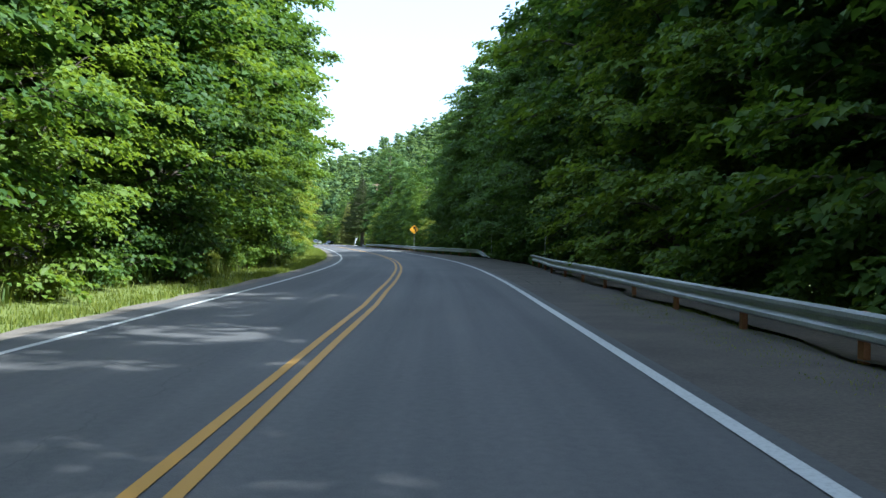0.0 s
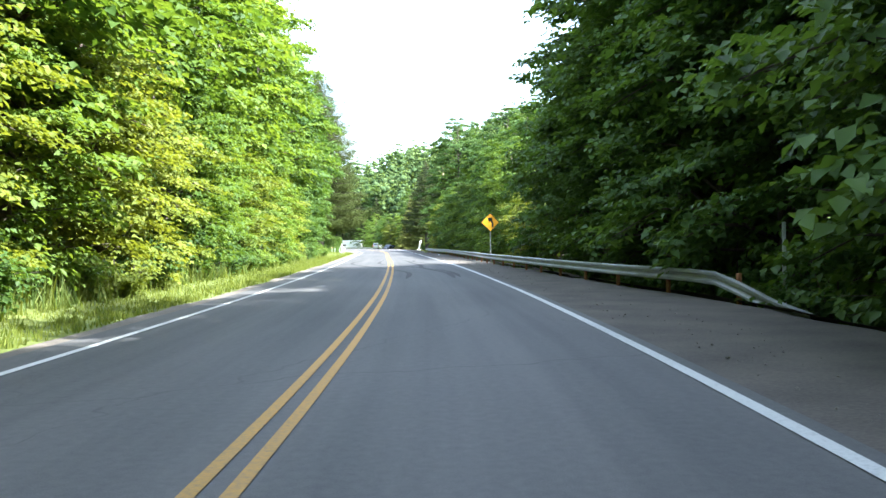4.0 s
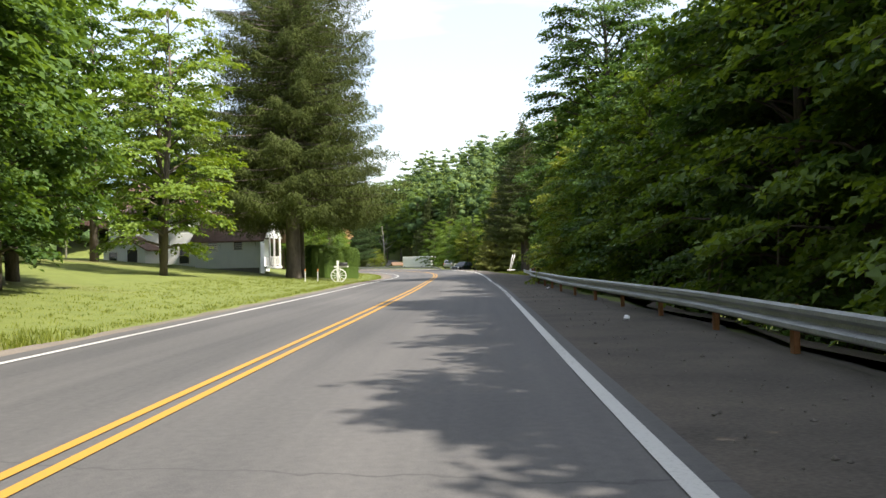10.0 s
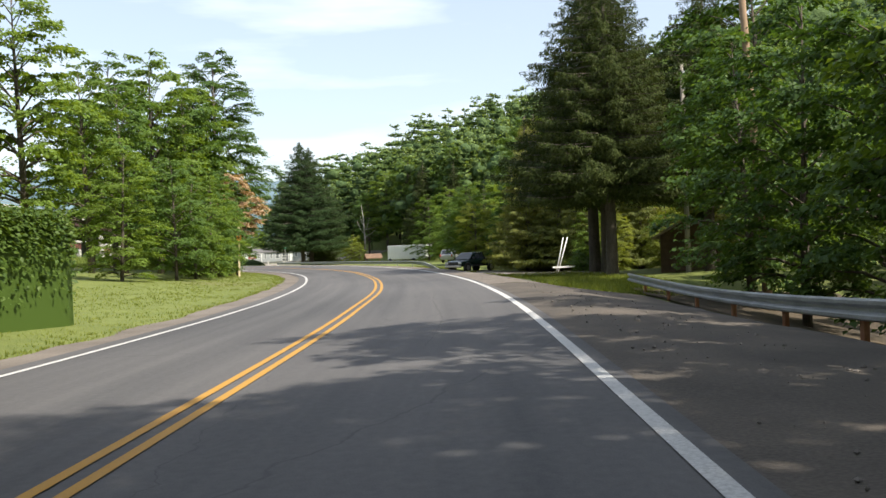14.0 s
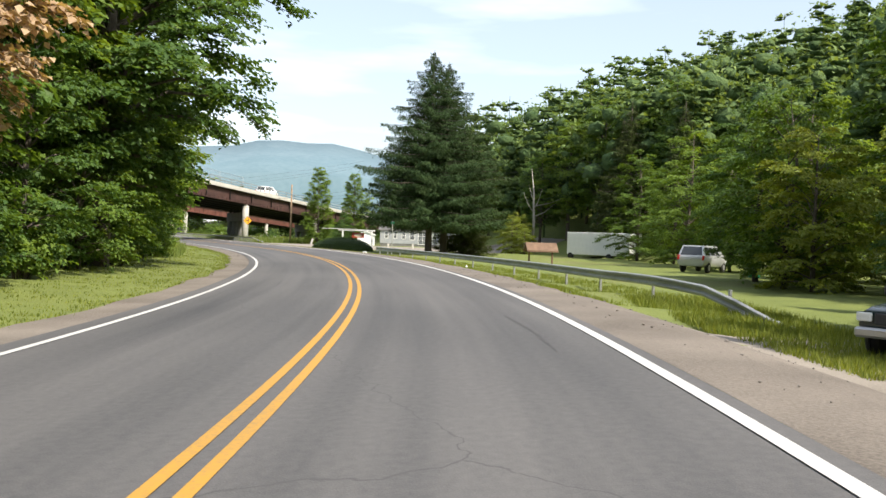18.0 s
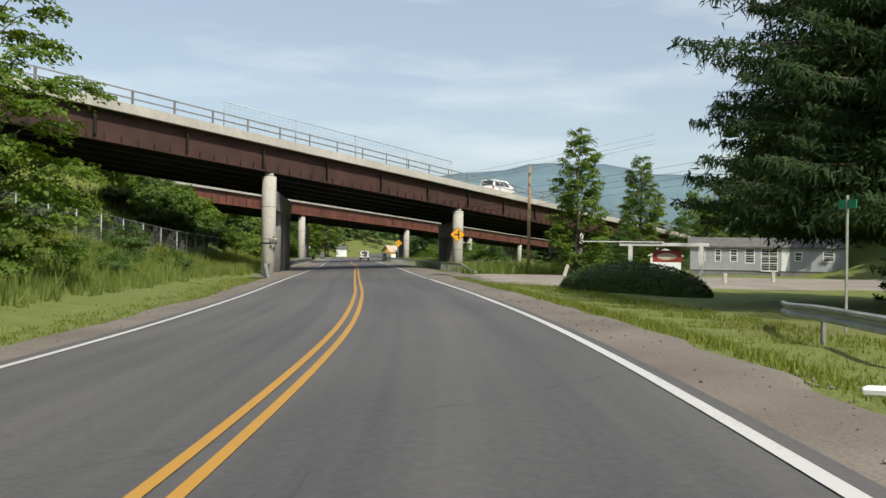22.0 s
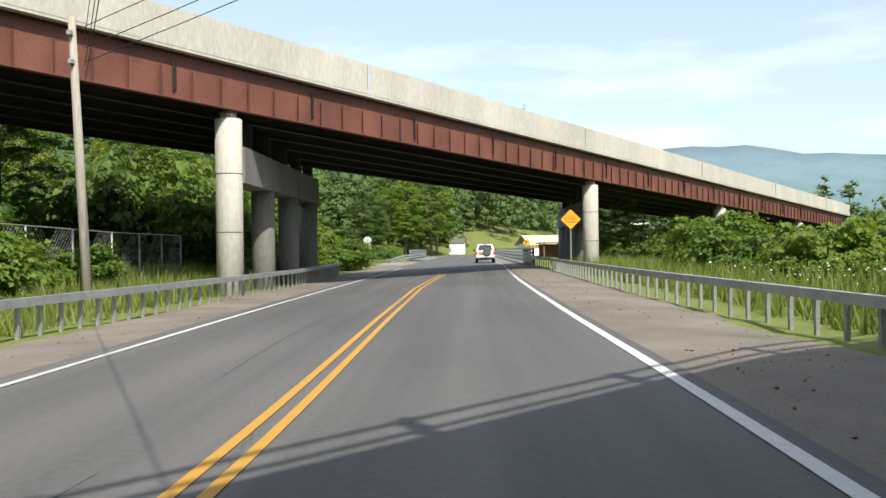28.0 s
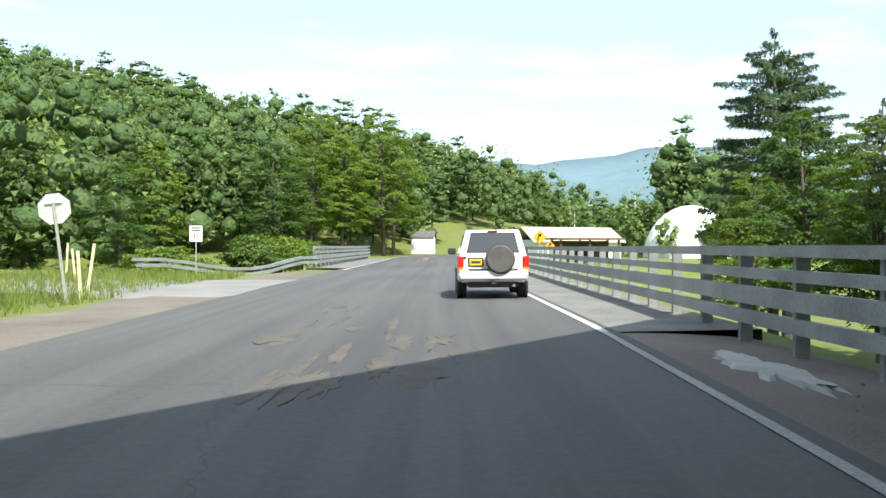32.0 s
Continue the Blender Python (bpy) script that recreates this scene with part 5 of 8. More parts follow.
OAK = [proto(broad_tree("woodland_tree", 24, 22.0, 6.3, 3.2, 92, 34, 0.18, M_LEAF_SHADED, "big dark maple with a broad crown beside the road", 0.3, trunk_r=0.3))]
POPLAR = [proto(broad_tree("poplar", 25, 10.6, 2.0, 0.5, 66, 26, 0.14, M_LEAF, "slender upright green poplar by the gravel lane", trunk_r=0.12, droop=0.2, lift=0.7))]
BUSH = [proto(bush("shrub", 31, 1.5, 1.7, 24, 13, 0.125, M_LEAF, "green leafy roadside shrub by the wood")),
        proto(bush("shrub", 32, 1.2, 1.2, 20, 9, 0.11, M_LEAF_YELLOW, "yellow-green leafy shrub at the wood edge")),
        proto(bush("shrub", 33, 1.9, 2.4, 26, 11, 0.14, M_LEAF_SHADED, "dark green leafy shrub under the trees"))]
KNOT = [proto(bush("knotweed_thicket", 41, 2.4, 2.6, 44, 15, 0.185, M_LEAF, "dense thicket of large-leaved knotweed")),
        proto(bush("knotweed_thicket", 42, 2.0, 2.1, 38, 15, 0.175, M_HEDGE, "dense thicket of large-leaved knotweed"))]
SPRUCE = [proto(spruce_tree("spruce", 51, 20.5, 8.3, 3.7, 50, M_NEEDLE_DARK, "tall dark Norway spruce with drooping boughs", 0.42, 60, 0.23, 1.0, top=0.8, skirt=0.85)),
          proto(spruce_tree("spruce", 52, 14.0, 3.9, 0.5, 44, M_NEEDLE, "dark green conical spruce tree", 0.5, 50, 0.22)),
          proto(spruce_tree("spruce", 53, 29.0, 8.1, 5.6, 58, M_NEEDLE, "very tall old spruce with hanging boughs over the lawn", 0.6, 95, 0.175, hang=2.0, top=0.5, skirt=0.85))]
SPRUCE.append(proto(spruce_tree("spruce", 54, 19.5, 5.8, 5.4, 42, M_NEEDLE, "old spruce with a bare lower trunk by the driveway", 0.45, 60, 0.2, 1.0)))
CEDAR = [proto(spruce_tree("cedar", 61, 9.0, 2.2, 0.3, 34, M_CEDAR, "tall yellow-green cedar tree by the driveway", -0.5, 60, 0.17, 1.2, 0.2))]
PINE = [proto(spruce_tree("pine", 71, 15.0, 4.2, 5.0, 20, M_PINE, "white pine with level layered boughs", -0.18, 110, 0.22, 0.6, hang=0.5, top=0.4))]

for p in protos:
    p.location = HIDE


def plant(ob, s, lat, scale=1.0, turn=None, rng=random, dz=0.0, sz=None, xyz=None):
    p = Vector(xyz) if xyz else place(s, lat, dz)
    m = Matrix.Translation(p) @ pose(0, 0, 0, 0, 0, rng.uniform(0, 360) if turn is None else turn)
    c = copy_thing(ob, m)
    c.scale = (scale, scale, sz or scale)
    return c


rng = random.Random(17)
# left wood, from the start to the lawn
s = 2.0
while s < 189:
    front = 7.0 if s < 95 else 8.0
    plant(rng.choice((EDGE[0], EDGE[1], EDGE[3], EDGE[3]) if s < 108 else (EDGE[0], EDGE[1], EDGE[2], EDGE[2]) if s < 172 else (EDGE[3],)), s, -(front + rng.uniform(0.6, 1.8)), rng.uniform(0.85, 1.15), rng=rng)
    s += rng.uniform(3.2, 4.4)
s = 0.0
while s < 192:
    plant(rng.choice((TALL[0], TALL[1], TALL[2], TALL[1])) if s < 108 else TALL[0] if s < 172 else TALL[1], s, -rng.uniform(9.4, 11.0), rng.uniform(1.1, 1.35), rng=rng)
    s += rng.uniform(4.8, 6.8)
s = 4.0
while s < 200:
    plant(rng.choice(TALL), s, -rng.uniform(17, 22), rng.uniform(1.0, 1.3), rng=rng)
    s += rng.uniform(12, 16)
s = 6.0
while s < 187:
    plant(rng.choice(BUSH), s, -(6.2 if s < 110 else 6.8) - rng.uniform(0.0, 1.2), rng.uniform(0.6, 1.0), rng=rng)
    s += rng.uniform(2.0, 4.0)
# overgrown trees behind the right wood, out of sight, added to block the sun
for s in range(66, 106, 6):
    plant(TALL[1 + (s // 6) % 2], s, 18.0 + (s % 4) * 0.5, 1.8, rng=rng)
# tall trees behind the rail row, added to shade the lane
for s in (121, 126, 131):
    plant(TALL[2], s, 15.5, 1.22, rng=rng)
# right wood along the rail: tall at first, its leaves coloured darker for shade; lower and open to the sun further on
s = 4.0
while s < 264:
    lat = 9.4 + (1.2 if s > 230 else 0.0)
    if s < 146:
        plant(rng.choice((EDGE[3], EDGE[0], EDGE[3], EDGE[1])) if s < 90 else EDGE[3], s, lat + rng.uniform(0, 1.4), rng.uniform(1.1, 1.4), rng=rng)
    elif s < 174:
        plant(rng.choice((EDGE[0], EDGE[2], EDGE[3])), s, lat + rng.uniform(0.4, 1.8), rng.uniform(0.8, 0.98), rng=rng, sz=rng.uniform(0.75, 0.95))
    elif s < 236:
        plant(rng.choice((EDGE[0], EDGE[1], EDGE[3], EDGE[0])), s, lat + rng.uniform(0.2, 1.5), rng.uniform(0.86, 1.04), rng=rng)
    else:
        plant(EDGE[3], s, lat + rng.uniform(1.2, 2.6), rng.uniform(0.95, 1.1) - (s - 236) * 0.005, rng=rng)
    s += rng.uniform(3.4, 4.8)
# taller second row, added for its shade across the road
for s in range(10, 124, 8):
    plant(rng.choice(TALL), s + rng.uniform(-2, 2), rng.uniform(15, 17), rng.uniform(1.35, 1.5), rng=rng)
s = 0.0
while s < 262:
    if s < 146:
        plant(rng.choice(TALL if s < 90 else TALL[1:]), s, rng.uniform(11.0, 13.5), rng.uniform(0.95, 1.15) + (0.35 if 60 < s < 98 else -0.3 if s > 135 else 0.0), rng=rng)
    elif s < 176:
        plant(rng.choice(TALL), s, rng.uniform(17.0, 19.0), rng.uniform(0.85, 0.95), rng=rng)
    elif s < 238:
        plant(TALL[0], s, rng.uniform(15.0, 17.0), rng.uniform(0.88, 1.02), rng=rng)
    s += rng.uniform(5.0, 7.5)
s = 8.0
while s < 258:
    if rng.random() < 0.42:
        plant(rng.choice(BUSH), s, 8.4 + (1.5 if s > 235 else 0) + rng.uniform(0.2, 1.0), rng.uniform(0.5, 0.8), rng=rng)
    s += rng.uniform(3.0, 5.5)
# shade-coloured shrubs, filling the bright gap under the right-hand trees
for i in range(30):
    plant(BUSH[2], 64 + i * 2.2 + rng.uniform(-0.6, 0.6), rng.uniform(9.6, 12.0), rng.uniform(0.9, 1.3), rng=rng)
for i, s in enumerate(range(98, 138, 4)):
    plant(TALL[1 + i % 2], s + rng.uniform(-1, 1), rng.uniform(10.9, 12.2), rng.uniform(1.0, 1.15), rng=rng)
for i, s in enumerate(range(176, 198, 5)):
    plant(TALL[1], s + rng.uniform(-1, 1), rng.uniform(10.8, 11.6), rng.uniform(0.76, 0.86), rng=rng)
# tall crowns above the rail where the wood thins out; those at 170 and 175 added for shade
for s, lat, k, sc in ((207, 15.5, 0, 0.8), (212, 16.5, 0, 0.82), (219, 15.8, 0, 0.8), (226, 16.5, 0, 0.8), (233, 12.2, 0, 0.95), (240, 12.2, 0, 0.92), (247, 13.0, 0, 0.75), (170, 14.5, 1, 1.0), (175, 13.5, 1, 1.0), (180.5, 14.0, 1, 0.95)):
    plant(TALL[k], s, lat, sc, rng=rng)
for i, s in enumerate(range(178, 231, 5)):
    plant(TALL[(0, 1, 0, 2)[i % 4]], s + rng.uniform(-1, 1), (13.2 if s < 212 else 11.4) + rng.uniform(-0.4, 0.4), rng.uniform(0.86, 0.96), rng=rng, sz=None if s < 200 else rng.uniform(0.58, 0.66))
for s, lat, sc, sz in ((221.5, 11.4, 1.05, 0.64), (227.5, 11.0, 1.0, 0.62), (201, 13.6, 1.1, 0.75), (208, 13.4, 1.1, 0.72)):
    plant(TALL[0], s, lat, sc, rng=rng, sz=sz)
for s, lat, k, sc in ((212.5, 9.0, 0, 0.9), (217.5, 8.8, 2, 1.0), (223, 9.2, 0, 0.95), (205, 9.3, 3, 0.95)):
    plant(EDGE[k], s, lat, sc, rng=rng)
plant(OAK[0], 229.0, 11.6, 1.0, 200)
for s, lat, k, sc, a in ((160.5, 10.0, 0, 1.0, 40), (164.2, 10.3, 1, 0.95, 150), (168.3, 9.9, 3, 1.0, 260), (172.2, 10.2, 0, 1.05, 320)):
    plant(EDGE[k], s, lat, sc, a)
# bare stems of saplings behind the rail
stem = []
for k in range(3):
    t = thing("sapling_stem", Matrix.Identity(4), "thin bare sapling stem in the wood edge", "sapling", "sapling stems")
    bm = bmesh.new()
    tube(bm, [(0, 0, -2.0), (0.1 * k, 0.06, 1.5), (0.25 - 0.2 * k, 0.1, 3.4), (0.4 - 0.35 * k, 0.0, 5.2)], [0.045, 0.04, 0.03, 0.012], 6)
    tube(bm, [(0.1 * k, 0.06, 1.6), (0.5, 0.3 - 0.2 * k, 2.6)], [0.018, 0.006], 4, False)
    part("stem", bm, M_SAPLING, t)
    stem.append(proto(t))
    t.location = HIDE
for i in range(75):
    s = rng.uniform(132, 236)
    plant(rng.choice(stem), s, 8.3 + (0.8 if s > 225 else 0.0) + rng.uniform(0.0, 1.5), rng.uniform(0.75, 1.15), rng=rng, sz=rng.uniform(0.35, 0.6))

# lawn: two old spruces, the maple by the house, trees behind
plant(TALL[1], 258, -20.0, 0.72, 30)
plant(TALL[0], 267, -18.0, 0.55, 90)
plant(TALL[1], 193.5, -11.5, 1.15, 30)
plant(TALL[1], 186.5, -12.5, 1.2, 90)
plant(TALL[2], 191.0, -14.5, 1.25, 210)
plant(TALL[1], 203.0, -20.0, 1.15, 280)
plant(TALL[1], 205.5, -14.5, 1.0, 20)
plant(TALL[1], 246, -22, 1.15, 20)
plant(TALL[0], 239, -25, 1.15, 120)
plant(EDGE[3], 200.5, -12.5, 1.15, 20)
plant(EDGE[3], 203.5, -14.5, 1.2, 120)
plant(TALL[0], 228.0, -27.0, 1.1, 20)
plant(TALL[1], 235.0, -30.0, 1.1, 80)
plant(TALL[2], 198.5, -16, 1.2, 130)
plant(EDGE[3], 190.5, -9.4, 1.0, 30)
plant(EDGE[3], 196.0, -12.5, 0.8, 30)
plant(TALL[0], 207, -23, 0.9, 60)
plant(TALL[1], 214, -27, 0.9, 60)
plant(SPRUCE[2], 236.8, -9.9, 1.0, 20)
plant(SPRUCE[2], 241.4, -10.3, 0.95, 140)
plant(EDGE[1], 361.5, -10.2, 1.05, 70)
plant(EDGE[0], 356.0, -10.6, 1.1, 170)
plant(EDGE[0], 377.5, -10.6, 0.95, 10)
plant(EDGE[1], 221.8, -14.3, 1.3, 70, dz=0.9)
plant(EDGE[1], 224.0, -24.0, 0.9, 200)
for s, lat, k in ((262, -24, 0), (270, -20, 1), (279, -25, 2), (286, -19, 0), (256, -34, 1), (247, -40, 2), (236, -40, 0), (224, -38, 1), (214, -34, 0), (205, -28, 2)):
    plant(TALL[k], s, lat, rng.uniform(0.85, 1.0), rng=rng)
# left trees of the bend
for s, lat, k, sc in ((279, -12.5, 1, 0.6), (284, -10.6, 3, 0.66), (289, -10.2, 0, 0.72), (293.5, -9.6, 3, 0.66), (298, -9.8, 0, 0.74), (302.5, -9.2, 3, 0.66), (308, -9.2, 3, 0.8), (312, -10.2, 0, 0.95)):
    plant(EDGE[k], s, lat, sc, rng=rng)
for s, lat, k, sc, z in ((336, -9.6, 0, 1.05, 0.85), (350, -10.6, 0, 0.8, 0.7), (344, -11.0, 1, 0.8, 0.8)):
    plant(TALL[k], s, lat, sc, rng=rng, sz=z)
plant(OAK[0], 325, -8.8, 1.0, 50)
for s, lat, k, sc in ((293, -17, 0, 0.75), (301, -16, 1, 0.9), (309, -14.0, 0, 1.0), (315, -11.6, 1, 1.0), (321, -10.6, 0, 1.0), (327, -10.2, 1, 0.95), (333, -11.0, 0, 0.85), (340, -13.0, 1, 0.75), (322, -18, 2, 1.0), (338, -20, 0, 0.9)):
    plant(TALL[k], s, lat, sc, rng=rng)
for s, lat, k, sc in ((317, -9.0, 3, 0.72), (322, -8.8, 0, 0.78), (327, -8.8, 3, 0.75), (332, -9.2, 1, 0.72), (337.5, -9.8, 0, 0.7), (343, -10.6, 3, 0.68), (349, -12.0, 1, 0.6), (354, -13.2, 0, 0.5)):
    plant(EDGE[k], s, lat, sc, rng=rng)
s = 313.0
while s < 372:
    plant(rng.choice(BUSH), s, -8.2 - max(0, (s - 340) * 0.08) - rng.uniform(0, 1.2), rng.uniform(0.55, 0.9), rng=rng)
    s += rng.uniform(1.8, 3.2)
brown = broad_tree("dying_tree", 15, 8.4, 2.3, 3.6, 34, 22, 0.16, M_LEAF_BROWN, "tree with dead brown leaves", trunk_r=0.13)
brown.matrix_basis = Matrix.Translation(place(309.0, -8.0))
for s, lat, k, sc in ((306.2, -10.2, 3, 0.5), (308.6, -9.2, 3, 0.44), (303.6, -11.0, 0, 0.52), (311.2, -8.8, 3, 0.46)):
    plant(EDGE[k], s, lat, sc, rng=rng)
for s, lat, k, sc in ((299.5, -10.6, 2, 0.9), (301.6, -10.2, 0, 0.95), (303.8, -9.9, 2, 0.9), (305.8, -9.4, 0, 0.9), (307.8, -8.9, 2, 0.9), (297.0, -10.9, 1, 0.9)):
    plant(BUSH[k], s, lat, sc, rng=rng)
# weedy bank of the embankment
for i in range(34):
    s, lat = rng.uniform(358, 409), -rng.uniform(12, 30)
    plant(rng.choice(BUSH), s, lat, rng.uniform(0.7, 1.2), rng=rng)
for i in range(26):
    s, lat = rng.uniform(388, 411), -rng.uniform(15, 34)
    plant(rng.choice(KNOT), s, lat, rng.uniform(0.7, 1.1), rng=rng)
for i in range(70):
    s, lat = rng.uniform(356, 411), -rng.uniform(8.8, 14)
    plant(rng.choice(BUSH), s, lat, rng.uniform(0.28, 0.5), rng=rng)
for i in range(80):
    s, lat = rng.uniform(418, 472), -rng.uniform(12, 34)
    plant(rng.choice(BUSH + KNOT), s, lat, rng.uniform(0.7, 1.3), rng=rng)
for i in range(44):
    s, lat = rng.uniform(420, 446), -rng.uniform(13, 40)
    plant(KNOT[i % 2], s, lat, rng.uniform(0.85, 1.2), rng=rng)
# sumac and thickets between the overpasses
for s, lat, sc in ((447, -10.5, 0.9), (451, -11.5, 1.1), (455, -10.6, 1.0), (460, -11.2, 1.1), (463.5, -10.0, 0.8), (470.5, -10.4, 0.6)):
    plant(KNOT[0], s, lat, sc, rng=rng)
for s, lat, sc in ((478, -17, 0.7), (486, -20, 0.8), (494, -24, 0.9), (470, -24, 0.8), (500, -19, 0.95), (493, -18, 0.9), (507, -20, 0.85), (460, -26, 0.9), (452, -22, 0.7), (443, -26, 0.8)):
    plant(rng.choice(EDGE), s, lat, sc, rng=rng)
for s, lat, sc in ((487, -11.6, 1.2), (491.5, -11.4, 1.45), (496, -11.0, 1.5), (500.5, -10.2, 1.35), (505, -9.8, 1.25), (509.5, -9.4, 1.05), (513.5, -9.4, 0.85), (491, -14, 2.0), (498, -14.5, 2.0), (506, -14.5, 1.7), (512, -15, 1.4), (486, -16, 2.0)):
    plant(rng.choice(KNOT), s, lat - 1.0, sc, rng=rng, sz=sc * 1.3)
for s, lat, sc in ((504.5, -7.9, 0.7), (508.5, -7.4, 0.78), (512.5, -7.0, 0.68), (500.5, -9.0, 0.7), (512, -8.8, 0.85), (508, -9.4, 1.0), (514.6, -8.2, 0.6), (517.5, -10.0, 0.85), (521, -11.5, 0.9)):
    plant(KNOT[0], s, lat, sc, rng=rng, sz=sc * 1.2)
for s, lat, sc in ((522, -14.0, 0.78), (526, -15.5, 0.85), (518, -14.5, 0.8), (498, -16.5, 0.8), (504.5, -15.5, 0.7), (492, -17, 0.85)):
    plant(EDGE[0], s, lat, sc, rng=rng)
for s, lat, sc in ((556, -9.5, 0.9), (561, -10, 1.0), (566, -9.6, 0.95), (571, -10.5, 1.0), (576, -9.8, 0.9), (552, -13.5, 0.9), (559, -14, 1.1), (568, -15, 1.1)):
    plant(rng.choice(KNOT), s, lat, sc, dz=1.2, rng=rng)
for s, lat, sc in ((470, 12.5, 0.9), (475, 13.5, 1.1), (480, 12.6, 1.0), (485, 13.2, 1.2), (490, 13.8, 1.0), (466, 15, 0.9), (478, 18, 1.2), (486, 19, 1.1), (462, 17, 0.9), (500, 13.5, 1.0), (505, 12.6, 1.1)):
    plant(rng.choice(KNOT), s, lat, sc, rng=rng)

for i in range(9):
    plant(KNOT[i % 2], 485.5 + i * 1.7, -8.7 - 0.5 * (i % 3), rng.uniform(0.62, 0.8), rng=rng)

# right side of the bend
plant(TALL[1], 266.5, 15.5, 0.85, 40)
for s, lat, k, sc in ((291.5, 17.6, 2, 0.5), (295.5, 17.4, 0, 0.5), (287.5, 19.5, 2, 0.5), (299.5, 20.4, 2, 0.52), (284, 23.0, 0, 0.6)):
    plant(EDGE[k], s, lat, sc, rng=rng)
for s, lat, sc in ((287.4, 13.9, 0.62), (286.0, 13.7, 0.66), (284.8, 13.9, 0.6)):
    plant(BUSH[2], s, lat, sc, rng=rng)
for k, s, lat, sc in ((3, 276.5, 12.2, 0.85), (3, 279.6, 12.9, 0.95), (3, 283.8, 13.5, 1.0), (3, 279, 18.5, 0.9), (1, 294, 27.0, 1.0)):
    plant(SPRUCE[k], s, lat, sc, rng=rng)
for s, lat, sc in ((304.6, 15.8, 1.45), (302.4, 14.9, 1.4), (306.8, 17.4, 1.5), (300.4, 16.8, 1.3), (297.5, 18.2, 1.35), (303, 20.5, 1.3), (306, 22.5, 1.55), (310, 20.8, 1.45), (313, 23.5, 1.6), (316.5, 21.5, 1.35), (299, 23, 1.4), (295, 21, 1.2), (287, 24, 1.1), (283, 20, 1.0)):
    plant(CEDAR[0], s, lat, sc, rng=rng)
for s, lat, k, sc in ((310.5, 22, 2, 0.7), (316, 21.5, 2, 0.75), (322, 24.5, 0, 0.7), (328, 27, 2, 0.8), (300, 31, 0, 0.9), (308, 33, 1, 1.0), (316, 34, 3, 0.9), (279, 26, 0, 1.0), (290, 33, 1, 1.0), (330, 38, 0, 0.8), (322, 40, 1, 0.9)):
    plant(EDGE[k], s, lat, sc, rng=rng)
for s, lat, k, sc in ((314, 25.5, 0, 0.8), (318.5, 24.5, 0, 0.9), (323.5, 24.0, 0, 0.88), (309, 27, 0, 0.85), (304, 30, 0, 0.8)):
    plant(TALL[k], s, lat, sc, rng=rng)
plant(SPRUCE[0], 378.0, 17.6, 1.0, 40)
plant(SPRUCE[0], 379.8, 20.0, 0.97, 200)
plant(SPRUCE[1], 383.5, 24.0, 0.95, 90)
for s, lat, k, sc in ((398, 45.5, 0, 0.9), (393, 47.0, 0, 1.0), (402, 43.5, 1, 0.8), (389, 48.5, 1, 0.95), (381, 50.0, 0, 1.0), (377, 47.0, 1, 0.9)):
    plant(TALL[k], s, lat, sc, rng=rng)
for s, lat, sc in ((385.5, 45.5, 1.05), (382.0, 44.0, 1.2), (374, 45, 1.1)):
    plant(SPRUCE[1], s, lat, sc, rng=rng)
for s, lat, k, sc in ((325, 18.6, 2, 0.85), (328.5, 19.5, 0, 0.95), (332, 23, 0, 1.05), (334, 21.5, 3, 0.95), (338, 27, 2, 1.05), (349, 30, 0, 0.9), (353, 29, 1, 0.95), (326, 29, 1, 1.1), (335, 31, 2, 1.1), (344, 33, 0, 1.1), (356, 34, 3, 1.0), (364, 36, 0, 1.0), (319, 19.5, 3, 0.62), (372, 38, 1, 1.0)):
    plant(EDGE[k], s, lat, sc, rng=rng)
plant(SPRUCE[1], 336, 34, 0.7, 90)
plant(POPLAR[0], 414.5, 15.9, 1.0, 40)
plant(POPLAR[0], 444.0, 30.0, 1.15, 140)
for s, lat, sc in ((417.5, 18.4, 0.32), (420, 20.5, 0.36), (436, 26, 0.5), (441, 33, 0.55)):
    plant(EDGE[3], s, lat, sc, rng=rng)
snag = thing("dead_tree", Matrix.Translation(place(399.1, 40.9)), "bare pale dead tree with broken limbs", "tree")
part("trunk", bmtube([(0, 0, -0.5), (0.1, 0, 4.0), (-0.1, 0.1, 8.0), (-0.5, 0.2, 11.0)], [0.22, 0.18, 0.11, 0.03], 7), M_POLE_GREY, snag)
for z, x, y, dz in ((4.6, 2.6, 1.6, 2.0), (5.2, -1.2, -0.8, 2.6), (6.0, 3.6, 2.4, 1.4), (6.6, -0.9, 0.7, 2.2), (5.6, 1.4, -1.0, 2.6)):
    part("limb", bmtube([(0, 0, z), (x * 0.5, y * 0.5, z + dz * 0.35), (x, y, z + dz)], [0.08, 0.05, 0.012], 5), M_POLE_GREY, snag)
for s, lat, sc in ((396.5, 36.5, 0.62), (399, 38.5, 0.7), (394, 37, 0.45)):
    plant(EDGE[2], s, lat, sc, rng=rng)
for s, lat, k, sc in ((440, 44, 0, 0.54), (432, 42, 0, 0.58), (424, 46, 0, 0.64), (414, 50, 1, 0.7), (404, 52, 0, 0.8), (450, 40, 0, 0.48), (396, 56, 1, 0.75), (384, 55, 0, 0.8)):
    plant(TALL[k], s, lat, sc, rng=rng)
for s, lat, k in ((425, 12.2, 0), (429, 14.5, 1), (434, 13.5, 2), (440, 13.0, 0), (446, 14.5, 1), (452, 13.5, 0), (458, 12.5, 1), (464, 11.5, 0), (421, 17, 2)):
    plant(BUSH[k], s, lat, rng.uniform(0.6, 1.0), rng=rng)
plant(PINE[0], 546, 17.8, 1.0, 30, sz=1.0)
plant(PINE[0], 549.5, 19.8, 1.05, 120, sz=1.0)
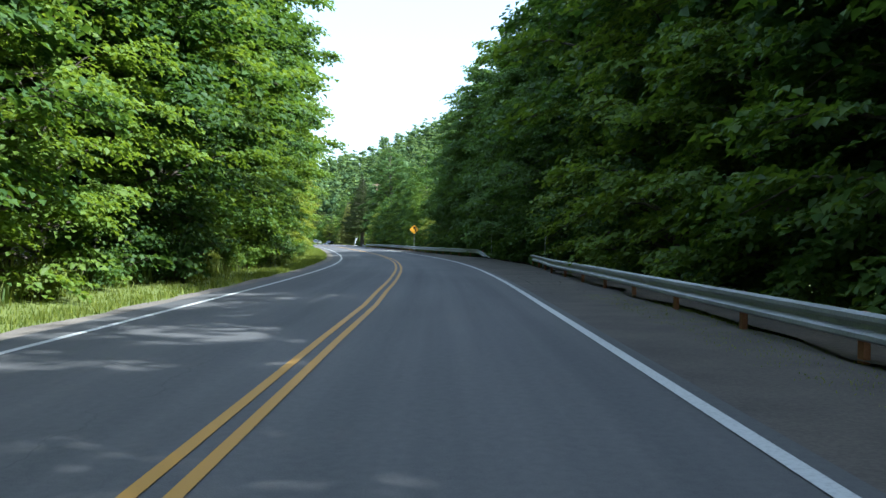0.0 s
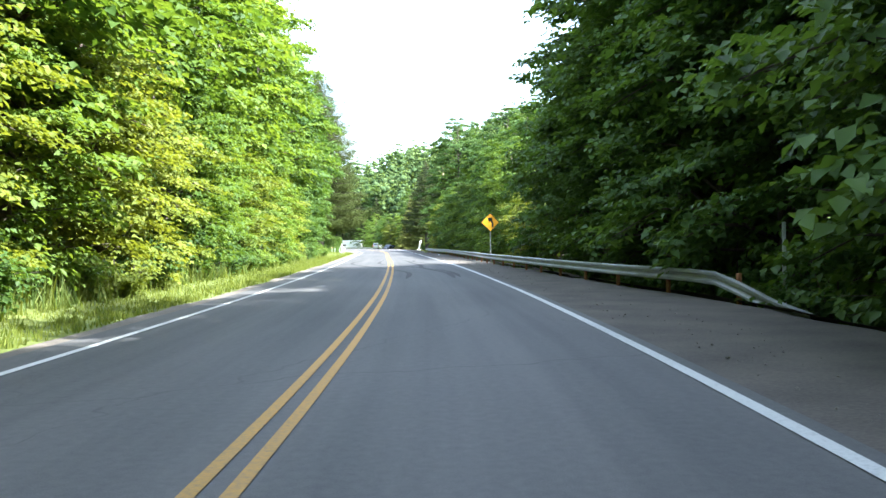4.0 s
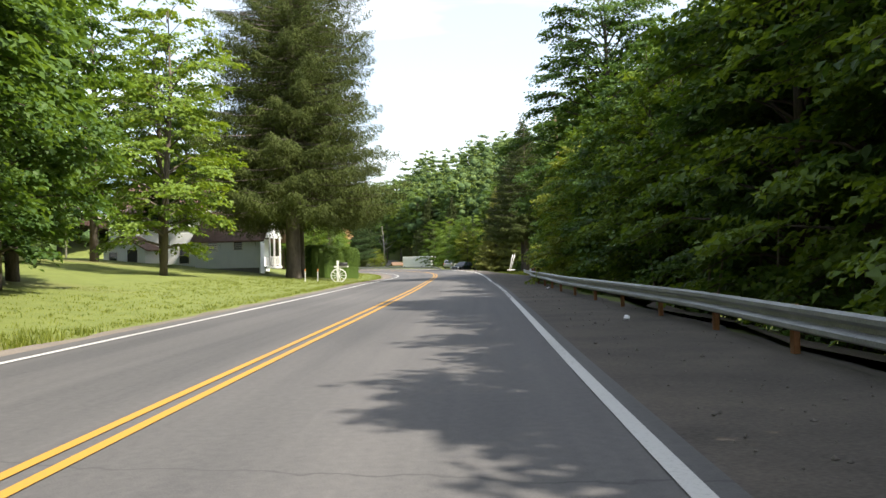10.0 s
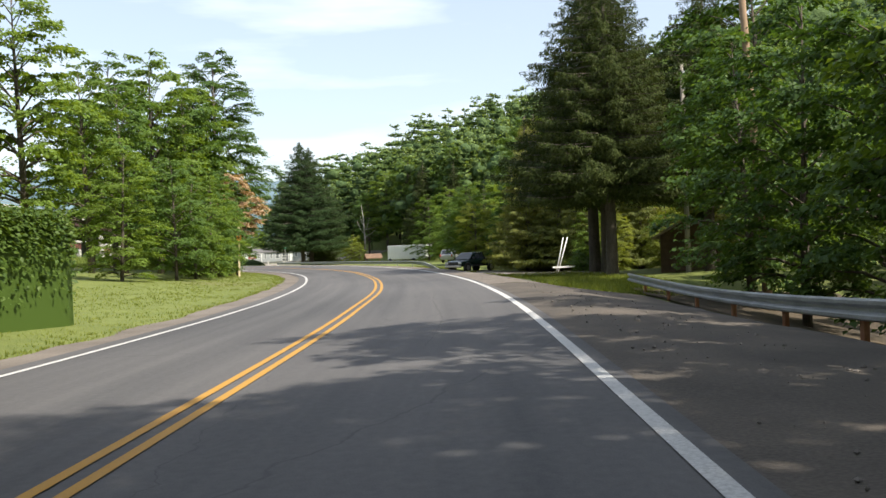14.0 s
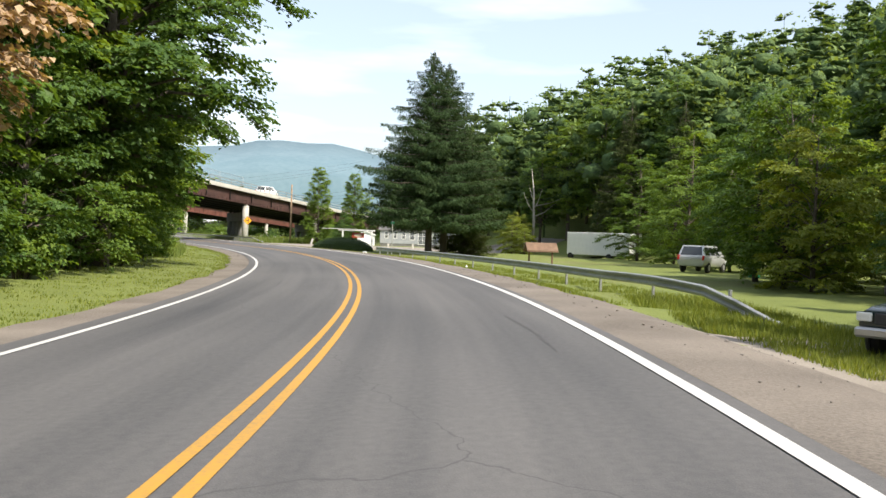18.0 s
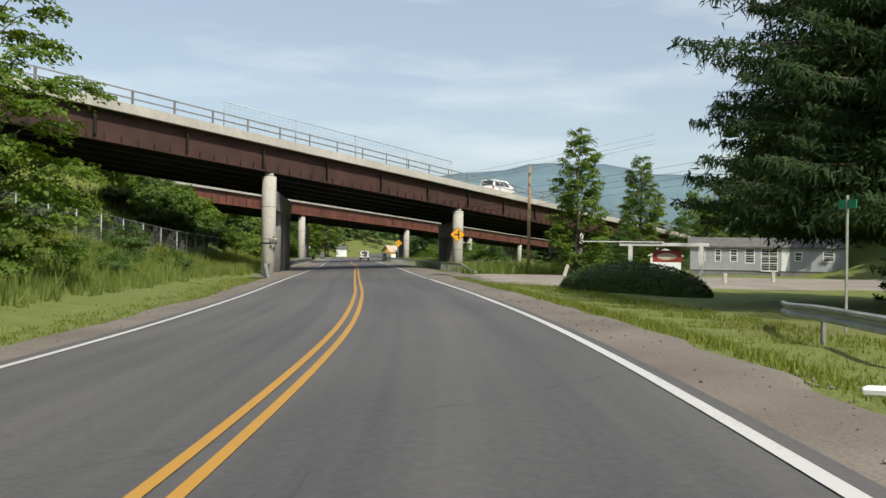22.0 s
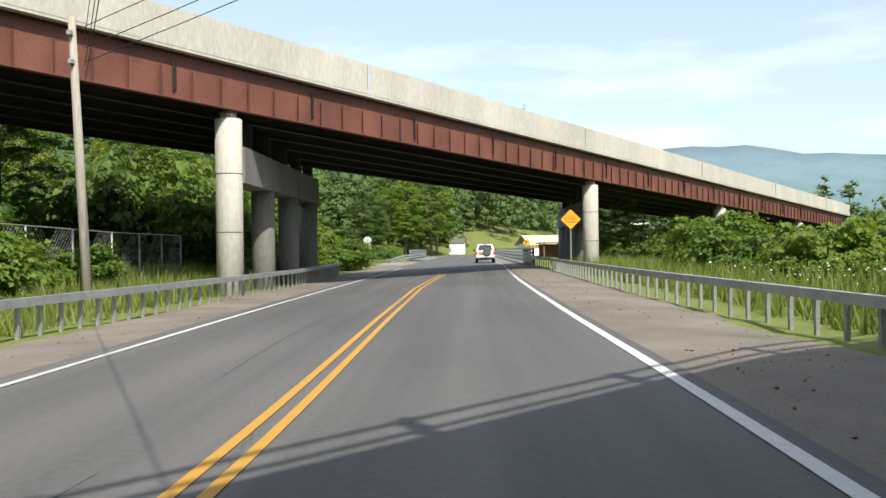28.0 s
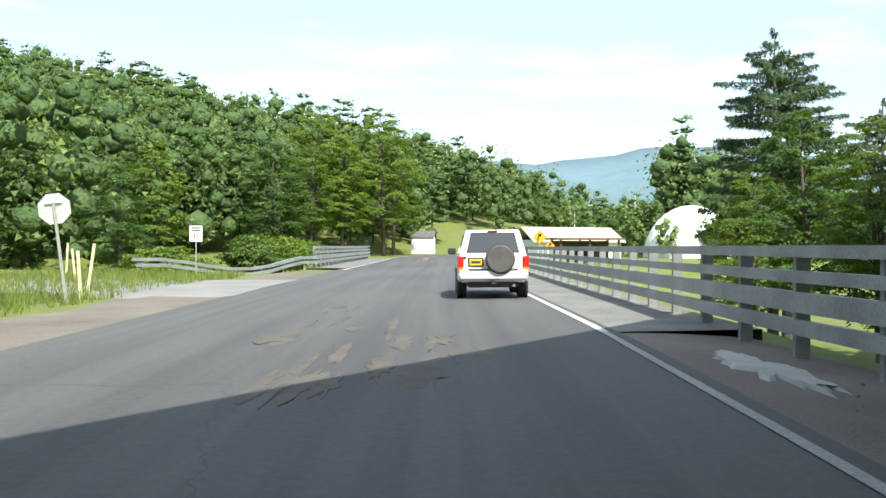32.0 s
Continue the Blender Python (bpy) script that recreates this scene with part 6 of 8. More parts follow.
plant(PINE[0], 541, 20.6, 0.85, 250, sz=0.75)
plant(PINE[0], 482, 33, 0.5, 250)
for s, lat, k, sc in ((518, 12.5, 3, 0.5), (523, 11.8, 0, 0.5), (528, 12.2, 3, 0.55), (534, 12.8, 0, 0.5), (513, 14, 1, 0.55), (540, 14, 2, 0.45), (520, 19, 1, 0.6), (512, 22, 0, 0.65), (546, 17, 0, 0.45)):
    plant(EDGE[k], s, lat, sc, dz=1.0, rng=rng)
# big maples beyond the creek
for s, lat, k, sc in ((620, -7.6, 0, 1.06), (632, -9.5, 0, 0.95), (611, -11, 0, 0.8), (604, -13, 0, 0.7), (598, -16, 1, 0.85), (610, -14, 0, 1.0), (590, -26, 0, 0.8), (580, -34, 1, 0.8), (568, -42, 0, 0.75), (620, -12, 1, 0.8), (556, -52, 1, 0.7), (575, -24, 2, 0.55)):
    plant(TALL[k], s, lat, sc, rng=rng, dz=0.3)

for p in protos:
    for o in list(p.children_recursive) + [p]:
        bpy.data.objects.remove(o)


# far woods: masses of trees, each a heap of leafy lumps
def lump_shape():
    bm = bmesh.new()
    bmesh.ops.create_icosphere(bm, subdivisions=1, radius=1.0)
    v = np.array([p.co for p in bm.verts])
    f = np.array([[q.index for q in g.verts] for g in bm.faces])
    bm.free()
    return v, f


LUMP_V, LUMP_F = lump_shape()


def far_woods(name, spots, seed, label, per=264, pines=0.2):
    rng = np.random.RandomState(seed)
    cs, ls, ss, vs, fs = [], [], [], [], []
    base = 0

    def lump(c, r, flat):
        nonlocal base
        v = LUMP_V * (r * rng.uniform(0.62, 1.25, (len(LUMP_V), 1))) * (1, 1, flat) + c
        vs.append(v)
        fs.append(LUMP_F + base)
        base += len(v)

    for x, y, z, h in spots:
        o = np.array([x, y, z])
        if rng.rand() < pines:
            # a pine: level plates of boughs in ragged tiers round a thin mast
            h = h * 1.15
            k = np.array([[0.12, 0, 0], [-0.06, 0.1, 0], [-0.06, -0.1, 0]])
            vs.append(np.concatenate([k * 1.5 + o, k * 0.3 + o + (0, 0, h * 0.95)]))
            fs.append(np.array([[0, 1, 4], [0, 4, 3], [1, 2, 5], [1, 5, 4], [2, 0, 3], [2, 3, 5]]) + base)
            base += 6
            for tier in range(9):
                f = (tier + rng.rand() * 0.5) / 9
                reach = h * 0.23 * (1.04 - f) ** 0.55
                for a in rng.rand() * 6.28 + np.arange(3) * 2.1 + rng.normal(0, 0.4, 3):
                    r = reach * rng.uniform(0.4, 0.62)
                    c = o + (math.cos(a) * r * 0.95, math.sin(a) * r * 0.95, h * (0.24 + 0.74 * f) + rng.normal(0, 0.25))
                    lump(c, r * 0.72, 0.3)
                    q = max(4, int(per * 0.045))
                    g, d = rng.rand(q) * 6.28, np.sqrt(rng.rand(q)) * r * 1.12
                    cs.append(c + np.stack([np.cos(g) * d, np.sin(g) * d, 0.22 * r + rng.normal(0, 0.15, q)], 1))
                    ls.append(np.stack([np.cos(g) * 0.35, np.sin(g) * 0.35, np.full(q, 0.9)], 1))
                    ss.append(rng.uniform(0.4, 0.75, q))
        else:
            # a broad crown: rounded heads of foliage, each faced with leaf sprays
            w = h * rng.uniform(0.24, 0.33)
            m = 11
            f = (np.arange(m) + 0.5) / m
            a = np.arange(m) * 2.4 + rng.rand(m) * 1.2
            rad = w * (0.36 + 0.7 * np.sin(np.pi * (0.15 + 0.72 * f))) * rng.uniform(0.4, 0.85, m)
            c = o + np.stack([rad * np.cos(a), rad * np.sin(a), h * (0.2 + 0.7 * f)], 1)
            q = per // m
            for i in range(m):
                r = w * rng.uniform(0.3, 0.56) * (1 - 0.2 * f[i])
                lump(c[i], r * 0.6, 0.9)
                d = rng.normal(0, 1, (q, 3))
                d[:, 2] = d[:, 2] + 0.4
                d /= np.linalg.norm(d, axis=1)[:, None]
                cs.append(c[i] + d * (r * rng.uniform(0.62, 1.38, (q, 1))) * (1, 1, 0.95))
                ls.append(d + rng.normal(0, 0.55, (q, 3)))
                ss.append(rng.uniform(0.28, 0.6, q))
    wood = thing(name, Matrix.Identity(4), label, "woods", kind="stuff")
    part("leaves", leaves_mesh(name, np.concatenate(cs), np.concatenate(ss), np.concatenate(ls), rng, M_WOODS, 1.25, simple=True, facing=True), None, wood)
    v, f = np.concatenate(vs), np.concatenate(fs)
    me = bpy.data.meshes.new("crowns")
    me.vertices.add(len(v))
    me.vertices.foreach_set("co", v.ravel())
    me.loops.add(f.size)
    me.loops.foreach_set("vertex_index", f.ravel())
    me.polygons.add(len(f))
    me.polygons.foreach_set("loop_start", np.arange(0, f.size, 3))
    me.polygons.foreach_set("loop_total", np.full(len(f), 3))
    me.polygons.foreach_set("use_smooth", np.ones(len(f), bool))
    me.update()
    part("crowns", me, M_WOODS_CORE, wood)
    return wood


def spots_in(n, seed, sampler, keep, tall=lambda x, y: 1.0):
    rng = random.Random(seed)
    out = []
    while len(out) < n:
        x, y = sampler(rng)
        s, lat = road_frame(np.array([x]), np.array([y]))
        s, lat = float(s[0]), float(lat[0])
        if keep(s, lat):
            out.append((x, y, float(ground_z(s, lat, x, y)) - 0.5, rng.uniform(12.5, 21) * tall(x, y)))
    return out


def right_hill(rng):
    s, lat = rng.uniform(190, 456), 46 + 190 * rng.random() ** 1.35
    return xy(s, lat)


far_woods("hill_woods", spots_in(1620, 5, right_hill, lambda s, lat: lat > 44), 6, "mixed pine and hardwood forest covering the hill", pines=0.42)
def lower_north(x, y):
    """Lowers the northern trees so the skyline fits the camera's view."""
    return 1.0 - 0.35 * float(smooth(510, 640, y))


far_woods("hill_woods", spots_in(1400, 7, lambda r: (-250 - 260 * r.random() ** 1.5, r.uniform(380, 730)), lambda s, lat: abs(lat) > 26 and (s < 560 or s > 600 or abs(lat) > 40), lower_north), 8,
          "mixed forest on the hill beyond the creek", pines=0.14)
far_woods("valley_woods", spots_in(260, 23, lambda r: xy(r.uniform(435, 560), 46 + 110 * r.random()), lambda s, lat: lat > 44, lambda x, y: 0.62), 24, "low mixed wood on the flat behind the overpasses", pines=0.2)
far_woods("valley_woods", spots_in(360, 9, lambda r: (r.uniform(-330, -60), r.uniform(180, 420)), lambda s, lat: lat < -38), 10, "wood behind the highway embankment", pines=0.1)
far_woods("valley_woods", spots_in(200, 11, lambda r: xy(r.uniform(0, 290), r.uniform(-50, -26)), lambda s, lat: -52 < lat < (-25 if s < 200 else -42)), 12, "deep wood behind the roadside trees", pines=0.1)
far_woods("valley_woods", spots_in(260, 13, lambda r: xy(r.uniform(0, 280), r.uniform(24, 60)), lambda s, lat: 23 < lat < 62), 14, "deep wood behind the roadside trees", pines=0.1)
far_woods("valley_woods", spots_in(240, 15, lambda r: xy(r.uniform(590, 700), r.uniform(16, 160)), lambda s, lat: lat > 15 and (s > 600 or lat > 40), lambda x, y: 0.42), 16, "low wood beyond the white dome", pines=0.15)
far_woods("valley_woods", spots_in(260, 17, lambda r: xy(r.uniform(540, 700), r.uniform(-120, -26)), lambda s, lat: lat < -25), 18, "wood on the flat across the creek", pines=0.1)

far_woods("valley_woods", spots_in(170, 19, lambda r: (lambda q, w: (-176 - q * math.sin(w), 406 + q * math.cos(w)))(r.uniform(125, 330), radians(r.uniform(39, 56))), lambda s, lat: abs(lat) > 10, lower_north), 20, "wood closing the view beyond the creek bridge", pines=0.15)

far_woods("valley_woods", spots_in(70, 21, lambda r: (lambda q, w: (-176 - q * math.sin(w), 406 + q * math.cos(w)))(r.uniform(240, 300), radians(r.uniform(40, 52))), lambda s, lat: True, lower_north), 22, "wood where the road bends away", pines=0.1)

# distant ridge; the blue of the haze is put into its colour
bm = bmesh.new()
prev = None
for i in range(90):
    a = radians(-20 + i * 1.6)
    r = 2700
    x, y = -150 - r * math.sin(a), 380 + r * math.cos(a)
    h = 292 + 30 * math.sin(i * 0.21 + 1) + 18 * math.sin(i * 0.63) + 6 * math.sin(i * 2.1)
    cur = [bm.verts.new((x, y, -60)), bm.verts.new((x - 60 * math.sin(a) * 0 + 0, y, h * 0.55)), bm.verts.new((x - 500 * math.sin(a), y + 500 * math.cos(a), h)), bm.verts.new((x - 900 * math.sin(a), y + 900 * math.cos(a), -60))]
    if prev:
        for k in range(3):
            f = bm.faces.new((prev[k], cur[k], cur[k + 1], prev[k + 1]))
            f.smooth = True
    prev = cur
tagged(new("backdrop_ridge", solid("backdrop_ridge", bm, M_RIDGE)), "long wooded ridge coloured blue for distance haze", "ridge", kind="structure")


# ---- signs ----
def post_with(name, s, lat, label, category, h, face_turn=0.0, lean=(0, 0), group="road signs", radius=0.03, m_post=None, base_dz=0.0):
    m = Matrix.Translation(place(s, lat, base_dz)) @ pose(0, 0, 0, lean[0], lean[1], heading(s) + face_turn)
    t = thing(name, m, label, category, group)
    part("post", bmbox(-radius, radius, -radius * 0.6, radius * 0.6, -0.6, h, 0.004), m_post or M_POST, t, "steel post")
    return t


def plate(t, shape, z, material, name="panel", depth=0.004, y=-0.03, label="", parent=None):
    """A flat sign panel in the local x-z plane that faces -y."""
    bm = bmesh.new()
    f = bm.faces.new([bm.verts.new((x, y, z + w)) for x, w in shape])
    if f.normal.y > 0:
        f.normal_flip()
    r = bmesh.ops.extrude_face_region(bm, geom=[f])
    for v in r["geom"]:
        if isinstance(v, bmesh.types.BMVert):
            v.co.y += depth if depth > 0 else -depth
    bmesh.ops.recalc_face_normals(bm, faces=bm.faces)
    return part(name, bm, material, parent or t, label)


def rounded(shape, r=0.06, n=4):
    out = []
    k = len(shape)
    for i, p in enumerate(shape):
        a, b, c = Vector(shape[i - 1]), Vector(p), Vector(shape[(i + 1) % k])
        u, v = (a - b).normalized() * r, (c - b).normalized() * r
        for j in range(n + 1):
            t = j / n
            out.append(tuple((b + u) * (1 - t) ** 2 + 2 * b * t * (1 - t) + (b + v) * t * t))
    return out


DIAMOND = rounded([(-0.645, 0), (0, -0.645), (0.645, 0), (0, 0.645)], 0.07)
DIAMOND_IN = rounded([(-0.60, 0), (0, -0.60), (0.60, 0), (0, 0.60)], 0.06)


def words(t, text, z, size, material, y=-0.036, x=0.0):
    cu = bpy.data.curves.new("legend", "FONT")
    cu.body, cu.size, cu.align_x, cu.align_y, cu.extrude = text, size, "CENTER", "CENTER", 0.0015
    tmp = bpy.data.objects.new("legend", cu)
    scene.collection.objects.link(tmp)
    dg = bpy.context.evaluated_depsgraph_get()
    me = bpy.data.meshes.new_from_object(tmp.evaluated_get(dg))
    bpy.data.objects.remove(tmp)
    me.transform(Matrix.Translation((x, y, z)) @ pose(0, 0, 0, 90, 0, 0))
    me.materials.clear()
    me.materials.append(material)
    return part("legend", me, None, t, "black lettering")


def ribbon(pts, w):
    """Outline of a bent band through points."""
    l, r = [], []
    for i, p in enumerate(pts):
        a, b = Vector(pts[max(i - 1, 0)]), Vector(pts[min(i + 1, len(pts) - 1)])
        d = (b - a).normalized()
        n = Vector((-d.y, d.x)) * w / 2
        l.append(tuple(Vector(p) + n))
        r.append(tuple(Vector(p) - n))
    return l + r[::-1]


def diamond_sign(s, lat, z, label, kind, turn=0.0, scale=1.0):
    t = post_with("warning_sign", s, lat, label, "road sign", z + 0.55 * scale, turn)
    sh = [(x * scale, w * scale) for x, w in DIAMOND]
    p = plate(t, sh, z, M_BLACK if kind != "back" else M_SIGN_BACK, "panel_edge" if kind != "back" else "panel", 0.003, -0.033)
    if kind == "back":
        return t
    plate(t, [(x * scale, w * scale) for x, w in DIAMOND_IN], z, M_ROAD_SIGN, "panel", 0.003, -0.037, "yellow diamond panel")
    if kind in ("left", "right"):
        k = -1 if kind == "left" else 1
        arc = [(-k * 0.16, -0.34), (-k * 0.16, -0.1), (-k * 0.12, 0.05), (-k * 0.02, 0.16)]
        plate(t, [(x * scale, w * scale) for x, w in ribbon(arc, 0.13)], z, M_BLACK, "arrow", 0.002, -0.041)
        plate(t, [(x * scale, w * scale) for x, w in ((-k * 0.14, 0.08), (k * 0.16, 0.34), (-k * 0.16, 0.32), (-k * 0.20, 0.26))][:3], z, M_BLACK, "arrow_head", 0.002, -0.041)
        plate(t, [(k * 0.20 * scale, 0.33 * scale), (-k * 0.16 * scale, 0.28 * scale), (k * 0.08 * scale, 0.0)], z, M_BLACK, "arrow_head", 0.002, -0.041)
    elif kind == "side":
        plate(t, [(0.03 * scale, -0.36 * scale), (0.14 * scale, -0.36 * scale), (0.14 * scale, 0.36 * scale), (0.03 * scale, 0.36 * scale)], z, M_BLACK, "bar", 0.002, -0.041)
        plate(t, [(-0.28 * scale, -0.06 * scale), (0.03 * scale, -0.06 * scale), (0.03 * scale, 0.06 * scale), (-0.28 * scale, 0.06 * scale)], z, M_BLACK, "bar", 0.002, -0.041)
    elif kind == "trucks":
        for i, tx in enumerate(("TRUCKS", "ENTERING", "HIGHWAY")):
            words(t, tx, z + 0.17 - 0.17 * i, 0.15, M_BLACK, -0.041)
    return t


diamond_sign(154.3, 6.95, 2.72, "yellow diamond left-curve sign behind the guard rail", "left", 4)
diamond_sign(426.5, 8.45, 3.12, "yellow diamond side-road sign beside the pier", "side", 2)
diamond_sign(496.7, 7.75, 3.14, "yellow diamond truck warning sign beside the pier", "trucks", 2)
diamond_sign(440.9, -7.2, 2.75, "bare metal back of a diamond sign", "back")
diamond_sign(582.0, 10.4, 3.1, "yellow diamond right-curve sign past the creek", "right", -4, 0.95)
diamond_sign(584.5, 11.6, 2.75, "smaller yellow diamond arrow sign past the creek", "right", -4, 0.75)
diamond_sign(578, -34, 2.4, "small white diamond marker by the side road", "back", 0, 0.55)

stop = post_with("stop_sign", 524.6, -7.2, "grey back of a leaning octagonal stop sign in weeds", "road sign", 2.55, 12, (0, -7), radius=0.035)
plate(stop, [(0.40 * math.cos(a), 0.40 * math.sin(a)) for a in [math.pi / 8 + k * math.pi / 4 for k in range(8)]], 2.35, M_SIGN_BACK, "panel", 0.004, 0.03)
plate(stop, [(-0.2, -0.03), (0.2, -0.03), (0.2, 0.03), (-0.2, 0.03)], 2.52, M_SIGN_WHITE, "label_strip", 0.003, -0.036)
spd = post_with("speed_limit_sign", 545.8, -9.8, "white rectangular speed limit 35 sign", "road sign", 2.25, 0)
plate(spd, rounded([(-0.31, -0.38), (0.31, -0.38), (0.31, 0.38), (-0.31, 0.38)], 0.04), 1.95, M_SIGN_WHITE, "panel", 0.004)
words(spd, "35", 1.82, 0.38, M_BLACK)
for z in (2.22, 2.10):
    plate(spd, [(-0.2, -0.03), (0.2, -0.03), (0.2, 0.03), (-0.2, 0.03)], z, M_BLACK, "legend_bar", 0.002, -0.036)
grn = post_with("marker_post", 370.1, 11.1, "thin steel post with a green street blade seen edge on", "post", 3.1, 10)
part("blade", bmbox(-0.012, 0.012, -0.3, 0.3, 2.8, 3.0), M_GREEN, grn, "green blade")
for s, lat, h, ln in ((87.3, 7.6, 1.75, 6), (109.7, 8.2, 1.9, 0)):
    post_with("snow_marker", s, lat, "thin pale steel marker post at the rail end", "post", h, 0, (0, ln), "marker posts", 0.035, M_SIGN_BACK)
for s, lat, h, ln in ((526.5, -7.6, 1.3, -4), (529.5, -8.6, 1.5, 8), (538.5, -12.6, 1.2, -6), (541, -14.0, 1.4, 3)):
    post_with("wooden_stake", s, lat, "pale leaning wooden stake among roadside weeds", "stake", h, 0, (0, ln), "stakes", 0.04, M_YELLOWWOOD)
post_with("orange_marker", 455.2, -8.2, "orange plastic marker post behind the rail", "post", 1.3, 0, (0, 2), "marker posts", 0.05, M_ORANGE)

# gas line stake with orange tag, lawn stakes
stk = post_with("wooden_stake", 302.9, -8.0, "tall pale wooden stake with an orange tag on the grass", "stake", 3.8, 8, (0, 1), "stakes", 0.07, M_YELLOWWOOD)
plate(stk, rounded([(-0.17, -0.2), (0.17, -0.2), (0.17, 0.2), (-0.17, 0.2)], 0.03), 3.0, M_ORANGE, "tag", 0.006, -0.06, "orange tag")
plate(stk, [(-0.1, -0.06), (0.1, -0.06), (0.1, 0.06), (-0.1, 0.06)], 3.02, M_RED, "legend_bar", 0.002, -0.064)
for s, lat in ((229.8, -7.9), (233.0, -7.6)):
    k = post_with("wooden_stake", s, lat, "short white lawn stake with orange tip", "stake", 0.8, 0, (0, 1), "stakes", 0.025, M_WHITEWOOD)
    part("tip", bmbox(-0.027, 0.027, -0.018, 0.018, 0.7, 0.82), M_ORANGE, k, "orange tip")

# mailbox on a wagon wheel
mb = thing("mailbox", Matrix.Translation(place(235.7, -6.6)) @ pose(0, 0, 0, 0, 0, heading(235.7) + 6), "white post mailbox with a wagon wheel at the lawn edge", "mailbox")
part("post", bmbox(-0.08, 0.08, -0.08, 0.08, -0.5, 1.5, 0.01), M_WHITEWOOD, mb, "white square post")
part("arm", bmbox(-0.25, 0.75, -0.06, 0.06, 1.02, 1.12, 0.008), M_WHITEWOOD, mb)
bm = bmesh.new()
tube(bm, [(0.1, 0, 1.25), (0.68, 0, 1.25)], 0.12, 12)
box(bm, 0.1, 0.68, -0.12, 0.12, 1.12, 1.25)
part("box", bm, M_TRIM, mb, "black metal letter box")
wheel = part("wagon_wheel", bmtube([(0.52 * math.cos(a) + 0.05, -0.14, 0.46 + 0.46 * math.sin(a)) for a in [k * math.pi / 14 for k in range(29)]], 0.035, 6, False), M_WHITEWOOD, mb, "white spoked wagon wheel")
for k in range(10):
    a = k * math.pi / 5
    part("spoke", bmtube([(0.05, -0.14, 0.46), (0.05 + 0.5 * math.cos(a), -0.14, 0.46 + 0.44 * math.sin(a))], 0.018, 5), M_WHITEWOOD, wheel)
part("hub", bmtube([(0.05, -0.2, 0.46), (0.05, -0.08, 0.46)], 0.08, 10), M_WHITEWOOD, wheel)

# leaning boards by the spruces, low table
lb = thing("leaning_boards", Matrix.Translation(place(293.3, 14.1)) @ pose(0, 0, 0, 0, 0, heading(282)), "white boards leaning crosswise by the spruces", "boards")
for x0, x1 in ((0, 0.75), (-0.1, 0.45)):
    part("board", bmtube([(x0 - 0.1, 0, -0.2), (x1, 0.1, 2.5)], 0.045, 4), M_WHITEWOOD, lb)
part("board", bmbox(-0.4, 1.3, -0.05, 0.05, 0.35, 0.47, 0.005), M_WHITEWOOD, lb)


# ---- utility poles and cables ----
def utility_pole(s, lat, h, material, label, lean=(0, 0), arm=False, r=0.15):
    t = thing("utility_pole", Matrix.Translation(place(s, lat)) @ pose(0, 0, 0, lean[0], lean[1], heading(s)), label, "utility pole", "utility poles")
    part("shaft", bmtube([(0, 0, -1), (0, 0, h * 0.5), (0, 0, h)], [r, r * 0.85, r * 0.68], 10), material, t, "round wooden shaft")
    if arm:
        part("cross_arm", bmbox(-1.1, 1.1, -0.06, 0.06, h - 0.6, h - 0.48, 0.01), material, t)
        for x in (-1.0, -0.5, 0.5, 1.0):
            part("insulator", bmtube([(x, 0, h - 0.48), (x, 0, h - 0.3)], 0.04, 6), M_SIGN_BACK, t)
    else:
        for z in (h - 0.5, h - 1.3):
            part("bracket", bmbox(-0.06, 0.06, -r - 0.12, -r + 0.05, z - 0.06, z + 0.06), M_STEEL, t)
    return t, place(s, lat)


utility_pole(419.3, 13.2, 8.3, M_POLE, "brown wooden utility pole in the weeds")
utility_pole(467.4, -8.9, 8.2, M_POLE_GREY, "grey weathered utility pole beside the overpass", (0, -2.5))
utility_pole(262.0, 13.5, 16.5, M_POLE, "tall brown utility pole above the trees", (0, -3), True)
utility_pole(277.5, 16.6, 11.0, M_POLE_GREY, "pale utility pole between spruces")
utility_pole(330, -46, 12.0, M_POLE_GREY, "far grey utility pole")
utility_pole(645, 24, 9.0, M_POLE_GREY, "far pale utility pole beyond the creek")


def cable(a, b, sag, r=0.012, n=12, label="black overhead cable"):
    bm = bmesh.new()
    pts = [Vector(a).lerp(Vector(b), i / n) - Vector((0, 0, sag * 4 * (i / n) * (1 - i / n))) for i in range(n + 1)]
    mid = pts[n // 2].copy()
    tube(bm, [p - mid for p in pts], r, 4, False)
    ob = new("overhead_cable", solid("overhead_cable", bm, M_WIRE))
    ob.location = mid
    return tagged(ob, label + " strung between poles", "cable", "overhead cables")


p1, p2 = place(419.3, 13.2), place(467.4, -8.9)
far_r = place(372, 58, 8.0)
for z, q in ((6.7, 0.0), (6.2, 0.2), (5.8, 0.35), (5.3, 0.5)):
    cable(p1 + Vector((0, 0, z)), far_r + Vector((0, 0, z - 6)), 0.9)
for z in (6.4, 5.7, 5.3):
    cable(p1 + Vector((0, 0, z)), p2 + Vector((0, 0, z + 1.1)), 0.7)
p4 = place(520, -34, 9)
for z in (7.9, 7.3, 6.9):
    cable(p2 + Vector((0, 0, z)), Vector((*xy(440, 30), z + 6)), 0.5)
p3 = place(262, 13.5)
for z in (15.9, 9.0, 8.2):
    cable(p3 + Vector((0, 0, z)), place(300, 46, z + 3), 0.8)
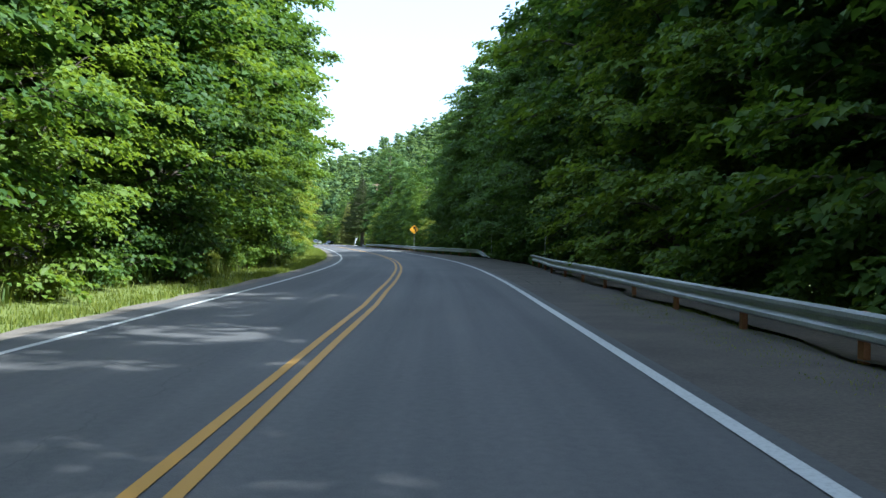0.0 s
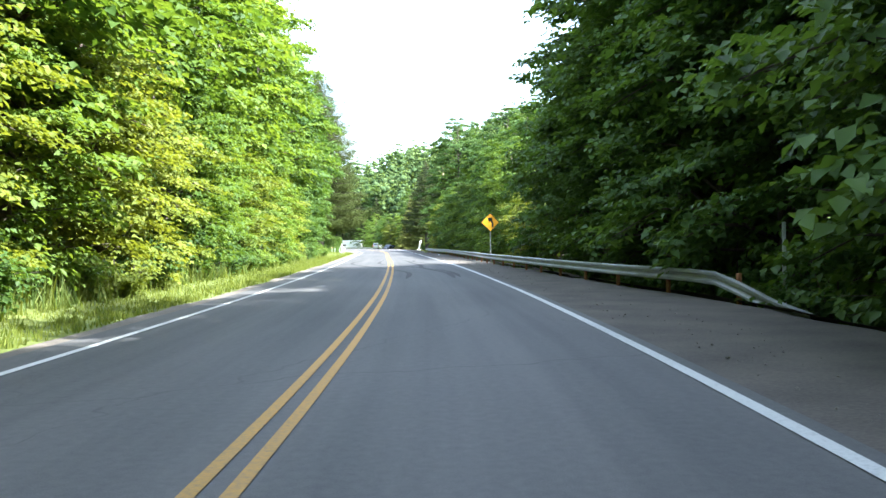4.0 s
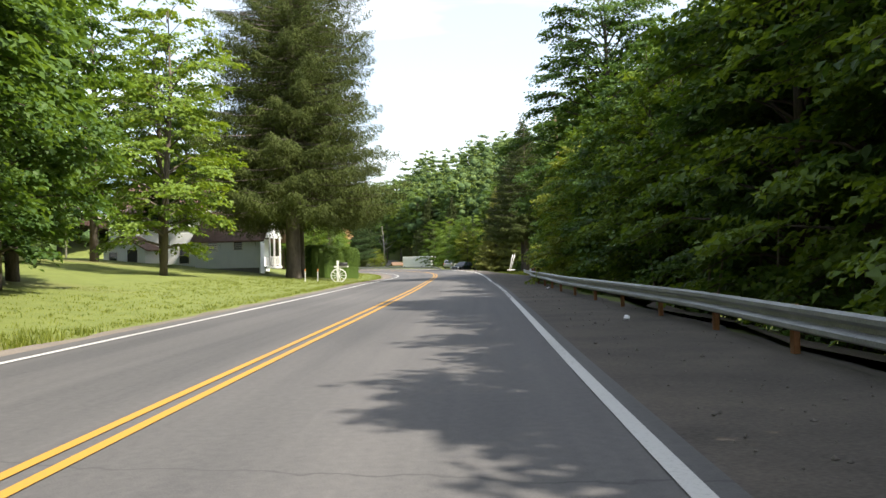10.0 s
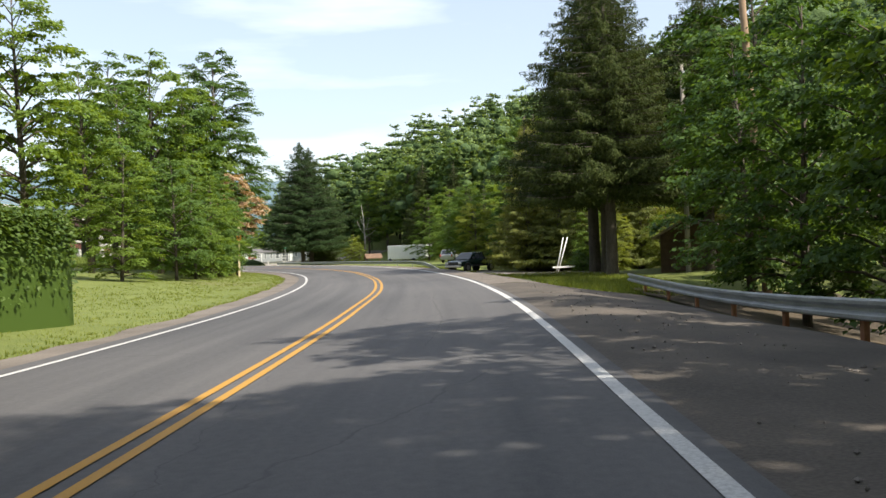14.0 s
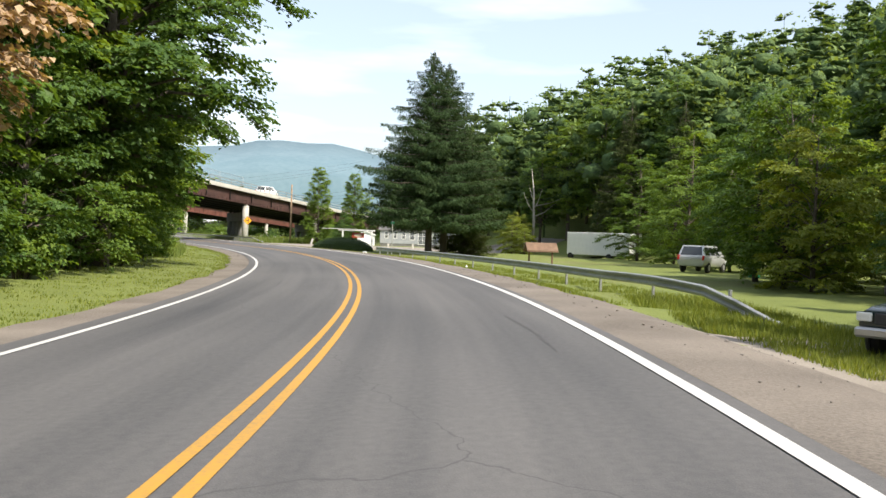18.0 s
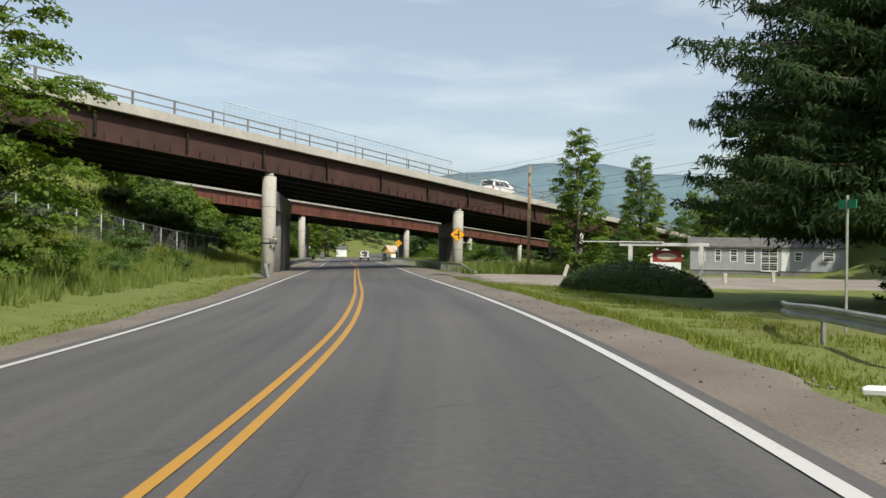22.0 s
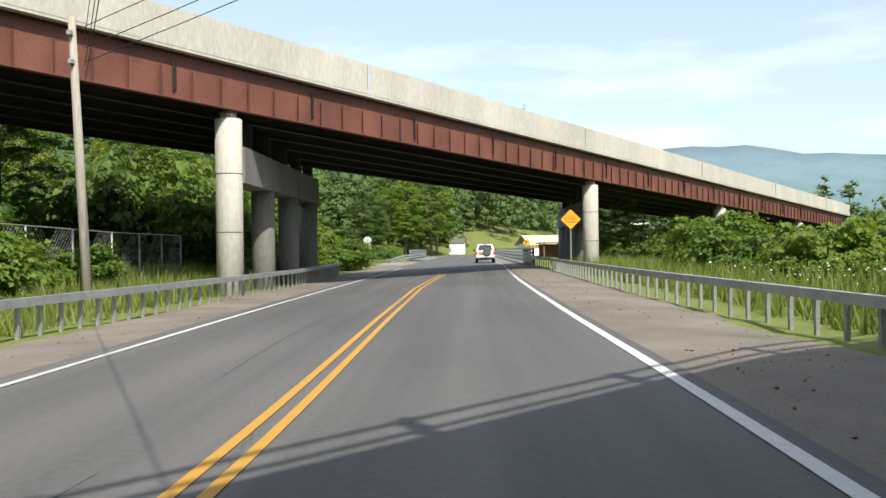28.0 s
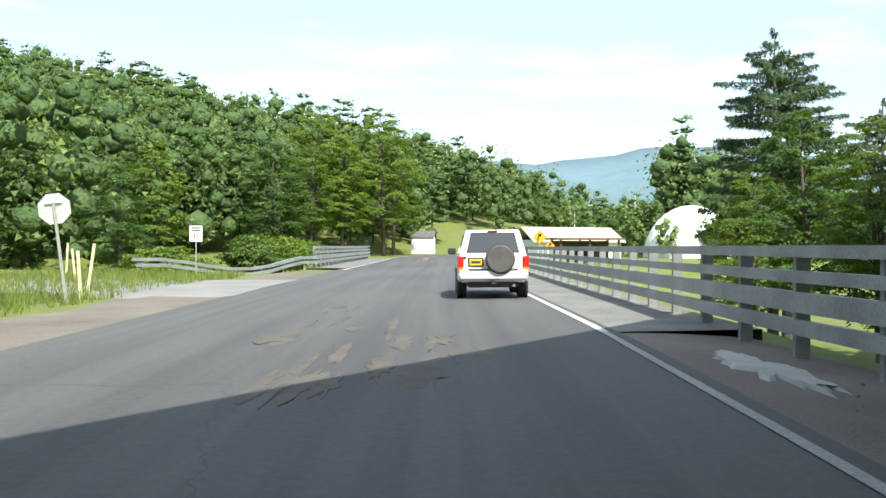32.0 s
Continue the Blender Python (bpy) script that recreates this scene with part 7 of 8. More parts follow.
for x in (0.35, 0.7):
    c = (p1 + Vector((0, 0, 6.6))).lerp(far_r + Vector((0, 0, 0.5)), 0.04 + 0.05 * x)
    bm = bmtube([(-0.22, 0, 0), (0.22, 0, 0)], 0.07, 8)
    ob = new("cable_closure", solid("cable_closure", bm, M_WIRE))
    ob.location = c
    tagged(ob, "black splice closure hanging on the cable", "cable box", "overhead cables")


# ---- houses ----
def window(t, x, y0, z, w, h, face=(0, -1), panes=(1, 2), name="window"):
    """A window in a wall: face (0,-1) looks along -y, (1,0) along +x, (-1,0) along -x."""
    ang = {(0, -1): 0, (1, 0): 90, (-1, 0): -90, (0, 1): 180}[face]
    m = Matrix.Translation((x, y0, z)) @ pose(0, 0, 0, 0, 0, ang)
    fr = bmesh.new()
    e = 0.07
    box(fr, -w / 2 - e, w / 2 + e, -0.05, 0.02, -h / 2 - e, -h / 2)
    box(fr, -w / 2 - e, w / 2 + e, -0.05, 0.02, h / 2, h / 2 + e)
    box(fr, -w / 2 - e, -w / 2, -0.05, 0.02, -h / 2, h / 2)
    box(fr, w / 2, w / 2 + e, -0.05, 0.02, -h / 2, h / 2)
    win = part(name, fr, M_WHITEWOOD, t, "white window frame")
    win.matrix_basis = m
    for i in range(1, panes[0]):
        xx = -w / 2 + w * i / panes[0]
        part("glazing_bar", bmbox(xx - 0.02, xx + 0.02, -0.035, -0.002, -h / 2, h / 2), M_WHITEWOOD, win)
    for i in range(1, panes[1]):
        zz = -h / 2 + h * i / panes[1]
        part("glazing_bar", bmbox(-w / 2, w / 2, -0.033, -0.004, zz - 0.02, zz + 0.02), M_WHITEWOOD, win)
    part("pane", bmbox(-w / 2, w / 2, -0.018, -0.01, -h / 2, h / 2), M_GLASS, win, "dark glass")
    return win


def siding(bm, x0, x1, y, z0, z1, face=-1, step=0.16):
    """Overlapping clapboards on a wall along x."""
    z = z0
    while z < z1 - 0.01:
        t = min(z + step, z1)
        v = [bm.verts.new(p) for p in ((x0, y + face * 0.025, z), (x1, y + face * 0.025, z), (x1, y + face * 0.004, t), (x0, y + face * 0.004, t), (x0, y, z), (x1, y, z))]
        bm.faces.new((v[0], v[1], v[2], v[3]) if face < 0 else (v[3], v[2], v[1], v[0]))
        bm.faces.new((v[4], v[5], v[1], v[0]) if face < 0 else (v[0], v[1], v[5], v[4]))
        z = t
    return bm


def gable_roof(t, x0, x1, y0, y1, z, rise, over, material, label, along="x"):
    bm = bmesh.new()
    if along == "x":
        ym = (y0 + y1) / 2
        prof = [(y0 - over, z - over * rise / (ym - y0)), (ym, z + rise), (y1 + over, z - over * rise / (ym - y0))]
        low = [(y, zz - 0.12) for y, zz in prof]
        ring = prof + low[::-1]
        a = [bm.verts.new((x0 - over, y, zz)) for y, zz in ring]
        b = [bm.verts.new((x1 + over, y, zz)) for y, zz in ring]
    else:
        xm = (x0 + x1) / 2
        prof = [(x0 - over, z - over * rise / (xm - x0)), (xm, z + rise), (x1 + over, z - over * rise / (xm - x0))]
        low = [(x, zz - 0.12) for x, zz in prof]
        ring = prof + low[::-1]
        a = [bm.verts.new((x, y0 - over, zz)) for x, zz in ring]
        b = [bm.verts.new((x, y1 + over, zz)) for x, zz in ring]
    n = len(ring)
    for k in range(n):
        bm.faces.new((a[k], a[(k + 1) % n], b[(k + 1) % n], b[k]))
    bm.faces.new(a[::-1])
    bm.faces.new(b)
    bmesh.ops.recalc_face_normals(bm, faces=bm.faces)
    return part("roof", bm, material, t, label)


def gable_end(t, x0, x1, y0, y1, z, rise, material, along="x"):
    for end in (0, 1):
        bm = bmesh.new()
        rings = []
        for d in (0.0, 0.08):
            if along == "x":
                x = x1 - d if end else x0 + d
                rings.append([bm.verts.new(p) for p in ((x, y0, z), (x, y1, z), (x, (y0 + y1) / 2, z + rise))])
            else:
                y = y1 - d if end else y0 + d
                rings.append([bm.verts.new(p) for p in ((x0, y, z), (x1, y, z), ((x0 + x1) / 2, y, z + rise))])
        bm.faces.new(rings[0])
        bm.faces.new(rings[1])
        for k in range(3):
            bm.faces.new((rings[0][k], rings[0][(k + 1) % 3], rings[1][(k + 1) % 3], rings[1][k]))
        bmesh.ops.recalc_face_normals(bm, faces=bm.faces)
        part("gable", bm, material, t)


# white house on the lawn: low wing, porch, two-storey body behind
hb = place(247.3, -14.4)
wing_dir = Vector(xy(248.2, -20.0)).to_3d() - Vector(xy(247.3, -14.4)).to_3d()
turn = math.degrees(math.atan2(wing_dir.y, wing_dir.x)) + 180
house = thing("house", Matrix.Translation(hb + Vector((0, 0, 0.42))) @ pose(0, 0, 0, 0, 0, turn), "white clapboard house with low wing and porch under the spruces", "house")
part("wall", bmbox(-5.7, 0, 0.02, 1.0, -0.6, 2.5), M_SIDING, house, "white clapboard wing wall")
part("wall", bmbox(-5.7, -1.3, 1.0, 6.0, -0.6, 2.5), M_SIDING, house, "white clapboard wing wall")
boards = part("clapboard_cladding", bmesh.new(), None, house)
for i in range(15):
    part("clapboard", siding(bmesh.new(), -5.7, 0, 0.0, i * 0.165, i * 0.165 + 0.16, step=0.16), M_SIDING, boards)
part("foundation", bmbox(-5.6, -0.1, 0.005, 0.1, -1.2, 0.0), M_CONCRETE_DARK, house)
gable_roof(house, -5.7, 0.1, 0, 6.0, 2.5, 2.4, 0.3, M_ROOF_RED, "weathered red-brown shingle roof")
gable_end(house, -5.7, 0, 0.0, 6.0, 2.5, 2.35, M_SIDING)
window(house, -4.1, 0.0, 1.8, 0.8, 0.7)
window(house, -1.9, 0.0, 1.85, 0.7, 0.65)
part("porch_floor", bmbox(-1.28, 0.2, 1.02, 5.0, -0.1, 0.1), M_WHITEWOOD, house)
for x, y in ((0.05, 2.2), (0.05, 3.4), (0.05, 4.9)):
    part("porch_post", bmbox(x - 0.07, x + 0.07, y - 0.07, y + 0.07, 0.1, 2.5, 0.01), M_WHITEWOOD, house)
for i in range(16):
    part("baluster", bmbox(0.03, 0.07, 1.2 + i * 0.23, 1.24 + i * 0.23, 0.15, 0.85), M_WHITEWOOD, house)
part("porch_rail", bmbox(0.0, 0.1, 1.05, 4.9, 0.85, 0.93), M_WHITEWOOD, house)
part("upper_wall", bmbox(-15.5, -6.6, 4.0, 11.0, -0.8, 5.4), M_SIDING, house, "two-storey white body")
for i in range(34):
    part("clapboard", siding(bmesh.new(), -15.5, -6.6, 3.98, -0.2 + i * 0.165, -0.04 + i * 0.165, step=0.16), M_SIDING, boards)
gable_roof(house, -15.5, -6.6, 4.0, 11.0, 5.4, 2.6, 0.4, M_ROOF_RED, "faded red shingle roof", "x")
gable_end(house, -15.5, -6.6, 4.0, 11.0, 5.4, 2.55, M_SIDING)
for x in (-13.8, -11.2, -8.4):
    window(house, x, 3.97, 4.1, 0.9, 1.3)
    window(house, x, 3.97, 1.2, 0.9, 1.4)
part("lean_to", bmbox(-14.4, -10.6, 1.0, 3.9, -0.8, 1.9), M_SIDING, house, "small white side shed")
gable_roof(house, -14.4, -10.6, 1.0, 3.9, 1.9, 1.1, 0.3, M_ROOF_RED, "faded red shed roof", "y")
gable_end(house, -14.4, -10.6, 1.0, 3.9, 1.9, 1.05, M_SIDING, "y")
window(house, -13.5, 1.0, 1.1, 0.7, 0.9)
part("shed_door", bmbox(-12.2, -11.3, 0.95, 1.0, -0.2, 1.75, 0.01), M_TRIM, house, "dark shed door")
part("chimney", bmbox(-11.6, -10.8, 7.2, 8.0, 7.0, 9.0, 0.02), M_ROOF_RED, house, "brick chimney")

# trailer home
tb = place(430.0, 30.0)
tdir = Vector(xy(424.8, 44.1)).to_3d() - Vector(xy(430.0, 30.0)).to_3d()
tr = thing("trailer_home", Matrix.Translation(tb) @ pose(0, 0, 0, 0, 0, math.degrees(math.atan2(tdir.y, tdir.x))), "long grey single-storey trailer home with white door", "trailer home")
part("wall", bmbox(0, 13.0, 0.02, 4.2, 0.4, 2.65), M_SIDING_GREY, tr, "grey siding")
for i in range(10):
    part("clapboard", siding(bmesh.new(), 0, 13.0, 0.0, 0.45 + i * 0.22, 0.665 + i * 0.22, step=0.215), M_SIDING_GREY, tr)
part("skirting", bmbox(0.05, 12.95, 0.05, 4.1, -0.6, 0.4), M_CONCRETE_DARK, tr)
gable_roof(tr, 0, 13.0, 0, 4.2, 2.65, 0.75, 0.25, M_ROOF, "dark low roof")
gable_end(tr, 0, 13.0, 0.0, 4.2, 2.65, 0.7, M_SIDING_GREY)
for x, w, h in ((1.0, 0.45, 1.0), (2.4, 0.4, 1.0), (3.75, 0.5, 1.0), (5.1, 0.7, 1.25), (9.15, 0.5, 0.7), (11.6, 0.8, 0.8)):
    window(tr, x, 0.0, 1.75, w, h)
window(tr, 6.75, 0.0, 1.4, 1.3, 1.9, panes=(2, 3), name="patio_window")
dr = part("door", bmbox(7.75, 8.45, -0.04, 0.0, 0.42, 2.4, 0.01), M_WHITEWOOD, tr, "white door")
part("handle", bmbox(7.82, 7.86, -0.09, -0.04, 1.35, 1.5), M_STEEL, dr)
for i in range(3):
    part("step", bmbox(7.6, 8.6, -1.2 + i * 0.35, -0.02, -0.1, 0.05 + i * 0.14), M_CONCRETE_DARK, tr)

# pergola and painted shed before it
pa, pb = place(394.2, 13.5), place(392.6, 16.6)
pdir = pb - pa
pg = thing("pergola", Matrix.Translation(pa) @ pose(0, 0, 0, 0, 0, math.degrees(math.atan2(pdir.y, pdir.x))), "white timber frame with a long beam and a red sign", "pergola")
for x in (0, 3.4):
    part("post", bmbox(x - 0.09, x + 0.09, -0.09, 0.09, -0.4, 2.2, 0.01), M_WHITEWOOD, pg)
part("beam", bmbox(-0.55, 3.75, -0.07, 0.07, 2.2, 2.36, 0.01), M_WHITEWOOD, pg)
part("slat", bmbox(-2.4, 1.6, -0.12, 0.12, 2.37, 2.42, 0.01), M_WHITEWOOD, pg, "long pale slat on top")
sg = part("sign_board", bmbox(1.05, 2.45, 0.22, 0.27, 1.42, 2.0, 0.01), M_RED, pg, "red sign board")
for x in (1.2, 2.3):
    part("hanger", bmbox(x - 0.02, x + 0.02, 0.05, 0.24, 1.98, 2.22), M_TRIM, sg)
plate(pg, [(0.48 * math.cos(a) + 1.75, 0.17 * math.sin(a)) for a in [k * math.pi / 10 for k in range(20)]], 1.7, M_CREAM, "emblem", 0.004, 0.212, "cream oval", sg)
sh = thing("shed", Matrix.Translation(place(428.0, 27.0)) @ pose(0, 0, 0, 0, 0, math.degrees(math.atan2(tdir.y, tdir.x))), "small white shed beside the trailer home", "shed")
part("wall", bmbox(-1.3, 1.3, 0.02, 2.2, -0.4, 1.75), M_SIDING, sh)
for i in range(10):
    part("clapboard", siding(bmesh.new(), -1.3, 1.3, 0.0, i * 0.165, i * 0.165 + 0.16, step=0.16), M_SIDING, sh)
gable_roof(sh, -1.3, 1.3, 0, 2.2, 1.75, 0.5, 0.2, M_SIGN_WHITE, "pale sheet metal roof", "y")
gable_end(sh, -1.3, 1.3, 0.0, 2.2, 1.75, 0.45, M_SIDING, "y")
# brown boarded shed behind the old spruces
shed = thing("shed", Matrix.Translation(place(283.5, 19.5)) @ pose(0, 0, 0, 0, 0, heading(283) + 60), "brown boarded shed with a pale roof edge behind the spruces", "shed")
bm = bmesh.new()
siding(bm, -2.2, 2.2, -1.6, -0.3, 2.2)
box(bm, -2.2, 2.2, -1.58, 1.6, -0.3, 2.2)
part("wall", bm, M_LOG, shed, "brown board walls")
gable_end(shed, -2.2, 2.2, -1.6, 1.6, 2.2, 0.9, M_LOG)
gable_roof(shed, -2.2, 2.2, -1.6, 1.6, 2.2, 0.9, 0.4, M_TAN, "pale metal roof")
part("door", bmbox(-0.5, 0.5, -1.66, -1.58, -0.1, 1.9, 0.01), M_WHITEWOOD, shed, "pale plank door")

# white storage container with one window
ct = thing("storage_container", Matrix.Translation(place(383.0, 36.6, -0.1)) @ pose(0, 0, 0, 0, 0, heading(394) - 66), "white box trailer with a small window", "container")
part("body", bmbox(0, 8.2, 0, 2.5, 0.5, 3.0, 0.03), M_SIGN_WHITE, ct, "white ribbed body")
for i in range(14):
    part("rib", bmbox(0.3 + i * 0.55, 0.34 + i * 0.55, -0.02, 0.0, 0.55, 2.95), M_SIGN_WHITE, ct)
window(ct, -0.002, 1.2, 2.0, 0.7, 0.7, face=(-1, 0))
for x in (0.5, 5.6):
    part("wheel", bmtube([(x, -0.05, 0.35), (x, 0.2, 0.35)], 0.35, 12), M_TYRE, ct)
# bird shelter and low boxes near the container
fb = thing("well_shelter", Matrix.Translation(place(355.9, 18.6)) @ pose(0, 0, 0, 0, 0, 30), "small wooden shelter with a pitched roof", "shelter")
for x in (-0.9, 0.9):
    part("post", bmbox(x - 0.06, x + 0.06, -0.06, 0.06, -0.4, 1.1), M_LOG, fb)
gable_roof(fb, -1.1, 1.1, -0.6, 0.6, 1.1, 0.5, 0.1, M_LOG, "brown board roof")

# white posts and old stones on the lawn by the lane
for s, lat, h, ln in ((412, 14.3, 0.9, 18), (404, 22.5, 0.7, 0), (407, 27, 0.7, 0), (402, 33, 0.7, 0)):
    b = thing("bollard", Matrix.Translation(place(s, lat)) @ pose(0, 0, 0, 0, ln, heading(s)), "short pale concrete bollard beside the gravel lane", "bollard", "bollards")
    part("shaft", bmbox(-0.12, 0.12, -0.08, 0.08, -0.3, h, 0.02), M_CONCRETE, b)


# ---- hedges ----
def hedge(name, knots, half_w, h, material, label, leaf=0.09, density=170, round_top=False, seed=0):
    """A clipped hedge along (s, lat) knots: dense body faced with small leaves."""
    rng = np.random.RandomState(seed)
    s0, s1 = knots[0][0], knots[-1][0]
    lat = lambda s: float(np.interp(s, [k[0] for k in knots], [k[1] for k in knots]))
    base = place((s0 + s1) / 2, lat((s0 + s1) / 2))
    t = thing(name, Matrix.Translation(base), label, "hedge")
    L = s1 - s0
    span = (place(s1, lat(s1)) - place(s0, lat(s0))).length
    n = int(density * span * (h * 2 + half_w * 2))
    u = rng.rand(n)
    w = rng.uniform(-math.pi / 2, math.pi / 2, n)
    pts, outs = [], []
    bm = bmesh.new()
    path = []
    for i in range(13):
        f = i / 12
        s = s0 + L * f
        end = math.sqrt(max(0.02, 1 - (2 * f - 1) ** 6)) if not round_top else math.sqrt(max(0.03, 1 - (2 * f - 1) ** 2))
        p = place(s, lat(s)) - base
        q = place(s + 0.1, lat(s + 0.1)) - place(s - 0.1, lat(s - 0.1))
        path.append((p, Vector((q.y, -q.x, 0)).normalized(), end))
    rings = []
    for p, r, e in path:
        ring = []
        for k in range(9):
            a = -math.pi / 2 + math.pi * k / 8
            cx = math.copysign(abs(math.sin(a)) ** (1.0 if round_top else 0.35), a) * half_w * 0.9 * e
            cz = (math.cos(a) ** (0.8 if round_top else 0.3)) * h * 0.92 * (e if round_top else 1)
            ring.append(bm.verts.new(p + r * cx + Vector((0, 0, max(cz, 0) - (0.2 if k in (0, 8) else 0)))))
        rings.append(ring)
    for a, b in zip(rings, rings[1:]):
        for k in range(8):
            bm.faces.new((a[k], a[k + 1], b[k + 1], b[k]))
    bm.faces.new(rings[0][::-1])
    bm.faces.new(rings[-1])
    part("core", bm, material, t, "dense clipped body")
    for uu, ww in zip(u, w):
        i = min(int(uu * 12), 11)
        f = uu * 12 - i
        (p0, r, e0), (p1, _, e1) = path[i], path[i + 1]
        p, e = p0.lerp(p1, f), e0 * (1 - f) + e1 * f
        sx = math.copysign(abs(math.sin(ww)) ** (1.0 if round_top else 0.35), ww)
        cz = math.cos(ww) ** (0.8 if round_top else 0.3)
        q = p + r * (sx * half_w * e) + Vector((0, 0, cz * h * (e if round_top else 1)))
        pts.append(q)
        outs.append(r * sx + Vector((0, 0, cz)))
    pts = np.array([tuple(q) for q in pts]) + rng.normal(0, 0.035, (n, 3))
    part("foliage", leaves_mesh("foliage", pts, leaf * rng.uniform(0.6, 1.3, n), np.array([tuple(q) for q in outs]), rng, material), None, t, "small clipped leaves")
    return t


hedge("clipped_hedge", [(245.6, -9.8), (249.9, -8.7)], 1.1, 2.6, M_HEDGE, "square clipped green hedge beside the lawn", seed=1)
hedge("clipped_hedge", [(250.1, -8.6), (254.4, -7.5)], 1.1, 2.65, M_HEDGE, "square clipped green hedge beside the lawn", seed=2)
hedge("yew_mound", [(386.9, 14.6), (395.9, 10.6)], 1.35, 1.4, M_YEW, "low rounded dark yew mound on the lawn", 0.08, 120, True, 3)


# ---- vehicles ----
def loft(sections, bevel=0.0):
    """A body through cross-sections (y, [(x, z), ...] of its right half from bottom to top)."""
    bm = bmesh.new()
    rings = []
    for y, half in sections:
        ring = [bm.verts.new((x, y, z)) for x, z in half] + [bm.verts.new((-x, y, z)) for x, z in half[::-1]]
        rings.append(ring)
    n = len(rings[0])
    for a, b in zip(rings, rings[1:]):
        for k in range(n):
            f = bm.faces.new((a[k], b[k], b[(k + 1) % n], a[(k + 1) % n]))
    bm.faces.new(rings[0][::-1])
    bm.faces.new(rings[-1])
    bmesh.ops.recalc_face_normals(bm, faces=bm.faces)
    if bevel:
        bmesh.ops.bevel(bm, geom=[e for e in bm.edges if e.calc_face_angle(0) > 0.5], offset=bevel, segments=2, affect="EDGES", profile=0.6)
    for f in bm.faces:
        f.smooth = True
    return bm


def quad_on(corners, u0, u1, v0, v1, off):
    """A thin pane on a flat face given by its corners (low left, low right, top right, top left)."""
    a, b, c, d = [Vector(p) for p in corners]
    nrm = (b - a).cross(d - a).normalized()
    at = lambda u, v: (a * (1 - u) + b * u) * (1 - v) + (d * (1 - u) + c * u) * v + nrm * off
    bm = bmesh.new()
    o = [at(u0, v0), at(u1, v0), at(u1, v1), at(u0, v1)]
    f1 = [bm.verts.new(p) for p in o]
    f0 = [bm.verts.new(p - nrm * 0.02) for p in o]
    bm.faces.new(f1)
    for k in range(4):
        bm.faces.new((f0[k], f0[(k + 1) % 4], f1[(k + 1) % 4], f1[k]))
    return bm


def wheels(t, xs, ys, r, w):
    for y in ys:
        for x in xs:
            o = math.copysign(1, x)
            bm = bmesh.new()
            tube(bm, [(x - w / 2 * o, y, r), (x - w * 0.42 * o, y, r), (x + w * 0.42 * o, y, r), (x + w / 2 * o, y, r)], [r * 0.9, r, r, r * 0.9], 20)
            wh = part("wheel", bm, M_TYRE, t, "black tyre")
            part("rim", bmtube([(x + w * 0.3 * o, y, r), (x + w * 0.53 * o, y, r)], [r * 0.62, r * 0.55], 16), M_RIM, wh, "grey alloy rim")


def cabin(t, m, bot, top, zb, zt, panes):
    """Glasshouse: bot and top are (x half width, y rear, y front)."""
    bm = bmesh.new()
    lo = [(-bot[0], bot[1], zb), (bot[0], bot[1], zb), (bot[0], bot[2], zb), (-bot[0], bot[2], zb)]
    hi = [(-top[0], top[1], zt), (top[0], top[1], zt), (top[0], top[2], zt), (-top[0], top[2], zt)]
    v = [bm.verts.new(p) for p in lo + hi]
    for q in ((3, 2, 1, 0), (4, 5, 6, 7), (0, 1, 5, 4), (1, 2, 6, 5), (2, 3, 7, 6), (3, 0, 4, 7)):
        bm.faces.new([v[k] for k in q])
    bmesh.ops.bevel(bm, geom=list(bm.edges), offset=0.05, segments=3, affect="EDGES", profile=0.6)
    for f in bm.faces:
        f.smooth = True
    c = part("cabin", bm, m, t, "roof and pillars")
    faces = {"rear": (lo[0], lo[1], hi[1], hi[0]), "right": (lo[1], lo[2], hi[2], hi[1]), "front": (lo[2], lo[3], hi[3], hi[2]), "left": (lo[3], lo[0], hi[0], hi[3])}
    for face, u0, u1, v0, v1 in panes:
        part("window", quad_on(faces[face], u0, u1, v0, v1, 0.004), M_GLASS, c, "dark tinted glass")
    return c


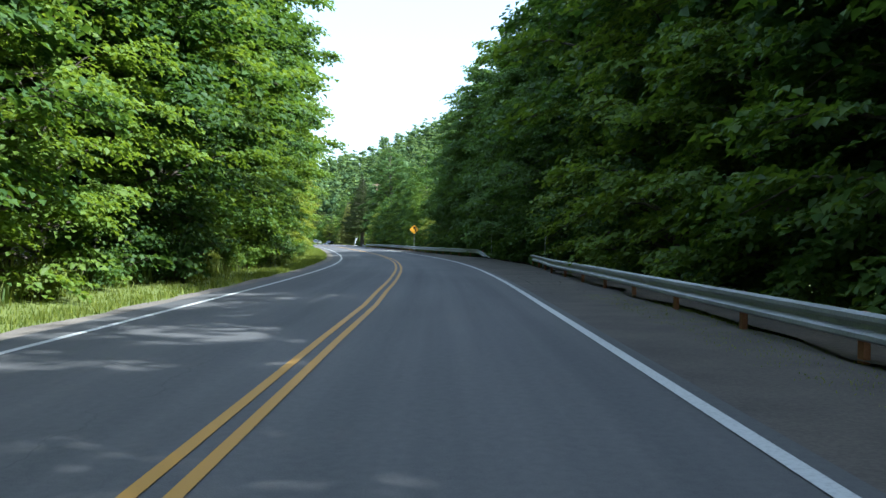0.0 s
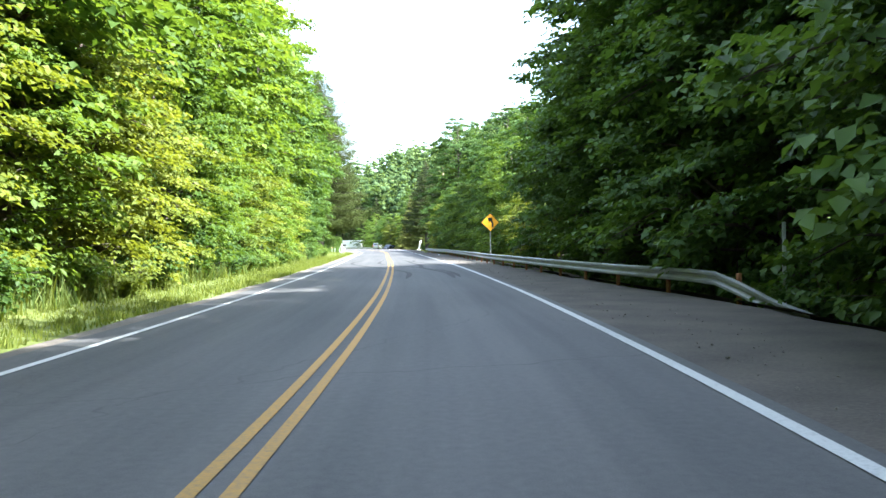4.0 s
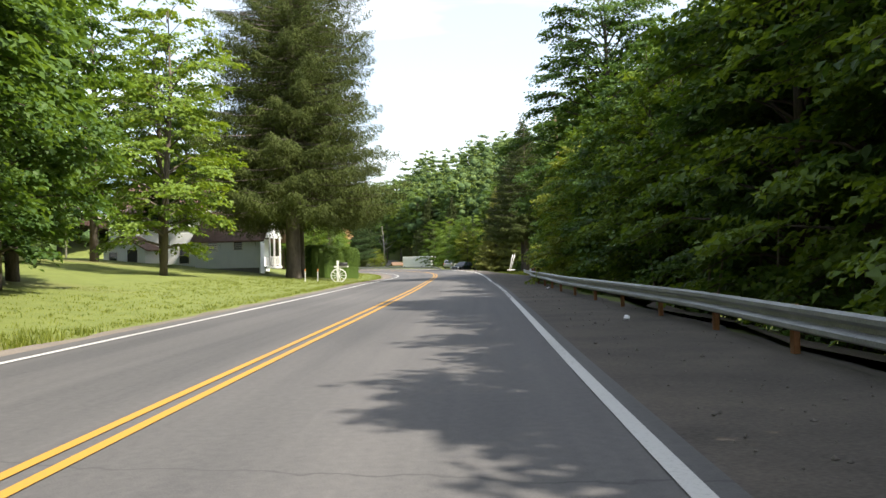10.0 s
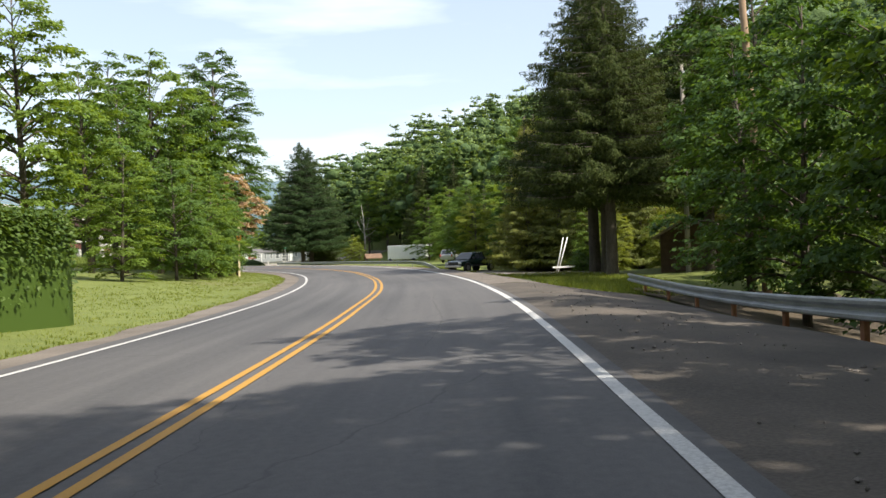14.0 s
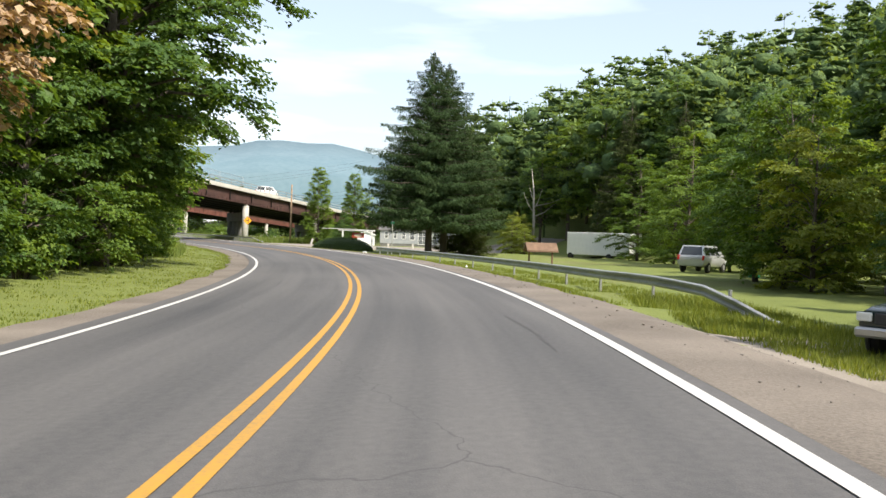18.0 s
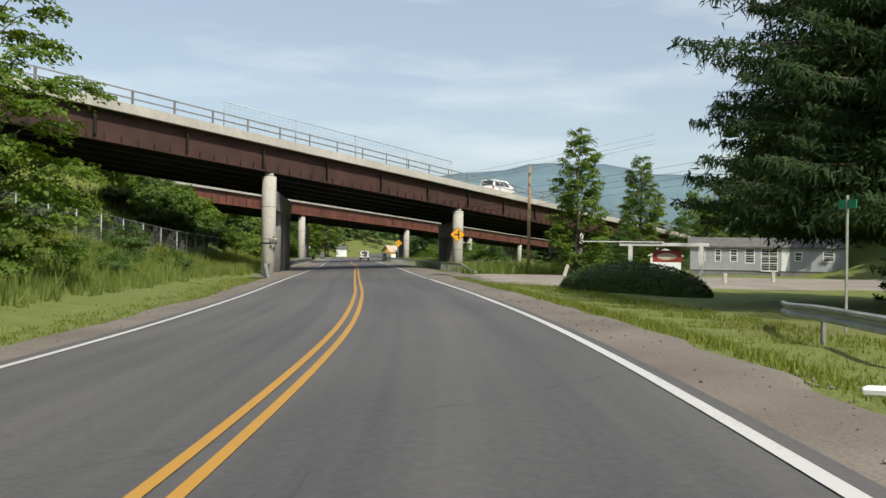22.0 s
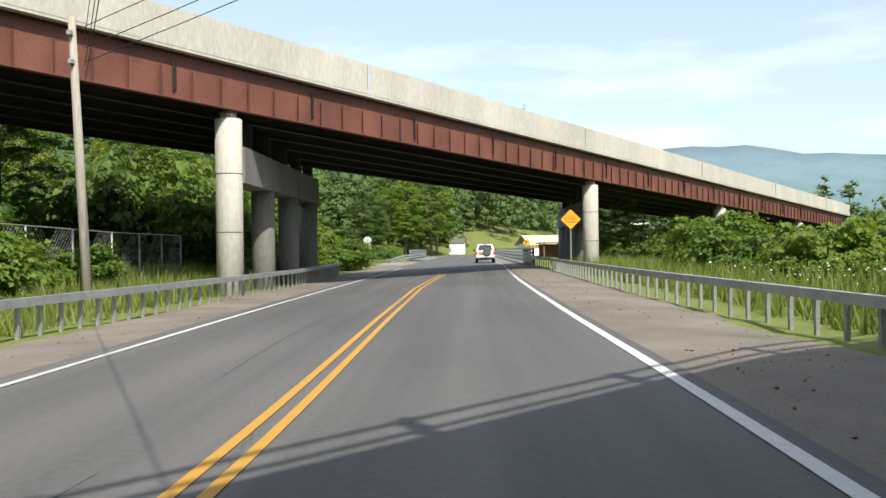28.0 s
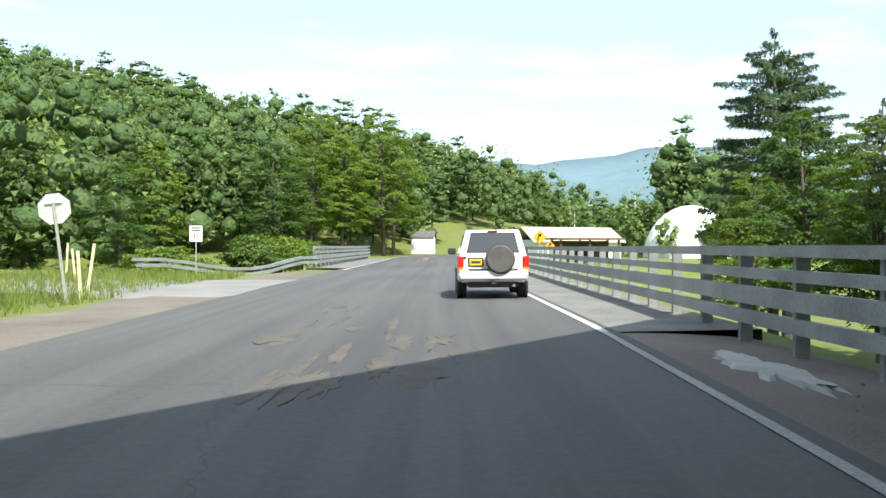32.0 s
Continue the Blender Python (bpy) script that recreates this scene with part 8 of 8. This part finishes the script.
def suv(m):
    t = thing("suv", m, "white compact SUV with grey spare tyre cover on the tailgate", "car", "vehicles")
    secs = [(-2.02, [(0.70, 0.46), (0.80, 0.60), (0.84, 0.85), (0.80, 1.06)]), (-1.9, [(0.78, 0.40), (0.86, 0.60), (0.87, 0.88), (0.83, 1.08)]),
            (0.7, [(0.80, 0.36), (0.87, 0.60), (0.88, 0.88), (0.84, 1.06)]), (1.7, [(0.78, 0.38), (0.86, 0.58), (0.85, 0.84), (0.76, 0.98)]),
            (2.05, [(0.66, 0.44), (0.76, 0.58), (0.74, 0.80), (0.66, 0.90)])]
    part("body", loft(secs, 0.03), M_CARWHITE, t, "white painted body")
    cabin(t, M_CARWHITE, (0.84, -1.98, 0.95), (0.66, -1.78, 0.20), 1.05, 1.70,
          [("rear", 0.1, 0.9, 0.12, 0.9), ("right", 0.05, 0.28, 0.1, 0.86), ("right", 0.31, 0.58, 0.1, 0.86), ("right", 0.61, 0.86, 0.1, 0.86),
           ("left", 0.14, 0.39, 0.1, 0.86), ("left", 0.42, 0.69, 0.1, 0.86), ("left", 0.72, 0.95, 0.1, 0.86), ("front", 0.07, 0.93, 0.06, 0.94)])
    part("rear_bumper", loft([(-2.16, [(0.80, 0.50), (0.82, 0.56), (0.82, 0.68), (0.78, 0.72)]), (-1.8, [(0.86, 0.42), (0.89, 0.52), (0.89, 0.70), (0.86, 0.73)])], 0.02), M_CARWHITE, t, "white wrap-round bumper")
    part("bumper_step", bmbox(-0.6, 0.6, -2.17, -2.02, 0.70, 0.725, 0.004), M_TRIM, t)
    part("underbody", bmbox(-0.62, 0.62, -1.95, 1.7, 0.28, 0.42, 0.02), M_TRIM, t, "dark underbody")
    part("hitch", bmbox(-0.06, 0.06, -2.18, -1.9, 0.36, 0.44, 0.01), M_TRIM, t)
    part("exhaust_pipe", bmtube([(0.5, -2.12, 0.33), (0.5, -1.6, 0.33)], 0.03, 8), M_STEEL, t)
    cv = part("spare_wheel_cover", bmtube([(0.16, -2.03, 0.98), (0.16, -2.2, 0.98), (0.16, -2.27, 0.98)], [0.355, 0.36, 0.31], 28), M_COVER, t, "grey vinyl spare wheel cover")
    part("cover_seam", bmtube([(0.16, -2.2, 0.98), (0.16, -2.21, 0.98)], 0.366, 28), M_TRIM, cv)
    for x in (-1, 1):
        part("tail_lamp", bmbox(x * 0.80 - 0.075, x * 0.80 + 0.075, -2.07, -1.93, 0.78, 1.05, 0.015), M_LAMP_RED, t, "red tail lamp")
        part("turn_lamp", bmbox(x * 0.80 - 0.07, x * 0.80 + 0.07, -2.075, -1.93, 0.72, 0.78, 0.01), M_LAMP_AMBER, t)
        part("reverse_lamp", bmbox(x * 0.78 - 0.06, x * 0.78 + 0.06, -2.175, -2.1, 0.58, 0.63, 0.006), M_LAMP_CLEAR, t)
        mr = part("mirror", bmbox(x * 0.98 - 0.11, x * 0.98 + 0.11, 0.52, 0.64, 1.08, 1.25, 0.03), M_TRIM, t, "black door mirror")
        part("roof_bar", bmtube([(x * 0.56, -1.6, 1.73), (x * 0.56, -1.4, 1.77), (x * 0.56, 0.0, 1.77), (x * 0.56, 0.15, 1.73)], 0.018, 6), M_TRIM, t)
        part("side_trim", bmbox(x * 0.885 - 0.012, x * 0.885 + 0.012, -1.5, 1.5, 0.60, 0.70, 0.004), M_TRIM, t)
        part("arch", bmtube([(x * 0.82, -1.25, 0.36), (x * 0.885, -1.25, 0.36)], 0.41, 20), M_TRIM, t)
        part("arch", bmtube([(x * 0.82, 1.25, 0.36), (x * 0.875, 1.25, 0.36)], 0.41, 20), M_TRIM, t)
        part("head_lamp", bmbox(x * 0.60 - 0.12, x * 0.60 + 0.12, 1.95, 2.09, 0.70, 0.84, 0.02), M_LAMP_CLEAR, t)
    pl = part("plate_recess", bmbox(-0.62, -0.24, -2.045, -2.02, 0.80, 1.02, 0.005), M_TRIM, t)
    pq = part("number_plate", bmbox(-0.58, -0.28, -2.055, -2.046, 0.83, 0.985), M_PLATE, t, "gold number plate")
    part("plate_legend", bmbox(-0.55, -0.31, -2.058, -2.055, 0.875, 0.935), M_TRIM, pq, "dark plain bar")
    part("tailgate_seam", bmbox(-0.70, 0.70, -2.03, -2.02, 0.735, 0.745), M_TRIM, t)
    part("wiper", bmtube([(-0.1, -2.0, 1.10), (0.42, -1.97, 1.2)], 0.012, 5), M_TRIM, t)
    part("door_handle", bmbox(-0.72, -0.66, -2.05, -2.02, 1.0, 1.05), M_TRIM, t)
    part("high_brake_lamp", bmbox(-0.12, 0.12, -1.84, -1.78, 1.655, 1.685, 0.004), M_LAMP_RED, t)
    wheels(t, (-0.76, 0.76), (-1.25, 1.25), 0.36, 0.24)
    return t


end_eye = Vector((-176.40, 406.26, 0))
ya = radians(46.57)
spot = end_eye + 24.3 * Vector((-math.sin(ya), math.cos(ya), 0)) + 1.24 * Vector((math.cos(ya), math.sin(ya), 0))
suv_s, suv_lat = [float(v[0]) for v in road_frame(np.array([spot.x]), np.array([spot.y]))]
spot.z = road_z(suv_s, suv_lat) + 0.008
suv(Matrix.Translation(spot) @ pose(0, 0, 0, 0, -math.degrees(math.atan(float(bank(suv_s)))), heading(suv_s)))


def pickup(m):
    t = thing("pickup_truck", m, "dark green pickup truck with chrome bumper parked on gravel", "car", "vehicles")
    lower = [(-2.75, [(0.78, 0.50), (0.88, 0.62), (0.90, 0.95), (0.86, 1.08)]), (0.3, [(0.80, 0.46), (0.90, 0.62), (0.92, 0.95), (0.86, 1.08)]),
             (1.1, [(0.80, 0.46), (0.90, 0.62), (0.90, 0.92), (0.82, 1.04)]), (2.1, [(0.78, 0.48), (0.88, 0.62), (0.86, 0.86), (0.76, 0.96)]), (2.42, [(0.70, 0.52), (0.82, 0.62), (0.80, 0.82), (0.70, 0.90)])]
    part("body", loft(lower, 0.03), M_CARGREEN, t, "dark green body")
    cabin(t, M_CARGREEN, (0.86, -0.95, 1.30), (0.68, -0.75, 0.55), 1.06, 1.66, [("front", 0.06, 0.94, 0.06, 0.94), ("left", 0.30, 0.62, 0.1, 0.85), ("left", 0.66, 0.92, 0.1, 0.85),
          ("right", 0.08, 0.34, 0.1, 0.85), ("right", 0.38, 0.70, 0.1, 0.85), ("rear", 0.08, 0.92, 0.1, 0.9)])
    part("bed_floor", bmbox(-0.75, 0.75, -2.7, -1.0, 1.085, 1.10), M_TRIM, t)
    for x in (-0.84, 0.84):
        part("bed_wall", bmbox(x - 0.05, x + 0.05, -2.72, -0.98, 1.05, 1.16, 0.015), M_CARGREEN, t)
        part("head_lamp", bmbox(x * 0.85 - 0.14, x * 0.85 + 0.14, 2.34, 2.46, 0.70, 0.86, 0.02), M_LAMP_CLEAR, t, "clear head lamp")
        part("mirror", bmbox(x * 1.2 - 0.1, x * 1.2 + 0.1, 0.85, 0.97, 1.12, 1.3, 0.03), M_TRIM, t)
        part("arch", bmtube([(x, 1.55, 0.40), (x * 1.09, 1.55, 0.40)], 0.44, 20), M_TRIM, t)
        part("arch", bmtube([(x, -1.65, 0.40), (x * 1.09, -1.65, 0.40)], 0.44, 20), M_TRIM, t)
    part("grille", bmbox(-0.52, 0.52, 2.40, 2.46, 0.66, 0.86, 0.015), M_TRIM, t, "dark grille")
    part("front_bumper", bmbox(-0.84, 0.84, 2.36, 2.56, 0.42, 0.60, 0.04), M_RIM, t, "chrome bumper")
    wheels(t, (-0.80, 0.80), (-1.65, 1.55), 0.39, 0.25)
    return t


pickup(Matrix.Translation(place(307.6, 11.6, 0.07)) @ pose(0, 0, 0, 0, 0, heading(310) + 124))
bin_ = thing("load_crate", Matrix.Translation(place(307.7, 12.2, 1.16)), "pale crate standing in the pickup bed", "crate")
part("body", bmbox(-0.25, 0.25, -0.25, 0.25, -0.02, 0.55, 0.05), M_SIGN_WHITE, bin_)


def minivan(m, paint, label):
    t = thing("minivan", m, label, "car", "vehicles")
    lower = [(-2.4, [(0.74, 0.42), (0.86, 0.58), (0.90, 0.90), (0.86, 1.02)]), (0.6, [(0.80, 0.34), (0.92, 0.58), (0.93, 0.90), (0.87, 1.02)]),
             (1.7, [(0.80, 0.36), (0.90, 0.56), (0.87, 0.82), (0.74, 0.95)]), (2.35, [(0.62, 0.42), (0.76, 0.56), (0.72, 0.72), (0.60, 0.80)])]
    part("body", loft(lower, 0.03), paint, t, "painted body")
    cabin(t, paint, (0.87, -2.35, 1.75), (0.68, -2.05, 0.55), 1.0, 1.72, [("front", 0.06, 0.94, 0.06, 0.94), ("rear", 0.08, 0.92, 0.15, 0.9), ("right", 0.06, 0.3, 0.15, 0.85), ("right", 0.33, 0.56, 0.15, 0.85),
          ("right", 0.59, 0.80, 0.15, 0.85), ("left", 0.20, 0.41, 0.15, 0.85), ("left", 0.44, 0.67, 0.15, 0.85), ("left", 0.70, 0.94, 0.15, 0.85)])
    for x in (-0.62, 0.62):
        part("head_lamp", bmbox(x - 0.16, x + 0.16, 2.18, 2.34, 0.62, 0.76, 0.02), M_LAMP_CLEAR, t)
        part("tail_lamp", bmbox(x * 1.3 - 0.07, x * 1.3 + 0.07, -2.44, -2.3, 0.8, 1.1, 0.02), M_LAMP_RED, t)
    wheels(t, (-0.80, 0.80), (-1.5, 1.45), 0.33, 0.22)
    return t


minivan(Matrix.Translation(place(345.0, 25.2, 0.05)) @ pose(0, 0, 0, 0, 0, heading(350) - 50), M_CARSILVER, "silver minivan parked beyond the lawn under trees")
minivan(Matrix.Translation(Vector((*pt_a(32, 3.0, top_a).xy, 0)) + Vector((*xy(412.9, -5.95), pt_a(32, 3.0, top_a).z + 0.01))) @ pose(0, 0, 0, 0, 0, math.degrees(math.atan2(-(Vector(xy(431.5, 9.0)) - Vector(xy(412.9, -5.95))).x, (Vector(xy(431.5, 9.0)) - Vector(xy(412.9, -5.95))).y))), M_CARWHITE, "pale van driving on the highway overpass")

# wheeled bin and kids' boxes by the lane
wb = thing("wheeled_bin", Matrix.Translation(place(338, 24)) @ pose(0, 0, 0, 0, 0, 20), "dark green wheeled rubbish bin under the trees", "bin")
part("body", bmbox(-0.3, 0.3, -0.3, 0.3, 0.05, 1.0, 0.04), M_GREEN, wb)
part("lid", bmbox(-0.33, 0.33, -0.36, 0.33, 1.0, 1.07, 0.02), M_GREEN, wb)

# ---- beyond the creek ----
dm = thing("dome_shelter", Matrix.Translation(place(624, 31.6, -0.5)), "white fabric salt dome beyond the creek", "dome")
bm = bmesh.new()
rings = []
for i in range(9):
    a = math.pi / 2 * i / 8
    rings.append([bm.verts.new((6.0 * math.cos(a) * math.cos(b), 6.0 * math.cos(a) * math.sin(b), 7.2 * math.sin(a))) for b in [k * math.pi / 12 for k in range(24)]])
for a, b in zip(rings, rings[1:]):
    for k in range(24):
        f = bm.faces.new((a[k], a[(k + 1) % 24], b[(k + 1) % 24], b[k]))
part("shell", bm, M_TENT, dm, "white panelled shell")
br = thing("barn", Matrix.Translation(place(618, 16, -0.4)) @ pose(0, 0, 0, 0, 0, heading(610) + 20), "low building with a wide tan metal roof", "barn")
part("wall", bmbox(-5.5, 5.5, -4, 4, 0, 2.6), M_SIDING, br)
gable_roof(br, -5.5, 5.5, -4, 4, 2.6, 1.6, 0.5, M_TAN, "wide tan metal roof")
ls = thing("log_shed", Matrix.Translation(place(603, 17.5, -0.4)) @ pose(0, 0, 0, 0, 0, heading(600) + 8), "open brown board shed with a flat roof", "shed")
for x in (-3.2, 0, 3.2):
    for y in (-2, 2):
        part("post", bmbox(x - 0.1, x + 0.1, y - 0.1, y + 0.1, 0, 2.7), M_LOG, ls)
part("back_wall", bmbox(-3.3, 3.3, 2.0, 2.15, 0, 2.6), M_LOG, ls, "brown board wall")
part("roof", bmbox(-3.8, 3.8, -2.6, 2.6, 2.7, 2.9, 0.02), M_LOG, ls, "flat board roof")
wbx = thing("white_shed", Matrix.Translation(place(637, -6.4, 0.2)) @ pose(0, 0, 0, 0, 0, heading(610)), "small white shed among trees", "shed")
part("wall", bmbox(-1.6, 1.6, -1.6, 1.6, 0, 2.6), M_SIDING, wbx)
gable_roof(wbx, -1.6, 1.6, -1.6, 1.6, 2.6, 0.8, 0.2, M_ROOF, "grey roof")
lp = thing("street_lamp", Matrix.Translation(place(622, 17)) @ pose(0, 0, 0, 0, 0, heading(620)), "grey street lamp with a curved arm", "street lamp")
part("pole", bmtube([(0, 0, -0.5), (0, 0, 6.2)], [0.09, 0.06], 8), M_STEEL, lp)
part("arm", bmtube([(0, 0, 6.1), (0.7, 0, 6.6), (1.9, 0, 6.7)], 0.04, 6), M_STEEL, lp)
part("head", bmbox(1.6, 2.3, -0.12, 0.12, 6.62, 6.76, 0.03), M_SIGN_BACK, lp)


# ---- chain-link fence on the left bank ----
def chain_fence(knots, h, gap=2.6):
    s0, s1 = knots[0][0], knots[-1][0]
    lat = lambda s: float(np.interp(s, [k[0] for k in knots], [k[1] for k in knots]))
    base = place((s0 + s1) / 2, lat((s0 + s1) / 2))
    t = thing("chain_link_fence", Matrix.Translation(base), "grey chain-link fence on the weedy bank", "fence")
    n = int((s1 - s0) / gap)
    tops = []
    for i in range(n + 1):
        s = s0 + (s1 - s0) * i / n
        p = place(s, lat(s)) - base
        part("post", bmtube([p - Vector((0, 0, 0.4)), p + Vector((0, 0, h))], 0.035, 6), M_STEEL, t)
        tops.append(p)
    bm = bmesh.new()
    for a, b in zip(tops, tops[1:]):
        tube(bm, [a + Vector((0, 0, h)), b + Vector((0, 0, h))], 0.02, 5, False)
        for k in range(16):
            f, g = k / 16, min(1, k / 16 + h / gap * 0.9)
            f2 = max(0, k / 16 - h / gap * 0.9)
            tube(bm, [a.lerp(b, f), a.lerp(b, g) + Vector((0, 0, h * (g - f) * gap / h / 0.9))], 0.005, 3, False)
            tube(bm, [a.lerp(b, f), a.lerp(b, f2) + Vector((0, 0, h * (f - f2) * gap / h / 0.9))], 0.005, 3, False)
    part("mesh_wire", bm, M_STEEL, t, "fine wire mesh")
    return t


chain_fence([(388, -15.0), (410, -11.5), (424, -11.0)], 1.8)
chain_fence([(462, -11.0), (474, -10.6), (482, -11.0)], 1.9)


# ---- grass and weeds ----
def blades(name, n, seed, sampler, h0, h1, material, label, width=0.012, clump=7):
    rng = np.random.RandomState(seed)
    out_v, k = [], 0
    pts = []
    while len(pts) < n // clump:
        s, lat = sampler(rng)
        pts.append((s, lat))
    base = []
    for s, lat in pts:
        x, y = xy(s, lat)
        base.append((x, y, float(ground_z(s, lat))))
    base = np.repeat(np.array(base), clump, axis=0)
    m = len(base)
    base[:, :2] += rng.normal(0, 0.09, (m, 2))
    h = rng.uniform(h0, h1, m)
    a = rng.rand(m) * 6.28
    side = np.stack([np.cos(a), np.sin(a), np.zeros(m)], 1) * (width * (0.6 + 0.8 * rng.rand(m)) * (1 + h * 1.5))[:, None]
    tip = base + np.stack([rng.normal(0, 0.28, m) * h, rng.normal(0, 0.28, m) * h, h], 1)
    v = np.stack([base - side, base + side, tip], 1).reshape(-1, 3)
    v[:, 2] -= 0.0
    t = np.arange(m * 3).reshape(-1, 3)
    me = bpy.data.meshes.new(name)
    me.vertices.add(len(v))
    me.vertices.foreach_set("co", v.ravel())
    me.loops.add(t.size)
    me.loops.foreach_set("vertex_index", t.ravel())
    me.polygons.add(len(t))
    me.polygons.foreach_set("loop_start", np.arange(0, t.size, 3))
    me.polygons.foreach_set("loop_total", np.full(len(t), 3))
    me.update()
    me.materials.append(material)
    return tagged(new(name, me), label, "grass", kind="stuff")


blades("verge_grass", 52000, 1, lambda r: (r.uniform(10, 190), -4.6 - 3.2 * r.rand() ** 1.3), 0.06, 0.2, M_GRASS, "mown grass on the verge by the wood")
blades("tall_weeds", 26000, 2, lambda r: (r.uniform(10, 188), -6.6 - 2.2 * r.rand()), 0.25, 0.9, M_WEED, "tall weeds at the wood edge")
blades("verge_grass", 80000, 3, lambda r: (r.uniform(190, 402), -4.9 - 7.0 * r.rand() ** 1.4), 0.03, 0.085, M_GRASS, "mown grass by the lawn and bend")
blades("tall_weeds", 42000, 4, lambda r: (r.uniform(340, 410), -7.6 - 16 * r.rand() ** 1.2), 0.2, 0.75, M_WEED, "tall weeds on the highway embankment")
blades("tall_weeds", 30000, 12, lambda r: (r.uniform(384, 440), -13.0 - 26 * r.rand()), 0.25, 0.8, M_WEED, "rough grass high on the embankment", 0.02)
blades("verge_grass", 60000, 5, lambda r: (r.uniform(314, 402), 5.4 + 5.5 * r.rand() ** 1.2), 0.04, 0.15, M_GRASS, "rough grass behind the shoulder")
blades("tall_weeds", 40000, 6, lambda r: (r.uniform(416, 512), 8.0 + 9.0 * r.rand()), 0.25, 1.1, M_WEED, "tall weeds and grass behind the box rail")
blades("tall_weeds", 26000, 7, lambda r: (r.uniform(404, 492), -6.9 - 5.0 * r.rand()), 0.2, 0.9, M_WEED, "weeds behind the box rail")
blades("tall_weeds", 16000, 8, lambda r: (r.uniform(515, 545), -7.0 - 9.0 * r.rand()), 0.12, 0.42, M_WEED, "weeds round the stop sign")
blades("verge_grass", 22000, 9, lambda r: (r.uniform(262, 285), 6.8 + 6 * r.rand()), 0.06, 0.25, M_GRASS, "grass below the spruces")
blades("verge_grass", 26000, 10, lambda r: (r.uniform(304.5, 318), 8.0 + 3.2 * r.rand()), 0.06, 0.3, M_GRASS, "rough grass at the gravel edge")
blades("verge_grass", 12000, 11, lambda r: (r.uniform(38, 62), 5.0 + 1.4 * r.rand()), 0.025, 0.075, M_GRASS, "low grass strip before the rail")


# ---- loose stones, litter ----
def stones(name, n, seed, s0, s1, lat0, lat1, r0, r1, label, material=M_STONE, lift=(0.0, 0.0), category="gravel"):
    rng = np.random.RandomState(seed)
    s, lat = rng.uniform(s0, s1, n), lat0 + (lat1 - lat0) * rng.rand(n)
    oct_v = np.array([(1, 0, 0), (0, 1, 0), (-1, 0, 0), (0, -1, 0), (0, 0, 0.8), (0, 0, -0.8)], float)
    oct_f = np.array([(0, 1, 4), (1, 2, 4), (2, 3, 4), (3, 0, 4), (1, 0, 5), (2, 1, 5), (3, 2, 5), (0, 3, 5)])
    vs, fs = [], []
    for i in range(n):
        x, y = xy(s[i], lat[i])
        z = road_z(s[i], lat[i]) if abs(lat[i]) < 4.7 else float(ground_z(s[i], lat[i])) + 0.05
        r = r0 + (r1 - r0) * rng.rand() ** 3
        vs.append(oct_v * r * rng.uniform(0.6, 1.3, (6, 1)) + (x, y, z + rng.uniform(*lift)))
        fs.append(oct_f + 6 * i)
    me = mesh_from(name, np.concatenate(vs).tolist(), np.concatenate(fs).tolist())
    me.materials.append(material)
    return tagged(new(name, me), label, category, kind="stuff")


stones("loose_gravel", 1500, 1, 136, 262, 4.3, 6.4, 0.008, 0.035, "loose gravel on the shoulder by the rail")
stones("loose_gravel", 700, 2, 60, 136, 4.2, 5.8, 0.008, 0.03, "loose gravel on the shoulder by the rail")
stones("loose_gravel", 1200, 3, 262, 312, 4.3, 12.0, 0.008, 0.035, "loose gravel on the driveway apron")
stones("loose_gravel", 1000, 4, 312, 420, 4.1, 5.4, 0.008, 0.03, "loose gravel along the shoulder")
stones("loose_gravel", 900, 5, 420, 512, 4.2, 6.4, 0.008, 0.035, "loose gravel under the overpasses")
stones("loose_gravel", 800, 6, 330, 490, -5.6, -4.1, 0.008, 0.03, "loose gravel along the shoulder")

stones("wildflowers", 520, 7, 417, 470, 8.4, 13.0, 0.015, 0.05, "white wildflower heads among the tall weeds", M_FLOWER, (0.5, 1.05), "flowers")

paper = []
for k, (s, lat, w, h) in enumerate(((358.6, 5.55, 0.24, 0.1), (209.8, 5.66, 0.13, 0.05), (190.0, 5.6, 0.16, 0.07), (332.0, 5.9, 0.14, 0.08))):
    bm = bmbox(-w / 2, w / 2, -w * 0.35, w * 0.35, 0.0, h, 0.03)
    for v in bm.verts:
        v.co += Vector((0.03 * math.sin(17 * v.co.x + k), 0.03 * math.cos(23 * v.co.y), 0.02 * math.sin(31 * v.co.x)))
    ob = new("litter", solid("litter", bm, M_SIGN_WHITE))
    ob.matrix_basis = Matrix.Translation(place(s, lat, 0.05)) @ pose(0, 0, 0, 0, 0, 40 * k)
    tagged(ob, "crumpled white paper litter on the road shoulder", "litter", "litter")
